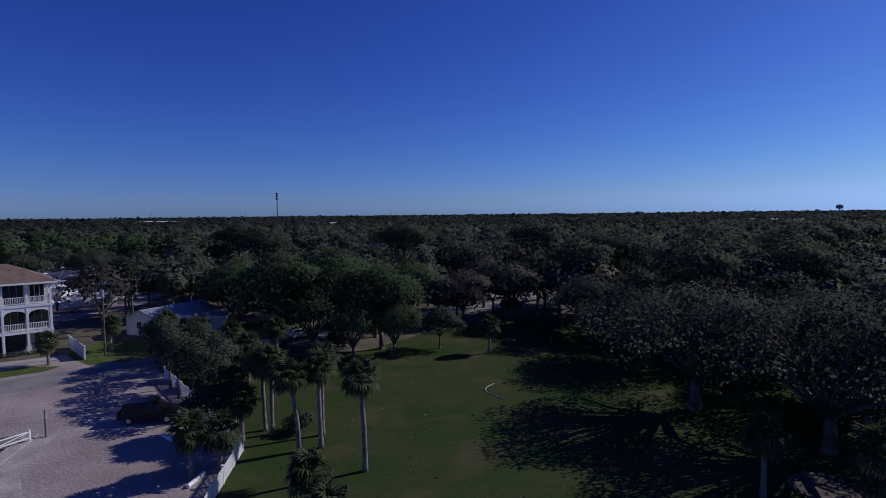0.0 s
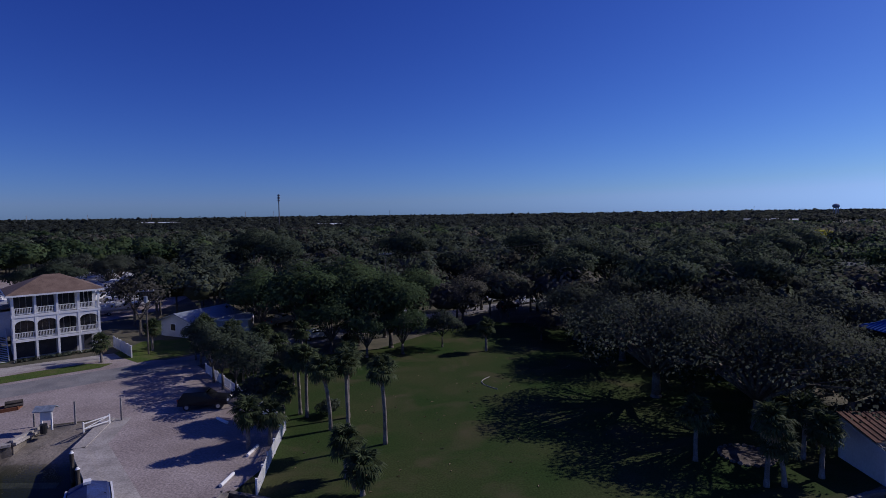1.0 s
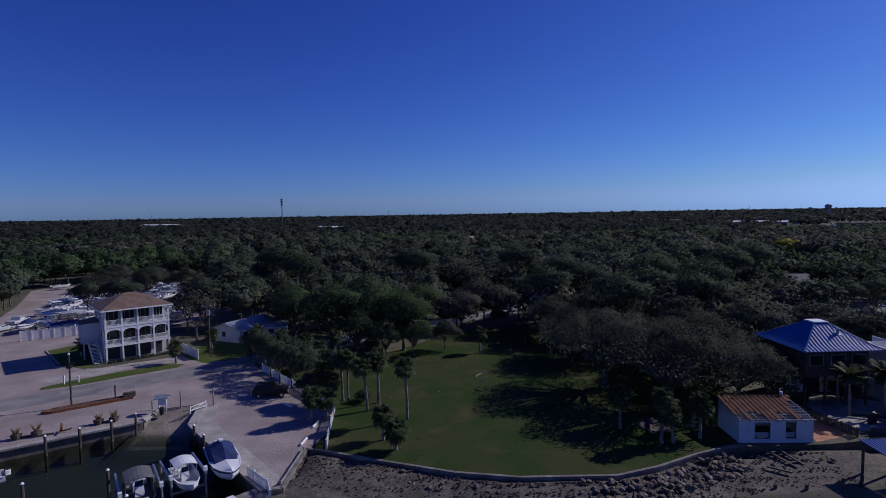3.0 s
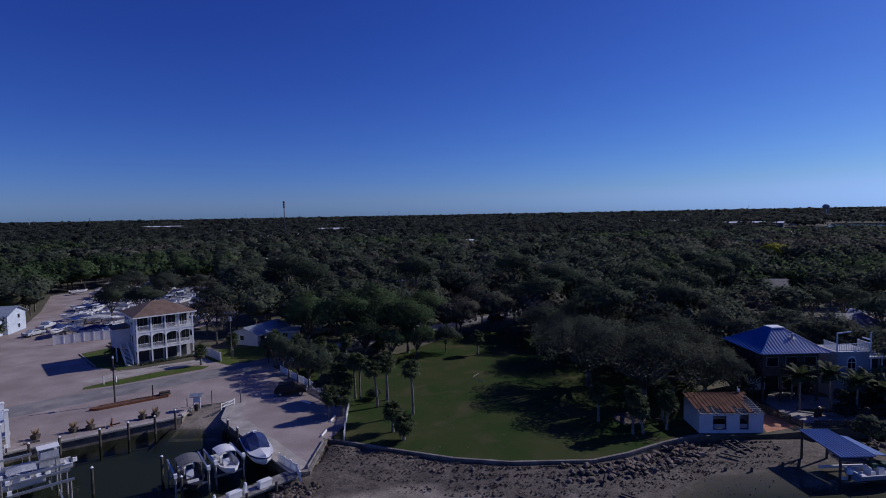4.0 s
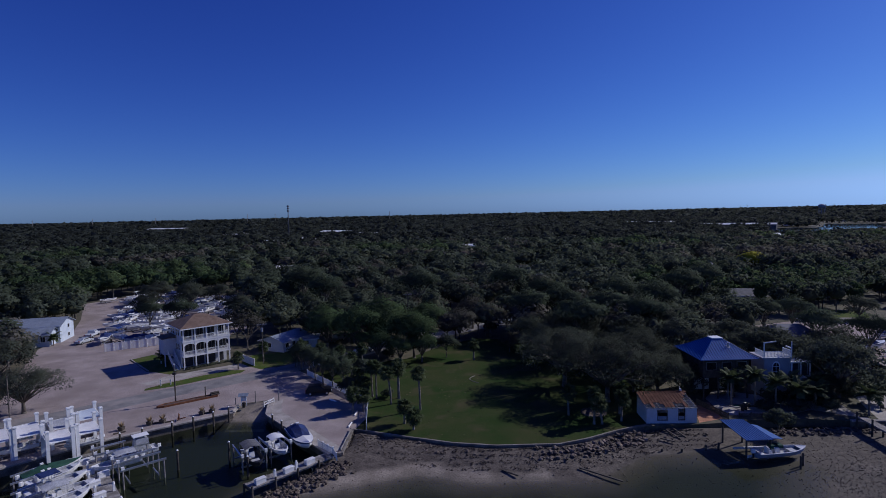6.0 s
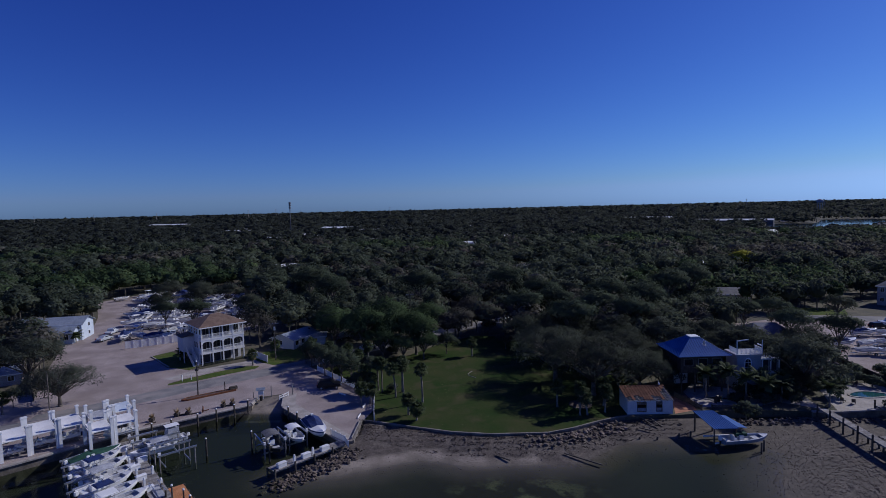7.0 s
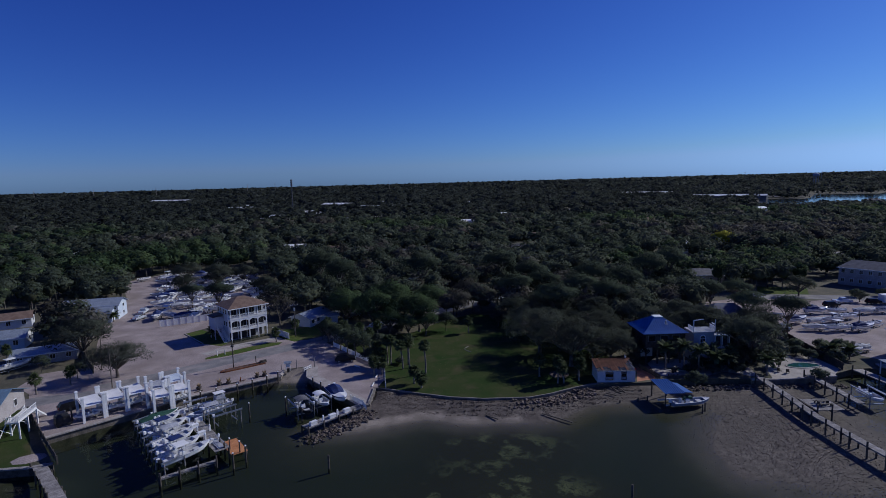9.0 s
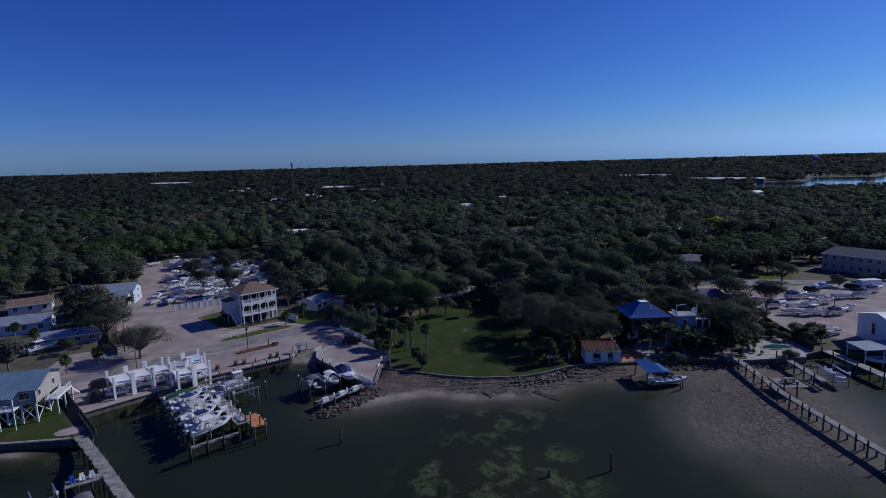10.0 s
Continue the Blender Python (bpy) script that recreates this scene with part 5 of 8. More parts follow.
def ruined_shed():
    """A white block shed whose rusty roof sheets are half gone at the eaves."""
    h = thing("shed", pose(28.1, 26.9, 0, 0, 0, -1.5), "white block shed with a rusty, broken sheet roof", "shed")
    W, D, T = 7.3, 4.5, 0.2
    Z0, Z1 = 2.3, 3.05
    wall = Shape()
    for x0, x1, z0, z1 in ((0, 1.55, 0, Z0), (1.55, 3.1, 0, 0.4), (1.55, 3.1, 2.05, Z0), (3.1, 4.6, 0, Z0), (4.6, 5.65, 0, 0.4), (4.6, 5.65, 2.15, Z0), (5.65, W, 0, Z0)):
        wall.box((x0 + x1) / 2, T / 2, z0, x1 - x0, T, z1 - z0)
    part("front_wall", wall, M["stucco"], h)
    for x in (T / 2, W - T / 2):
        s = Shape().add([(x - T / 2, T, 0), (x - T / 2, D, 0), (x - T / 2, D, Z1), (x - T / 2, T, Z0), (x + T / 2, T, 0), (x + T / 2, D, 0), (x + T / 2, D, Z1), (x + T / 2, T, Z0)],
                        [(0, 1, 2, 3), (7, 6, 5, 4), (3, 2, 6, 7), (0, 3, 7, 4), (1, 5, 6, 2)])
        part("side_wall", s, M["stucco"], h)
    part("back_wall", Shape().box(W / 2, D - T / 2, 0, W, T, Z1), M["stucco"], h)
    for x, w, zz, hh in ((2.32, 1.5, 0.4, 1.65), (5.12, 1.0, 0.4, 1.75)):
        win = part("window", Shape().box(x, 0.12, zz, w, 0.06, 0.08).box(x, 0.12, zz + hh - 0.08, w, 0.06, 0.08).box(x - w / 2 + 0.04, 0.12, zz, 0.08, 0.06, hh).box(x + w / 2 - 0.04, 0.12, zz, 0.08, 0.06, hh), M["darkwood"], h)
        part("board", Shape().box(x, 0.22, zz + 0.1, w * 0.92, 0.05, 0.5), M["greycloth"], win)
    slope = (Z1 - Z0) / D
    for i in range(9):
        x = 0.1 + (W - 0.2) * i / 8
        part("rafter", Shape().beam((x, -0.35, Z0 - 0.35 * slope + 0.06), (x, D + 0.1, Z1 + 0.08), 0.07, 0.12), M["greywood"], h)
    for k in range(7):
        y = -0.25 + 0.5 * k
        part("batten", Shape().beam((-0.1, y, Z0 + slope * y + 0.16), (W + 0.1, y, Z0 + slope * y + 0.16), 0.07, 0.05), M["greywood"], h)
    rr = random.Random(4)
    n = 16
    for i in range(n):
        x0, x1 = -0.15 + (W + 0.3) * i / n, -0.15 + (W + 0.3) * (i + 1) / n
        y0 = rr.choice((-0.1, 0.75, 1.0, 1.25, 0.85)) if i < 13 else (2.6, 3.4, 4.2)[i - 13]
        z0, z1 = Z0 + slope * y0 + 0.22, Z1 + 0.22 + 0.06
        s = Shape().slab([(x0, y0, z0), (x1, y0, z0), (x1, D + 0.15, z1), (x0, D + 0.15, z1)], 0.03)
        s.beam((x0 + 0.03, y0, z0 + 0.03), (x0 + 0.03, D + 0.15, z1 + 0.03), 0.05, 0.05)
        part("roof_sheet", s, M["rustmetal"], h)
    part("flue", Shape().tube((6.6, 4.6, 3.2), (6.6, 4.6, 4.0), 0.06, 0.06, 8).tube((6.6, 4.4, 3.45), (6.6, 4.4, 3.75), 0.2, 0.14, 10), M["stucco"], h)
    return h


ruined_shed()


def stilt_house():
    """A grey house on white cross-braced stilts beside the basin."""
    h = thing("stilt_house", pose(-71.9, 5.0, 0, 0, 0, 13), "grey-blue house on white stilts with a metal roof", "house")
    Z0, Z1, ZR = 3.45, 6.2, 8.0
    part("wall", Shape().prism([(-17, 0.4), (0, 0.4), (0, 9.8), (-17, 9.8)], Z0, Z1), M["greyblue"], h)
    part("side_wall", Shape().prism([(0, 0.4), (0.06, 0.4), (0.06, 9.8), (0, 9.8)], Z0, Z1).add([(0.05, 0.4, Z1), (0.05, 9.8, Z1), (0.05, 5.1, ZR - 0.15)], [(0, 1, 2)]), M["taupe"], h, "taupe gable wall")
    part("roof", Shape().slab([(-18, -0.3, Z1 - 0.12), (0.8, -0.3, Z1 - 0.12), (0.8, 5.1, ZR), (-18, 5.1, ZR)], 0.1), M["slatemetal"], h)
    part("roof", Shape().slab([(0.8, 10.5, Z1 - 0.12), (-18, 10.5, Z1 - 0.12), (-18, 5.1, ZR), (0.8, 5.1, ZR)], 0.1), M["slatemetal"], h)
    porch = part("porch_roof", Shape().slab([(-14, -2.2, 5.55), (-2.2, -2.2, 5.55), (-2.2, 0.6, 6.3), (-14, 0.6, 6.3)], 0.08), M["slatemetal"], h, "ribbed metal porch roof")
    k = -13.8
    while k < -2.3:
        part("roof_rib", Shape().beam((k, -2.2, 5.6), (k, 0.6, 6.35), 0.08, 0.1), M["slatemetal"], porch)
        k += 0.48
    part("deck", Shape().box(-8.4, -0.8, Z0 - 0.2, 12, 2.6, 0.2).box(1.1, 6.0, Z0 - 0.7, 2.0, 6.0, 0.2), M["white"], h)
    for i in range(7):
        x = -13.6 + 2.25 * i
        for y in (0.5, 5.0, 9.6):
            part("stilt", Shape().box(x, y, 0, 0.24, 0.24, 3.45), M["white"], h)
        if i < 6:
            part("brace", Shape().beam((x, 0.5, 0.3), (x + 2.25, 0.5, 3.2), 0.11).beam((x + 2.25, 0.5, 0.3), (x, 0.5, 3.2), 0.11), M["white"], h)
        if x < -2.2:
            part("porch_post", Shape().box(x, -2.0, 0, 0.16, 0.16, 5.5), M["white"], h)
    for y in (3.2, 6.0, 9.0):
        part("stilt", Shape().box(2.0, y, 0, 0.2, 0.2, 2.8), M["white"], h)
    for u in range(2):
        part("brace", Shape().beam((-0.1, 0.5 + 4.5 * u, 0.3), (-0.1, 5.0 + 4.5 * u, 3.2), 0.11).beam((-0.1, 5.0 + 4.5 * u, 0.3), (-0.1, 0.5 + 4.5 * u, 3.2), 0.11), M["white"], h)
    for px, py, w, rz in ((-8.4, -2.0, 11.8, 0), (2.05, 6.0, 6.0, 90), (1.1, 3.05, 1.9, 0)):
        rail = part("railing", rail_panel(w, 0.95, 0.2), M["white"], h)
        rail.matrix_basis = pose(px, py, Z0 if px < 0 else Z0 - 0.5, 0, 0, rz)
    for x in (-11.5, -8, -4.5, -1.6):
        win = part("window", Shape().box(x, 0.34, 4.3, 1.7, 0.1, 1.3), M["white"], h)
        part("pane", Shape().box(x - 0.4, 0.3, 4.4, 0.72, 0.06, 1.1).box(x + 0.4, 0.3, 4.4, 0.72, 0.06, 1.1), M["darkglass"], win)
    for y in (1.6, 6.8):
        win = part("window", Shape().box(0.1, y, 4.4, 0.1, 0.9, 1.2), M["white"], h)
        part("pane", Shape().box(0.15, y, 4.5, 0.06, 0.74, 1.0), M["darkglass"], win)
    st = Shape()
    for k in range(13):
        st.box(1.1 + 0.1, 9.2 + 0.27 * k, 2.75 - 0.2 * k, 1.1, 0.3, 0.05)
    part("stair", st.beam((0.65, 9.1, 2.75), (0.65, 12.6, 0.1), 0.08, 0.25).beam((1.75, 9.1, 2.75), (1.75, 12.6, 0.1), 0.08, 0.25), M["white"], h)
    return h


stilt_house()

# far-off houses and long roofs among the woods
far_kinds = [gable("far_house", 0, 0, 0, L, W, ev, rg, wl, rf, lb, 1, hip=hp, group="houses in the woods") for L, W, ev, rg, wl, rf, lb, hp in
             ((12, 8, 3.3, 5.0, "stucco", "darkroof", "distant house with a grey roof among trees", 0), (12, 8, 3.2, 5.2, "taupe", "shingle", "distant brown-roofed house among trees", 0.7), (12, 9, 4.4, 6.0, "white", "white", "distant house with a white roof among trees", 0))]
for n_spot, (x, y, k, turn) in enumerate(SPOTS):
    m = pose(x, y, 0, 0, 0, turn)
    if n_spot < 3:
        far_kinds[n_spot].matrix_world = m
    else:
        copy_thing(far_kinds[k], m)
for x0, y0, x1, y1, w, hh in ((346, 998, 416, 934, 26, 9.0), (380, 772, 447, 718, 14, 8.5), (390, 790, 470, 728, 12, 8.0), (-196, 822, -146, 794, 22, 9.0), (-120, 700, -90, 690, 14, 8), (-80, 690, -62, 686, 12, 8), (-330, 760, -290, 750, 14, 8.5), (-700, 1240, -600, 1210, 24, 12), (-190, 520, -160, 512, 10, 8)):
    L = math.hypot(x1 - x0, y1 - y0)
    gable("long_shed", (x0 + x1) / 2, (y0 + y1) / 2, math.degrees(math.atan2(y1 - y0, x1 - x0)), L, w, hh - 2, hh, "darkroof", "white", "long low shed with a bright white roof", 6)


# ---- boats ----
def hull(L, B, H, flare=0.25, sheer=0.25):
    """A lofted planing hull: transom at x = 0, stem at x = L, keel at z = 0."""
    rings = []
    for u, w, k, up in ((0.0, 0.92, 0.06, 0.0), (0.25, 0.98, 0.04, 0.0), (0.5, 1.0, 0.04, 0.05), (0.7, 0.88, 0.08, 0.2), (0.85, 0.6, 0.22, 0.5), (0.95, 0.27, 0.5, 0.8), (1.0, 0.03, 0.82, 1.0)):
        b, top = B / 2 * w, H + sheer * up
        keel = k * H
        rings.append([(u * L, -b, top), (u * L, -b * (1 - flare * 0.5), keel + (top - keel) * 0.42), (u * L, -b * (0.55 - 0.2 * up), keel + 0.12 * H), (u * L, 0, keel),
                      (u * L, b * (0.55 - 0.2 * up), keel + 0.12 * H), (u * L, b * (1 - flare * 0.5), keel + (top - keel) * 0.42), (u * L, b, top)])
    return rings


def boat_kind(name, L, B, H, label, top="none", colour="gelcoat", canvas="navy", engines=1, cuddy=False, stripe=None, tower=False):
    """A motor boat of its parts, pointing along +x."""
    t = thing(name, Matrix.Identity(4), label, "boat", "boats")
    rings = hull(L, B, H)
    part("hull", Shape().loft(rings, close=False, ends=False).add([rings[0][i] for i in range(7)], [(6, 5, 4, 3, 2, 1, 0)]), M[colour], t, smooth=False)
    for i in (0, 6):
        part("gunwale", Shape().pipe([r[i] for r in rings], 0.12, 0.07), M["gelcoat"], t)
    deck = Shape()
    zf = H * 0.45
    for a, b in zip(rings[:4], rings[1:5]):
        deck.add([(a[0][0], a[0][1] * 0.86, zf), (b[0][0], b[0][1] * 0.86, zf), (b[6][0], b[6][1] * 0.86, zf), (a[6][0], a[6][1] * 0.86, zf)], [(0, 1, 2, 3)])
        for i, sg in ((0, 1), (6, -1)):   # inner sides up to the gunwale
            deck.add([(a[i][0], a[i][1] * 0.86, zf), (b[i][0], b[i][1] * 0.86, zf), (b[i][0], b[i][1] * 0.97, b[i][2] - 0.02), (a[i][0], a[i][1] * 0.97, a[i][2] - 0.02)], [(0, 1, 2, 3)])
    part("cockpit", deck, M["greygel"], t)
    fore = Shape()
    start = 2 if cuddy else 4
    for a, b in zip(rings[start:], rings[start + 1:]):
        lift = 0.22 if cuddy else 0.0
        mid_a, mid_b = (a[0][0], 0, a[0][2] + lift * (1 if a is not rings[start] else 1.2)), (b[0][0], 0, b[0][2] + lift * (0.2 if b is rings[-1] else 1))
        fore.add([a[0], b[0], mid_b, mid_a], [(0, 1, 2, 3)]).add([a[6], b[6], mid_b, mid_a], [(3, 2, 1, 0)])
    part("foredeck", fore, M["gelcoat"], t)
    if stripe:
        st = Shape()
        for a, b in zip(rings[:-1], rings[1:]):
            for i, j, sg in ((0, 1, -1), (6, 5, 1)):
                p, q = Vector(a[i]).lerp(Vector(a[j]), 0.25), Vector(b[i]).lerp(Vector(b[j]), 0.25)
                st.beam(p + Vector((0, sg * 0.03, 0)), q + Vector((0, sg * 0.03, 0)), 0.03, 0.16)
        part("hull_stripe", st, M[stripe], t)
    for k in range(engines):
        y = (k - (engines - 1) / 2) * 0.55
        motor = part("outboard_motor", Shape().loft([[(-0.55 + 0.48 * u, y + w * c, H * 0.75 + 0.62 * v) for c, v in ((-1, 0.1), (-0.85, 0.9), (0, 1.0 - 0.2 * u), (0.85, 0.9), (1, 0.1), (0, 0))] for u, w in ((0, 0.13), (0.3, 0.19), (1, 0.17))]), M["white"] if (k + engines) % 2 else M["black"], t)
        part("motor_leg", Shape().box(-0.3, y, 0.0, 0.18, 0.1, H * 0.78).box(-0.35, y, 0.05, 0.4, 0.14, 0.05), M["black"], motor)
    if not cuddy:
        part("console", Shape().loft([[(L * 0.4 - 0.35 * s, -0.4 * s, zf), (L * 0.4 + 0.5 * s, -0.4 * s, zf), (L * 0.4 + 0.5 * s, 0.4 * s, zf), (L * 0.4 - 0.35 * s, 0.4 * s, zf)] for s in (1.0,)] + [[(L * 0.4 - 0.3, -0.36, zf + 0.9), (L * 0.4 + 0.25, -0.36, zf + 0.9), (L * 0.4 + 0.25, 0.36, zf + 0.9), (L * 0.4 - 0.3, 0.36, zf + 0.9)]]), M["gelcoat"], t)
        part("windshield", Shape().slab([(L * 0.4 + 0.3, -0.36, zf + 0.88), (L * 0.4 + 0.3, 0.36, zf + 0.88), (L * 0.4 + 0.08, 0.32, zf + 1.3), (L * 0.4 + 0.08, -0.32, zf + 1.3)], 0.02), M["darkglass"], t)
        part("seat", Shape().box(L * 0.4 - 1.0, 0, zf, 0.5, 0.9, 0.6).box(L * 0.4 - 1.22, 0, zf + 0.6, 0.1, 0.9, 0.35), M["gelcoat"], t)
        part("stern_bench", Shape().box(0.55, 0, zf, 0.5, B * 0.7, 0.42), M["gelcoat"], t)
        part("bow_seat", Shape().box(L * 0.72, 0, zf, 0.9, B * 0.45, 0.35), M["greygel"], t)
    else:
        part("windshield", Shape().slab([(L * 0.5, -B * 0.4, H + 0.1), (L * 0.5, B * 0.4, H + 0.1), (L * 0.42, B * 0.36, H + 0.75), (L * 0.42, -B * 0.36, H + 0.75)], 0.03), M["darkglass"], t)
        part("seat", Shape().box(L * 0.28, -B * 0.2, zf, 0.5, 0.5, 0.7).box(L * 0.28, B * 0.2, zf, 0.5, 0.5, 0.7).box(0.6, 0, zf, 0.5, B * 0.7, 0.45), M["gelcoat"], t)
    if top == "t_top":
        f = Shape()
        for x in (L * 0.32, L * 0.47):
            for y in (-0.55, 0.55):
                f.tube((x, y, zf), (x, y * 1.1, zf + 1.95), 0.03, 0.03, 6)
        part("t_top_frame", f, M["aluminium"], t)
        part("t_top", Shape().box(L * 0.39, 0, zf + 1.95, 2.1, B * 0.72, 0.08).box(L * 0.39, 0, zf + 2.03, 1.8, B * 0.6, 0.05), M[canvas], t, "fabric T-top")
    elif top == "bimini":
        s = Shape()
        n = 6
        rows = [[(L * 0.12 + L * 0.42 * u, -B * 0.46 + B * 0.92 * k / n, H + 1.25 + 0.28 * math.sin(math.pi * k / n) - 0.12 * abs(2 * u - 1)) for k in range(n + 1)] for u in (0, 0.5, 1)]
        s.loft(rows, close=False, ends=False).loft([[(x, y, z - 0.05) for x, y, z in r] for r in rows], close=False, ends=False)
        part("bimini", s, M[canvas], t, "stretched canvas bimini")
        f = Shape()
        for x in (L * 0.16, L * 0.5):
            for y in (-B * 0.45, B * 0.45):
                f.tube((x, y, H), (x, y, H + 1.3), 0.025, 0.025, 5)
        part("bimini_frame", f, M["aluminium"], t)
    elif top == "cover":
        c = []
        for u, hh, w in ((0.0, 0.12, 0.9), (0.1, 0.75, 0.88), (0.3, 1.25, 0.9), (0.48, 1.05, 0.9), (0.62, 0.25, 0.82)):
            c.append([(u * L, -B / 2 * w, H - 0.05), (u * L, -B / 2 * w * 0.85, H + hh * 0.6), (u * L, 0, H + hh), (u * L, B / 2 * w * 0.85, H + hh * 0.6), (u * L, B / 2 * w, H - 0.05)])
        part("canvas_cover", Shape().loft(c, close=False), M[canvas], t, "tight canvas cockpit cover", smooth=False)
        part("cover_vent", Shape().box(L * 0.3, 0, H + 1.22, 0.5, 0.4, 0.16), M["gelcoat"], t)
    elif top == "full":
        c = []
        for u, hh, w in ((0.0, 0.2, 0.95), (0.35, 0.75, 1.0), (0.6, 0.55, 0.98), (0.85, 0.3, 0.62), (1.0, 0.28, 0.06)):
            c.append([(u * L, -B / 2 * w * 1.02, H - 0.15), (u * L, -B / 2 * w * 0.8, H + hh * 0.5), (u * L, 0, H + hh), (u * L, B / 2 * w * 0.8, H + hh * 0.5), (u * L, B / 2 * w * 1.02, H - 0.15)])
        part("canvas_cover", Shape().loft(c, close=False), M[canvas], t, "full-length canvas cover")
    if tower:
        f = Shape()
        for x in (L * 0.2, L * 0.5):
            for y in (-B * 0.4, B * 0.4):
                f.tube((x, y, H), (x + 0.1, y * 0.7, H + 2.6), 0.035, 0.035, 6)
        part("tower_frame", f, M["aluminium"], t)
        part("tower_curtain", Shape().loft([[(L * 0.2, -B * 0.4, H + 0.3), (L * 0.52, -B * 0.4, H + 0.3), (L * 0.52, B * 0.4, H + 0.3), (L * 0.2, B * 0.4, H + 0.3)], [(L * 0.22, -B * 0.33, H + 2.1), (L * 0.48, -B * 0.33, H + 2.1), (L * 0.48, B * 0.33, H + 2.1), (L * 0.22, B * 0.33, H + 2.1)]]), M["greycloth"], t)
        part("tower_top", Shape().box(L * 0.36, 0, H + 2.5, 2.4, B * 0.7, 0.08), M["white"], t)
    return t


BOATS = {
    "console": boat_kind("centre_console_boat", 6.8, 2.4, 1.0, "white centre-console boat with an outboard motor", "t_top", canvas="navy", engines=1),
    "open": boat_kind("open_boat", 6.4, 2.35, 0.95, "white open motor boat with grey cockpit", "none", engines=1),
    "twin": boat_kind("centre_console_boat", 7.4, 2.5, 1.1, "white fishing boat with two outboards and a white top", "t_top", canvas="white", engines=2),
    "grey": boat_kind("bimini_boat", 6.6, 2.4, 1.0, "white boat under a grey canvas bimini", "bimini", canvas="greycloth", engines=1),
    "navy": boat_kind("cuddy_boat", 7.6, 2.7, 1.25, "white cabin cruiser with a navy canvas cover", "cover", canvas="navy", engines=1, cuddy=True, stripe="navy"),
    "dark": boat_kind("pontoon_boat", 7.0, 2.5, 0.9, "dark-hulled deck boat under a dark grey bimini", "bimini", colour="black", canvas="darkroof", engines=1),
    "white_bimini": boat_kind("deck_boat", 6.2, 2.4, 1.0, "white deck boat under a pale bimini", "bimini", canvas="gelcoat", engines=1),
    "covered": boat_kind("covered_boat", 6.5, 2.4, 1.0, "trailered boat under a navy canvas cover", "full", canvas="navy", engines=1),
    "covered_white": boat_kind("covered_boat", 6.5, 2.4, 1.0, "trailered boat under a pale canvas cover", "full", canvas="greycloth", engines=1),
    "green": boat_kind("covered_boat", 6.8, 2.4, 0.9, "moored boat under a green canvas cover", "full", canvas="greencloth", engines=1),
    # grey-blue hull colour carries the shade on the boat's side
    "offshore": boat_kind("offshore_boat", 7.0, 2.2, 0.85, "long white-decked boat on the lift, its hull darkened for shade", "none", colour="greyblue", engines=1),
    "tower": boat_kind("tower_boat", 7.0, 2.5, 1.1, "fishing boat with a tall curtained tower", "none", engines=2, tower=True),
}
boats_used = set()


for piece_ in BOATS["dark"].children_recursive:       # black inside as well
    if piece_.name.split(".")[0] in ("deck", "gunwale", "liner", "floor", "cockpit", "transom", "foredeck", "hull"):
        piece_.data.materials[0] = M["black"]


def boat(kind, x, y, z, heading, s=1.0, label=""):
    """A boat by its middle in plan, its keel at z, its bow towards heading."""
    t = BOATS[kind]
    L = max(v.co.x for v in t.children[0].data.vertices)
    m = pose(x, y, z, 0, 0, heading) @ Matrix.Translation((-L * s / 2, 0, 0))
    if kind in boats_used:
        t = copy_thing(t, m)
    else:
        boats_used.add(kind)
        t.matrix_world = m
    t.scale = (s, s, s)
    if label:
        t["label"] = label
    return t


def trailer_mesh():
    s = Shape()
    for y in (-0.75, 0.75):
        s.beam((-2.6, y, 0.5), (1.2, y, 0.5), 0.1, 0.14).beam((1.2, y, 0.5), (3.3, 0, 0.5), 0.1, 0.14)
    for x in (-2.4, -0.8, 0.8):
        s.beam((x, -0.8, 0.5), (x, 0.8, 0.5), 0.08)
    return s.beam((3.2, 0, 0.5), (4.0, 0, 0.5), 0.1, 0.14).box(3.5, 0, 0.02, 0.1, 0.1, 0.5).mesh("frame", M["aluminium"])


def wheel_mesh(r=0.33, w=0.22):
    return Shape().tube((0, -w / 2, 0), (0, w / 2, 0), r, r, 14).mesh("tyre", M["black"])


TRAILER, WHEEL, RIM = trailer_mesh(), wheel_mesh(), Shape().tube((0, -0.12, 0), (0, 0.12, 0), 0.19, 0.19, 10).mesh("rim", M["aluminium"])


def trailer(x, y, heading):
    t = thing("boat_trailer", pose(x, y, 0, 0, 0, heading), "galvanised boat trailer on two wheels", "trailer", "trailers")
    part("frame", TRAILER, None, t)
    for sy in (-1.0, 1.0):
        w = part("wheel", WHEEL, None, t)
        w.matrix_basis = pose(-0.9, sy, 0.33)
        part("rim", RIM, None, w)
    return t


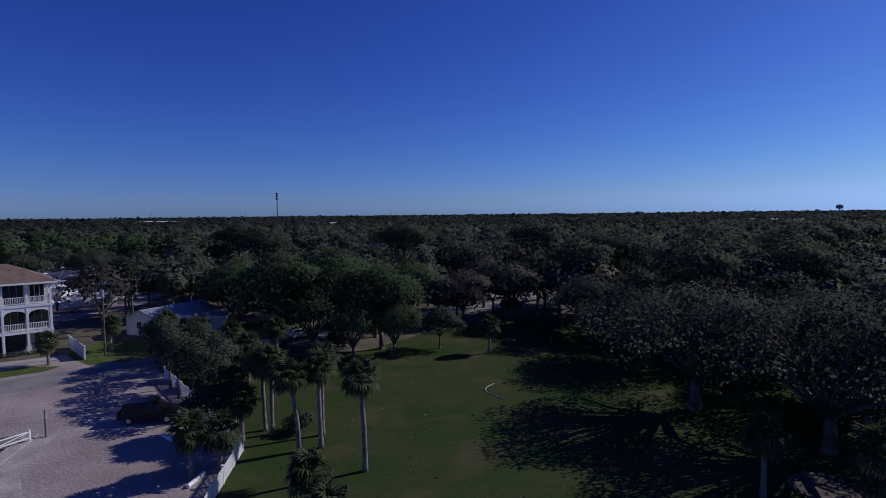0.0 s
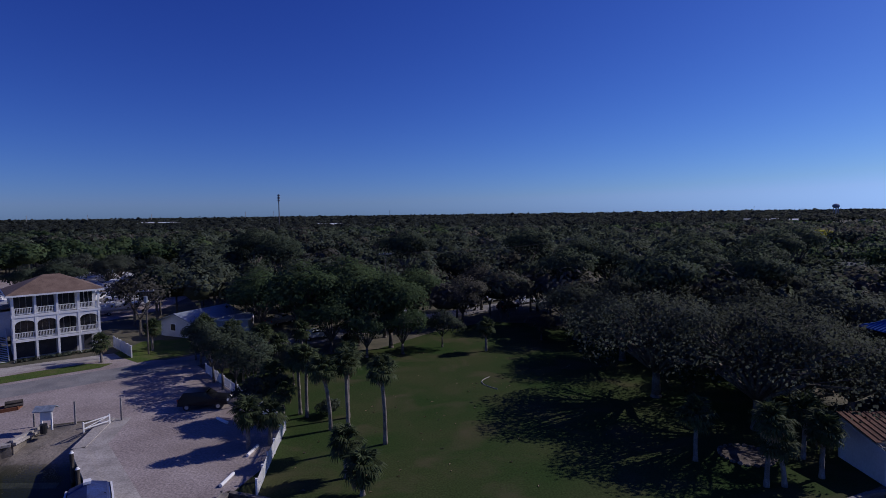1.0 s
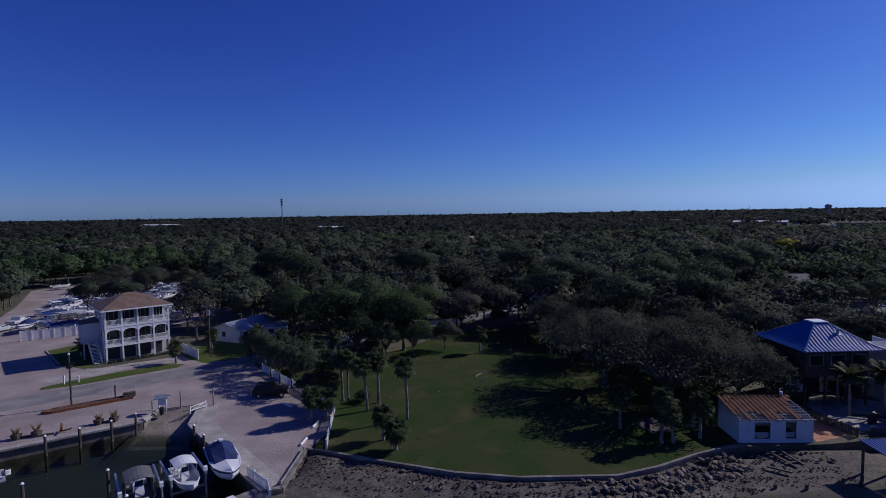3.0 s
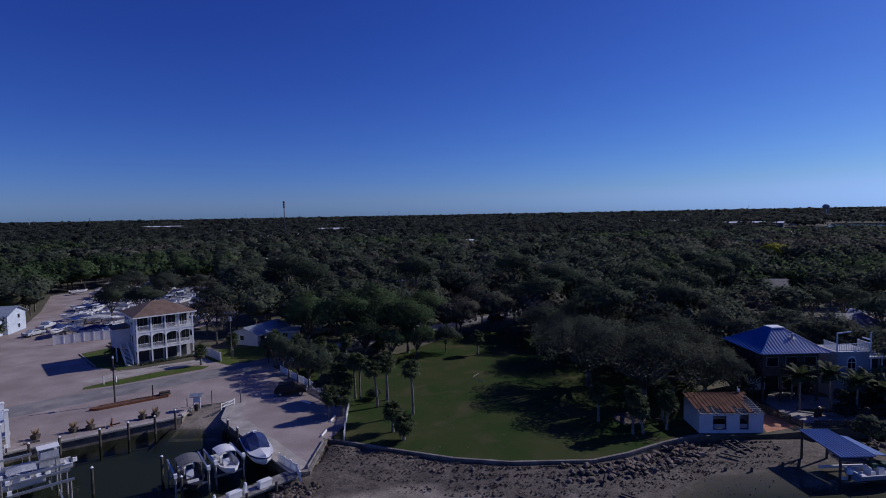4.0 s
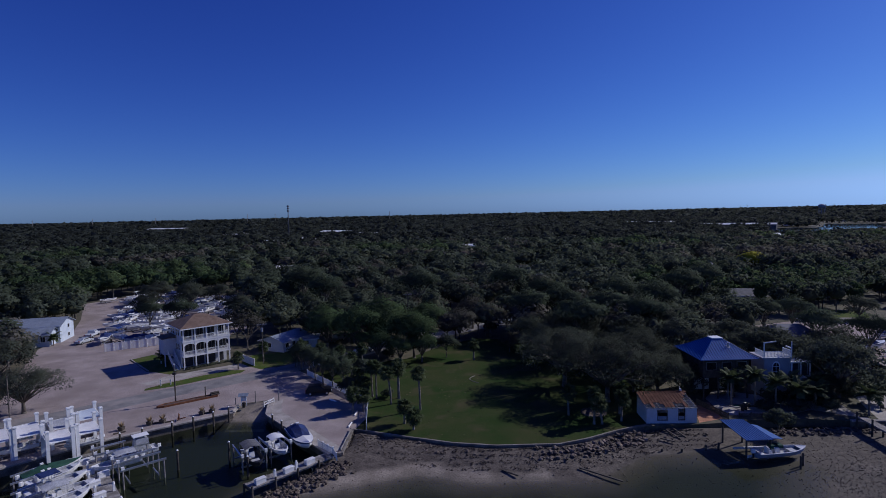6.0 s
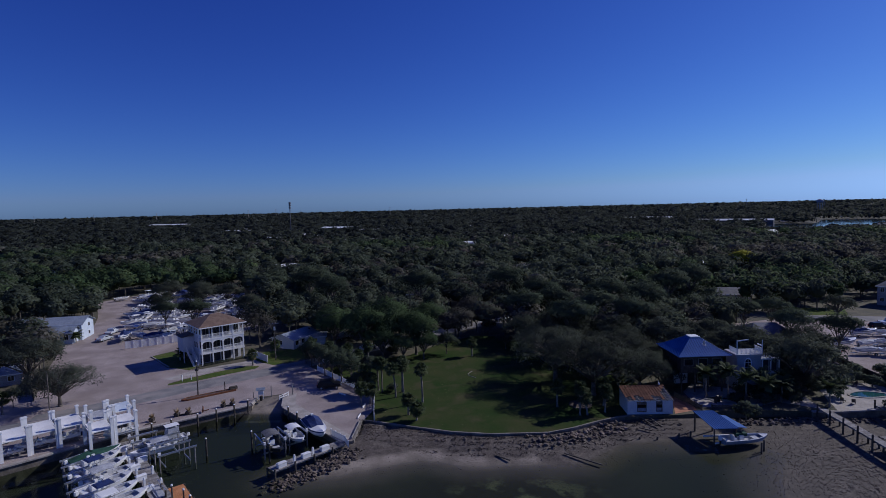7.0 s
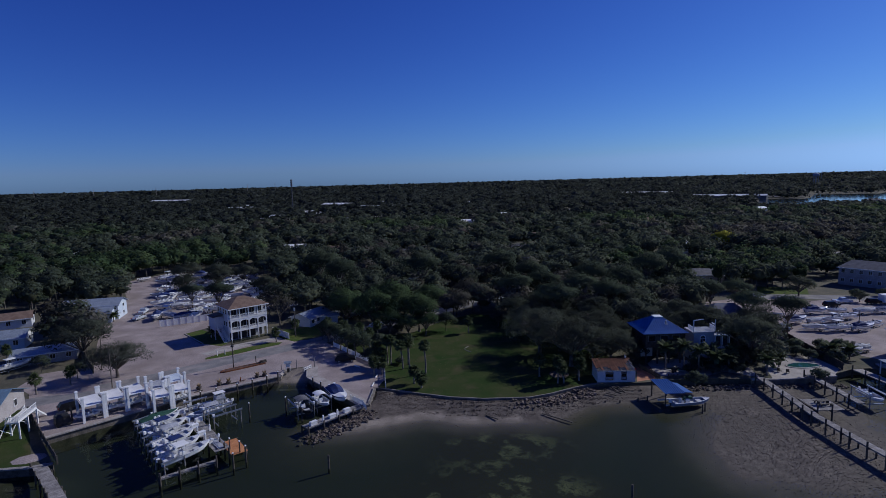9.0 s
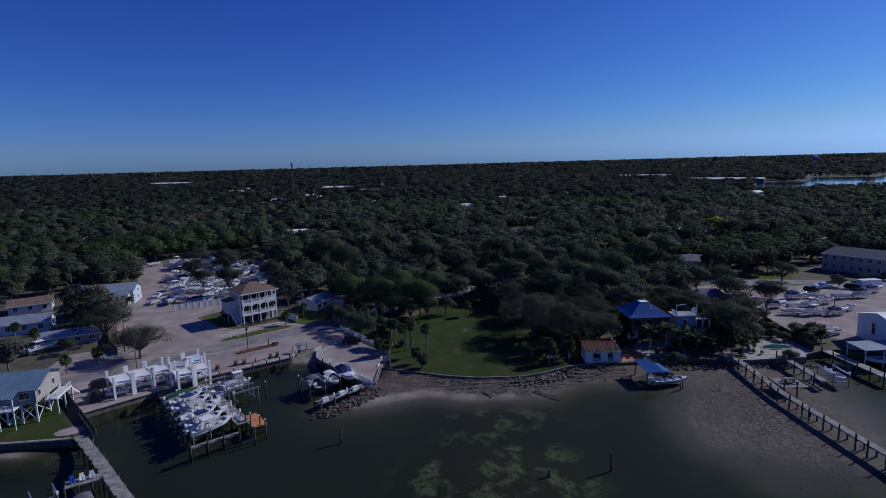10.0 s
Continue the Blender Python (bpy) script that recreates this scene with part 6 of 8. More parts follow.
# ---- sea walls, docks and piers ----
def wall_run(name, line, z0, z1, thick, cap, material, label, cap_mat="concrete"):
    """A wall along a line with a wider cap on it."""
    t = thing(name, Matrix.Identity(4), label, "sea wall", kind="structure")
    for (xa, ya), (xb, yb) in zip(line, line[1:]):
        d = math.hypot(xb - xa, yb - ya)
        a = math.degrees(math.atan2(yb - ya, xb - xa))
        body = part("wall_panel", Shape().box(0, 0, z0, d, thick, z1 - z0), M[material], t)
        body.matrix_basis = pose((xa + xb) / 2, (ya + yb) / 2, 0, 0, 0, a)
        n = max(1, round(d / 3.0))
        for k in range(n):
            c = part("cap_block", Shape().box(0, 0, z1, d / n - 0.02, cap, 0.2), M[cap_mat], t)
            c.matrix_basis = pose(xa + (xb - xa) * (k + 0.5) / n, ya + (yb - ya) * (k + 0.5) / n, 0, 0, 0, a)
    return t


wall_run("marina_wall", [(-67.2, 8.4), (-50.5, 25.1), (-36.3, 35.2), (-36.3, 39.0)], -3.2, -0.12, 0.3, 0.75, "wetconcrete", "stained concrete sea wall of the marina basin")
wall_run("parking_wall", [(-31.6, 40.6), (-30, 34.0), (-16.6, 18.7)], -3.2, -0.12, 0.3, 1.0, "wetconcrete", "concrete sea wall along the car park")
wall_run("lawn_wall", [(-16.6, 18.7), (-15.3, 18.9), (-15.2, 26.9), (-13, 26.2), (-8, 24.2), (-0.4, 21.4), (5.4, 20.3), (14, 20.4), (18.2, 22), (22.7, 24.4), (26.4, 26.0), (28.2, 26.3)], -1.6, -0.1, 0.26, 0.3, "wetconcrete", "low concrete sea wall along the lawn", "weathered")
wall_run("lot_wall", [(-110, -2.8), (-74, -2.2), (-62, -0.9), (-59.3, 0.1)], -3.2, -0.05, 0.35, 0.6, "darkwood", "dark timber bulkhead below the stilt house", "greywood")
wall_run("terrace_wall", [(57.6, 26.2), (62, 26.0), (74.5, 27.0)], -1.6, 0.0, 0.35, 0.6, "wetconcrete", "stone-faced terrace wall at the shore")


def plank_deck(x0, y0, x1, y1, width, z, material, step=0.17, thick=0.05):
    """Boards across a line, with gaps."""
    s = Shape()
    d = math.hypot(x1 - x0, y1 - y0)
    a = math.degrees(math.atan2(y1 - y0, x1 - x0))
    n = int(d / step)
    for k in range(n):
        u = (k + 0.5) / n
        s.box(x0 + (x1 - x0) * u, y0 + (y1 - y0) * u, z - thick, step - 0.02, width * random.uniform(0.98, 1.02), thick, a)
    nx, ny = -math.sin(radians(a)) * width * 0.42, math.cos(radians(a)) * width * 0.42
    for sg in (-1, 1):
        s.beam((x0 + sg * nx, y0 + sg * ny, z - thick - 0.1), (x1 + sg * nx, y1 + sg * ny, z - thick - 0.1), 0.1, 0.2)
    return s


def pile(s, x, y, z0, z1, r=0.14):
    return s.tube((x, y, z0), (x, y, z1), r, r * 0.92, 9)


def pier(name, line, width, z, material, label, gap=2.6, above=0.3, every=1, category="pier", boards=False):
    """A timber pier: decking, and piles on both sides."""
    t = thing(name, Matrix.Identity(4), label, category)
    for (xa, ya), (xb, yb) in zip(line, line[1:]):
        if boards:
            d, a = math.hypot(xb - xa, yb - ya), math.degrees(math.atan2(yb - ya, xb - xa))
            across = pose((xa + xb) / 2, (ya + yb) / 2, 0, 0, 0, a)
            deck = part("deck", Shape().box(0, -width * 0.42, z - 0.25, d, 0.1, 0.2).box(0, width * 0.42, z - 0.25, d, 0.1, 0.2), M[material], t)
            deck.matrix_basis = across
            n = int(d / 0.17)
            board = Shape().box(0, 0, z - 0.05, d / n - 0.02, width, 0.05).mesh("plank", M[material])
            for k in range(n):
                part("plank", board, None, deck).matrix_basis = pose(d * ((k + 0.5) / n - 0.5), 0.012 * (k % 3 - 1), 0)
        else:
            part("deck", plank_deck(xa, ya, xb, yb, width, z, material), M[material], t)
        d = math.hypot(xb - xa, yb - ya)
        nx, ny = -(yb - ya) / d * (width / 2 + 0.1), (xb - xa) / d * (width / 2 + 0.1)
        for k in range(int(d / gap) + 1):
            x, y = xa + (xb - xa) * k * gap / d, ya + (yb - ya) * k * gap / d
            for sg in (-1, 1):
                top = z + (above if (k % every == 0 and sg == -1) else 0.02)
                part("post", pile(Shape(), x + sg * nx, y + sg * ny, -3.4, top), M["darkwood"], t, smooth=False)
            part("crossbeam", Shape().beam((x + nx, y + ny, z - 0.3), (x - nx, y - ny, z - 0.3), 0.12, 0.22), M["darkwood"], t)
    return t


pier("grey_dock", [(-24.8, 10.4), (-16.8, 18.6)], 1.9, 0.0, "greywood", "grey timber dock with white boxes along the basin", 3.0, 0.4)
pier("boat_pier", [(-50.6, 20.6), (-44.8, 13.9), (-35.6, 3.4)], 2.3, -0.1, "greywood", "grey timber pier between boat lifts in the marina", 2.8, 0.5)
pier("orange_dock", [(-36.0, 6.6), (-32.6, 2.4)], 2.4, -0.15, "orangewood", "new orange-brown timber dock end", 2.2, 0.9, category="dock", boards=True)
pier("outer_catwalk", [(-41.4, -4.2), (-35.4, 0.4)], 0.7, -0.2, "greywood", "narrow grey catwalk along the outer lift", 2.5, 0.9)
pier("plank_pier", [(-61.2, -0.2), (-53.1, -8.1), (-43.6, -17.7), (-38.6, -22.7)], 1.7, 0.1, "greywood", "weathered plank pier leading out from the bulkhead", 3.2, 0.6)
pier("long_pier", [(58.9, 25.8), (58.6, 16.8), (58.1, 8.5), (58.7, 1.0), (59.9, -10), (62, -30)], 1.3, 0.75, "greywood", "long narrow timber pier over the tidal flat", 3.0, 0.8)
pier("pier_platform", [(59.6, 12.7), (64.2, 12.7)], 4.6, 0.72, "greywood", "wider timber platform beside the long pier", 2.4, 1.0, category="platform", boards=True)
pier("second_pier", [(69.0, 27.0), (68.9, 13.0)], 1.3, 0.6, "greywood", "timber pier from the pool terrace", 3.0, 0.9)
pier("yard_dock", [(80.5, 29.5), (82.0, 14.5)], 2.0, 0.4, "concrete", "pale dock of the boat yard basin", 3.0, 0.9, category="dock")
pier("yard_dock", [(86, 31.5), (98, 27.5)], 2.4, 0.4, "concrete", "pale dock beside the boat-yard workshop", 3.0, 0.9, category="dock")

t = thing("platform_table", pose(62.0, 12.6, 0.72, 0, 0, 4), "dark timber table and benches on the platform", "table")
part("tabletop", Shape().box(0, 0, 0.7, 2.2, 0.8, 0.06), M["darkwood"], t)
for sy in (-0.8, 0.8):
    part("bench", Shape().box(0, sy, 0.4, 2.2, 0.3, 0.05).box(-0.8, sy, 0, 0.1, 0.28, 0.4).box(0.8, sy, 0, 0.1, 0.28, 0.4), M["darkwood"], t)
part("leg", Shape().box(-0.8, 0, 0, 0.12, 0.6, 0.7).box(0.8, 0, 0, 0.12, 0.6, 0.7), M["darkwood"], t)

# mooring piles and marker posts
for x, y, h in ((-46.3, 26.7, 0.9), (-43.0, 28.9, 0.9), (-40.6, 30.7, 1.0), (-38.2, 32.4, 1.1), (-36.4, 34.0, 1.3), (-48.6, 25.0, 0.9), (-28.4, 31.0, 1.0), (-26.2, 28.4, 1.0), (-24.2, 26.4, 1.1), (-30.6, 19.5, 1.6), (-26.6, 15.4, 1.4), (-36.6, 17.6, 1.4), (-32.6, -0.3, 1.2), (-31.4, 1.5, 1.4)):
    p = thing("mooring_pile", pose(x, y, 0), "dark round timber mooring pile standing in the basin", "piling", "mooring piles")
    part("shaft", pile(Shape(), 0, 0, -3.4, h, 0.15), M["darkwood"], p)
    part("cap", Shape().tube((0, 0, h), (0, 0, h + 0.14), 0.17, 0.05, 9), M["white"], p, "white cone cap")
for x, y, h in ((-18.5, -0.9, 0.9), (22.3, -10.1, 0.7)):
    piece("marker_pile", pile(Shape(), 0, 0, -3.4, h, 0.16), M["darkwood"], "lone dark timber pile standing in open water", "piling", pose(x, y, 0, 1.5, 0, 0))
for x, y in ((13, -12), ):
    piece("stump", pile(Shape(), 0, 0, -2.5, -0.5, 0.2), M["darkwood"], "broken dark stump in the shallows", "stump", pose(x, y, 0, 6, 0, 0))


def canopy_lift(x, y, rz, w, d, z, material, label, post_z=4.3, base=0.0, front=0.0):
    """A boat shelter: four tall square white posts with caps, and a stretched roof between them."""
    t = thing("lift_canopy", pose(x, y, base, 0, 0, rz), label, "boat shelter", "lift canopies")
    for sx in (-1, 1):
        for sy in (-1, 1):
            p = part("post", Shape().box(sx * w / 2, sy * d / 2, min(-base, 0) - (2.5 if front and sy < 0 else 0), 0.4, 0.4, post_z + (2.5 if front and sy < 0 else 0)), M["white"], t)
            part("post_cap", Shape().box(sx * w / 2, sy * d / 2, post_z, 0.54, 0.54, 0.12).box(sx * w / 2, sy * d / 2, post_z + 0.12, 0.34, 0.34, 0.08), M["white"], p)
    n = 6
    rows = [[(-w / 2 + 0.1 + (w - 0.2) * k / n, -d / 2 + 0.1 + (d - 0.2) * v, z + 0.35 * v - 0.10 * math.sin(math.pi * k / n) - 0.06 * math.sin(math.pi * v * 2)) for k in range(n + 1)] for v in (0, 0.33, 0.66, 1)]
    s = Shape().loft(rows, close=False, ends=False).loft([[(a, b, c - 0.04) for a, b, c in r] for r in rows], close=False, ends=False)
    part("roof", s, M[material], t)
    part("roof_frame", Shape().beam((-w / 2, -d / 2, z - 0.1), (w / 2, -d / 2, z - 0.1), 0.1).beam((-w / 2, d / 2, z + 0.25), (w / 2, d / 2, z + 0.25), 0.1).beam((-w / 2, -d / 2, z - 0.1), (-w / 2, d / 2, z + 0.25), 0.1).beam((w / 2, -d / 2, z - 0.1), (w / 2, d / 2, z + 0.25), 0.1), M["white"], t)
    return t


for x, y, w, d, z, mt, fr in ((-64.3, 16.7, 3.1, 4.6, 2.9, "vinyl", 0), (-61.9, 19.2, 3.1, 4.6, 2.9, "vinyl", 0), (-59.4, 21.6, 3.1, 4.6, 2.9, "vinyl", 0),
                              (-53.5, 19.4, 2.8, 3.6, 2.8, "vinyl", 1), (-51.3, 21.9, 2.8, 3.6, 2.9, "vinyl", 1), (-56.4, 24.0, 2.6, 3.4, 2.8, "greycloth", 0), (-54.2, 26.4, 2.9, 3.6, 3.2, "lightsiding", 0)):
    canopy_lift(x, y, 45, w, d, z, mt, "tall white posts carrying a stretched boat-shelter roof", front=fr)
boat("open", -61.9, 18.6, 0.55, 225, 0.75, "small white skiff stored under a shelter roof")
boat("white_bimini", -59.0, 20.9, 0.5, 225, 0.8)
boat("open", -51.6, 22.4, 0.4, 225, 0.7)
boat("covered", -54.4, 26.2, 0.35, 225, 0.7)
boat("open", -64.2, 16.0, 0.4, 225, 0.6)
for x, y in ((-61.9, 18.6), (-59.0, 20.9), (-51.6, 22.4), (-54.4, 26.2), (-64.2, 16.0)):
    piece("boat_cradle", Shape().box(-1, 0, 0, 0.2, 1.6, 0.42).box(1, 0, 0, 0.2, 1.6, 0.42).box(0, 0.5, 0.4, 3.4, 0.12, 0.12).box(0, -0.5, 0.4, 3.4, 0.12, 0.12), M["greywood"], "timber cradle under a stored boat", "cradle", pose(x, y, 0.0, 0, 0, 225))

# the row of boats on lifts along the pier
kinds = ["twin", "console", "open", "grey", "console", "open", "green"]
for k in range(7):
    u = k / 6
    x, y = -41.2 - 11.0 * u, 1.6 + 13.6 * u
    boat(kinds[k], x, y, -0.55 + 0.12 * (k % 3), 54 + (k % 3 - 1) * 3, 0.98 - 0.04 * (k % 2))
boat("tower", -43.2, 20.4, -0.5, 222, 0.8)
boat("open", -47.1, 19.5, -0.5, 218, 0.72)
boat("grey", -42.9, 17.2, -0.2, 222, 0.85)


def lift_frame(x, y, rz, L=5.4, W=3.2, top=1.6, label="aluminium boat lift on four piles"):
    """Four piles with two top beams and a cradle."""
    t = thing("boat_lift", pose(x, y, 0, 0, 0, rz), label, "boat lift", "boat lifts")
    for sx in (-1, 1):
        for sy in (-1, 1):
            part("post", pile(Shape(), sx * L / 2, sy * W / 2, -3.4, top, 0.1), M["greywood"], t)
    for sy in (-1, 1):
        b = part("top_beam", Shape().beam((-L / 2 - 0.3, sy * W / 2, top), (L / 2 + 0.3, sy * W / 2, top), 0.16, 0.24), M["aluminium"], t)
        part("motor_box", Shape().box(L / 2, sy * W / 2, top + 0.1, 0.35, 0.3, 0.35), M["white"], b)
    for sx in (-0.7, 0.7):
        part("cradle_beam", Shape().beam((sx * L / 2, -W / 2, -0.6), (sx * L / 2, W / 2, -0.6), 0.14, 0.2), M["aluminium"], t)
        for sy in (-1, 1):
            part("cable", Shape().tube((sx * L / 2, sy * W / 2, -0.6), (sx * L / 2, sy * W / 2, top), 0.015, 0.015, 4), M["aluminium"], t)
    return t


for k in range(7):
    u = k / 6
    lift_frame(-42.2 - 10.6 * u, 0.4 + 13.2 * u, 54, 3.0, 2.5, 0.55 + 0.1 * (k % 2))
lift_frame(-42.6, 17.3, 222, 4.6, 2.7, 1.5)
lift_frame(-39.9, 15.0, 222, 4.6, 2.6, 1.2)
lift_frame(-46.9, 19.9, 220, 3.6, 2.6, 0.9)

for x, y, rz in ((-46.2, 14.3, 50), (-43.6, 11.4, 50), (-41.2, 8.6, 50), (-44.0, 13.9, 50), (-38.6, 5.6, 50), (-48.8, 17.4, 50), (-23.6, 11.2, 46), (-21.0, 13.9, 46), (-18.9, 16.1, 46)):
    b = thing("dock_box", pose(x, y, 0.0 if x > -30 else -0.1, 0, 0, rz), "white fibreglass dock box on the decking", "dock box", "dock boxes")
    part("body", Shape().box(0, 0, 0, 1.25, 0.6, 0.5), M["gelcoat"], b)
    part("lid", Shape().box(0, 0, 0.51, 1.32, 0.66, 0.1).box(0, 0, 0.61, 1.1, 0.5, 0.05), M["gelcoat"], b)
for x, y in ((-45.0, 12.6), (-42.2, 9.4), (-39.8, 6.9), (-47.3, 15.8), (-37.6, 6.8), (-40.5, 10.2), (-22.2, 12.4), (-20.2, 14.6)):
    b = thing("power_pedestal", pose(x, y, 0.0 if x > -30 else -0.1, 0, 0, 45), "white dock power pedestal with a rounded head", "pedestal", "power pedestals")
    part("body", Shape().box(0, 0, 0, 0.26, 0.26, 0.85), M["white"], b)
    part("head", Shape().tube((0, 0, 0.85), (0, 0, 1.1), 0.16, 0.1, 10), M["white"], b)
for x, y in ((-34.6, 3.6), (-32.7, 2.6)):
    b = thing("dock_lamp", pose(x, y, -0.15), "dark post with a white globe on the dock", "lamp", "dock lamps")
    part("post", Shape().tube((0, 0, 0), (0, 0, 1.7), 0.1, 0.09, 9), M["darkwood"], b)
    part("globe", Shape().tube((0, 0, 1.7), (0, 0, 1.9), 0.14, 0.1, 10), M["white"], b)
part_of = thing("gangway", pose(-37.3, 5.3, -0.1, 0, 0, -48), "grey gangway stacked on the pier end", "gangway")
part("deck", Shape().box(0, 0, 0.05, 3.8, 1.0, 0.1), M["greycloth"], part_of)
for sy in (-0.5, 0.5):
    part("side_rail", Shape().beam((-1.9, sy, 0.75), (1.9, sy, 0.75), 0.06).beam((-1.9, sy, 0.1), (-1.9, sy, 0.75), 0.05).beam((0, sy, 0.1), (0, sy, 0.75), 0.05).beam((1.9, sy, 0.1), (1.9, sy, 0.75), 0.05), M["aluminium"], part_of)

# three boats by the car park, one under the blue lift roof, others to the side
boat("navy", -22.5, 23.9, -0.2, -58, 0.98, "white cabin cruiser with a navy canvas cover beside the sea wall")
boat("white_bimini", -25.0, 21.4, -0.3, -52, 0.84)
boat("dark", -27.6, 18.8, -0.25, -55, 0.92)
lift_frame(-25.0, 21.4, -52, 4.4, 2.8, 0.9)
lift_frame(-27.6, 18.8, -55, 4.8, 3.0, 0.9)
boat("offshore", 41.2, 17.3, -0.85, 7, 1.0, "white-decked offshore boat on the lift, its hull darkened for shade")
boat("open", 73.0, 16.8, -0.1, -92, 0.85)
boat("grey", 90, 24, -0.7, 170, 1.0)
lift_frame(73.0, 16.8, -92, 4.6, 2.9, 1.2)


def blue_lift():
    t = thing("roofed_boat_lift", pose(-0.6, 0, -0.1), "boat lift under a tilted blue metal roof", "boat lift")
    c = [(37.9, 17.0, 1.6), (41.5, 17.2, 1.55), (40.4, 22.6, 2.15), (37.3, 22.5, 2.2)]
    s, seams = Shape().slab(c, 0.08), []
    for k in range(11):
        u = k / 10
        a, b = Vector(c[0]).lerp(Vector(c[1]), u), Vector(c[3]).lerp(Vector(c[2]), u)
        seams.append((a + Vector((0, 0, 0.03)), b + Vector((0, 0, 0.03))))
    roof = part("roof", s, M["bluemetal"], t)
    for a, b in seams:
        part("roof_seam", Shape().beam(a, b, 0.05, 0.07), M["bluemetal"], roof)
    part("side_roof", Shape().slab([(41.6, 17.7, 1.5), (43.2, 18.0, 1.25), (41.9, 21.6, 1.7), (40.7, 21.5, 1.95)], 0.06), M["bluemetal"], t)
    for x, y in ((38.1, 17.3), (41.3, 17.5), (37.5, 22.2), (40.2, 22.2), (44.2, 15.4), (43.4, 14.6)):
        part("post", pile(Shape(), x, y, -3.4, (1.5 if y < 20 else 2.0) if x < 42 else 0.5, 0.13), M["darkwood"], t)
    part("beam", Shape().beam((38.1, 17.3, -0.7), (42.8, 17.6, -0.7), 0.18, 0.25).beam((37.7, 19.8, -0.7), (42.4, 20.0, -0.7), 0.18, 0.25), M["white"], t)
    part("crate", Shape().box(42.0, 17.6, 0.35, 1.6, 0.9, 0.4), M["greencloth"], t, "green canvas bundle")


blue_lift()

# boats laid up in the yards
rr = random.Random(9)
LANE = [(-95, 78), (-101, 100), (-112, 122), (-124, 146), (-130, 165)]
YARD = [(-88, 85), (-74, 86), (-62, 92), (-66, 120), (-84, 158), (-128, 168), (-134, 156), (-112, 118), (-96, 92)]
spots = []
yy = 88.0
while yy < 166:
    xx = -136.0
    while xx < -62:
        x, y = xx + rr.uniform(-0.8, 0.8), yy + rr.uniform(-0.8, 0.8)
        if inside(x, y, YARD) and span_dist(x, y, LANE) > 4.2 and rr.random() < 0.9 and math.hypot(x + 71.8, y - 91) > 3:
            spots.append((x, y))
        xx += 4.2
    yy += 6.9
for n_spot, (x, y) in enumerate(spots):
    hd = rr.choice((35, 215, 10, 75, 250, 150)) + rr.uniform(-40, 40)
    kind = rr.choice(("covered", "open", "open", "console", "twin", "twin", "covered_white", "open", "white_bimini", "navy"))
    boat(kind, x, y, 0.62, hd, rr.uniform(0.82, 1.08))
    trailer(x, y, hd)
for x, y in ((91, 58), (96, 57), (101, 56.5), (89.5, 64.5), (95, 64), (100.5, 65), (106, 67.5), (101, 74), (108, 74), (114, 72.5), (128, 79), (120, 73), (88, 70), (107, 60), (86.5, 39.5), (89.5, 41)):
    hd = rr.choice((5, 185)) + rr.uniform(-12, 12)
    boat(rr.choice(("open", "twin", "covered", "grey", "console", "covered_white", "navy")), x, y, 0.62, hd, rr.uniform(0.72, 0.95))
    trailer(x, y, hd)
boat("twin", -99, 42.5, 0.62, 60, 0.9, "white motor boat on a trailer by the low house")
trailer(-99, 42.5, 60)


# ---- fences, poles, planting, vehicles ----
def picket_panel(w, h):
    s = Shape().box(0, 0, 0.18, w, 0.05, 0.09).box(0, 0, h - 0.2, w, 0.05, 0.09)
    n = int(w / 0.15)
    for i in range(n):
        s.box(-w / 2 + w * (i + 0.5) / n, -0.03, 0.05, 0.11, 0.025, h - 0.05)
    return s


def fence(name, line, h, label, material="vinyl", gap=2.2, solid=False, post=0.13):
    """A fence of posts and panels along a line."""
    t = thing(name, Matrix.Identity(4), label, "fence")
    for (xa, ya), (xb, yb) in zip(line, line[1:]):
        d = math.hypot(xb - xa, yb - ya)
        a = math.degrees(math.atan2(yb - ya, xb - xa))
        n = max(1, round(d / gap))
        mesh = (Shape().box(0, 0, 0.05, d / n - post, 0.05, h - 0.08).box(0, 0, h - 0.1, d / n - post, 0.08, 0.08) if solid else picket_panel(d / n - post, h - 0.06)).mesh("panel", M[material])
        peg = Shape().box(0, 0, 0, post, post, h).box(0, 0, h, post * 1.35, post * 1.35, 0.05).mesh("post", M[material])
        for k in range(n):
            u = (k + 0.5) / n
            p = part("panel", mesh, None, t)
            p.matrix_basis = pose(xa + (xb - xa) * u, ya + (yb - ya) * u, 0, 0, 0, a)
            q = part("post", peg, None, t)
            q.matrix_basis = pose(xa + (xb - xa) * k / n, ya + (yb - ya) * k / n, 0, 0, 0, a)
        q = part("post", peg, None, t)
        q.matrix_basis = pose(xb, yb, 0, 0, 0, a)
    return t


fence("picket_fence", [(-13.1, 26.4), (-13.7, 30.5), (-14.5, 37.4), (-19.3, 43.2), (-29.0, 55.0)], 1.15, "white vinyl picket fence between lawn and car park")
fence("yard_fence", [(-83.8, 78.0), (-74.6, 83.6), (-66.5, 88.4)], 2.0, "tall solid white vinyl fence of the boat yard", solid=True, gap=1.9, post=0.18)
fence("house_fence", [(-48.2, 68.6), (-42.2, 62.6)], 1.6, "white board fence beside the balcony house", solid=True, gap=1.8)
fence("garden_fence", [(-29.5, 61.8), (-21.5, 64.4)], 1.1, "white picket fence beyond the car park")
fence("dock_rail", [(-19.0, 21.2), (-16.4, 18.6), (-15.6, 16.8)], 1.0, "white railing at the corner of the car park", gap=1.4)
fence("edge_rail", [(-15.6, 19.6), (-15.4, 26.4)], 0.35, "low weathered timber rail along the wall", "greywood", gap=3.4, solid=True)
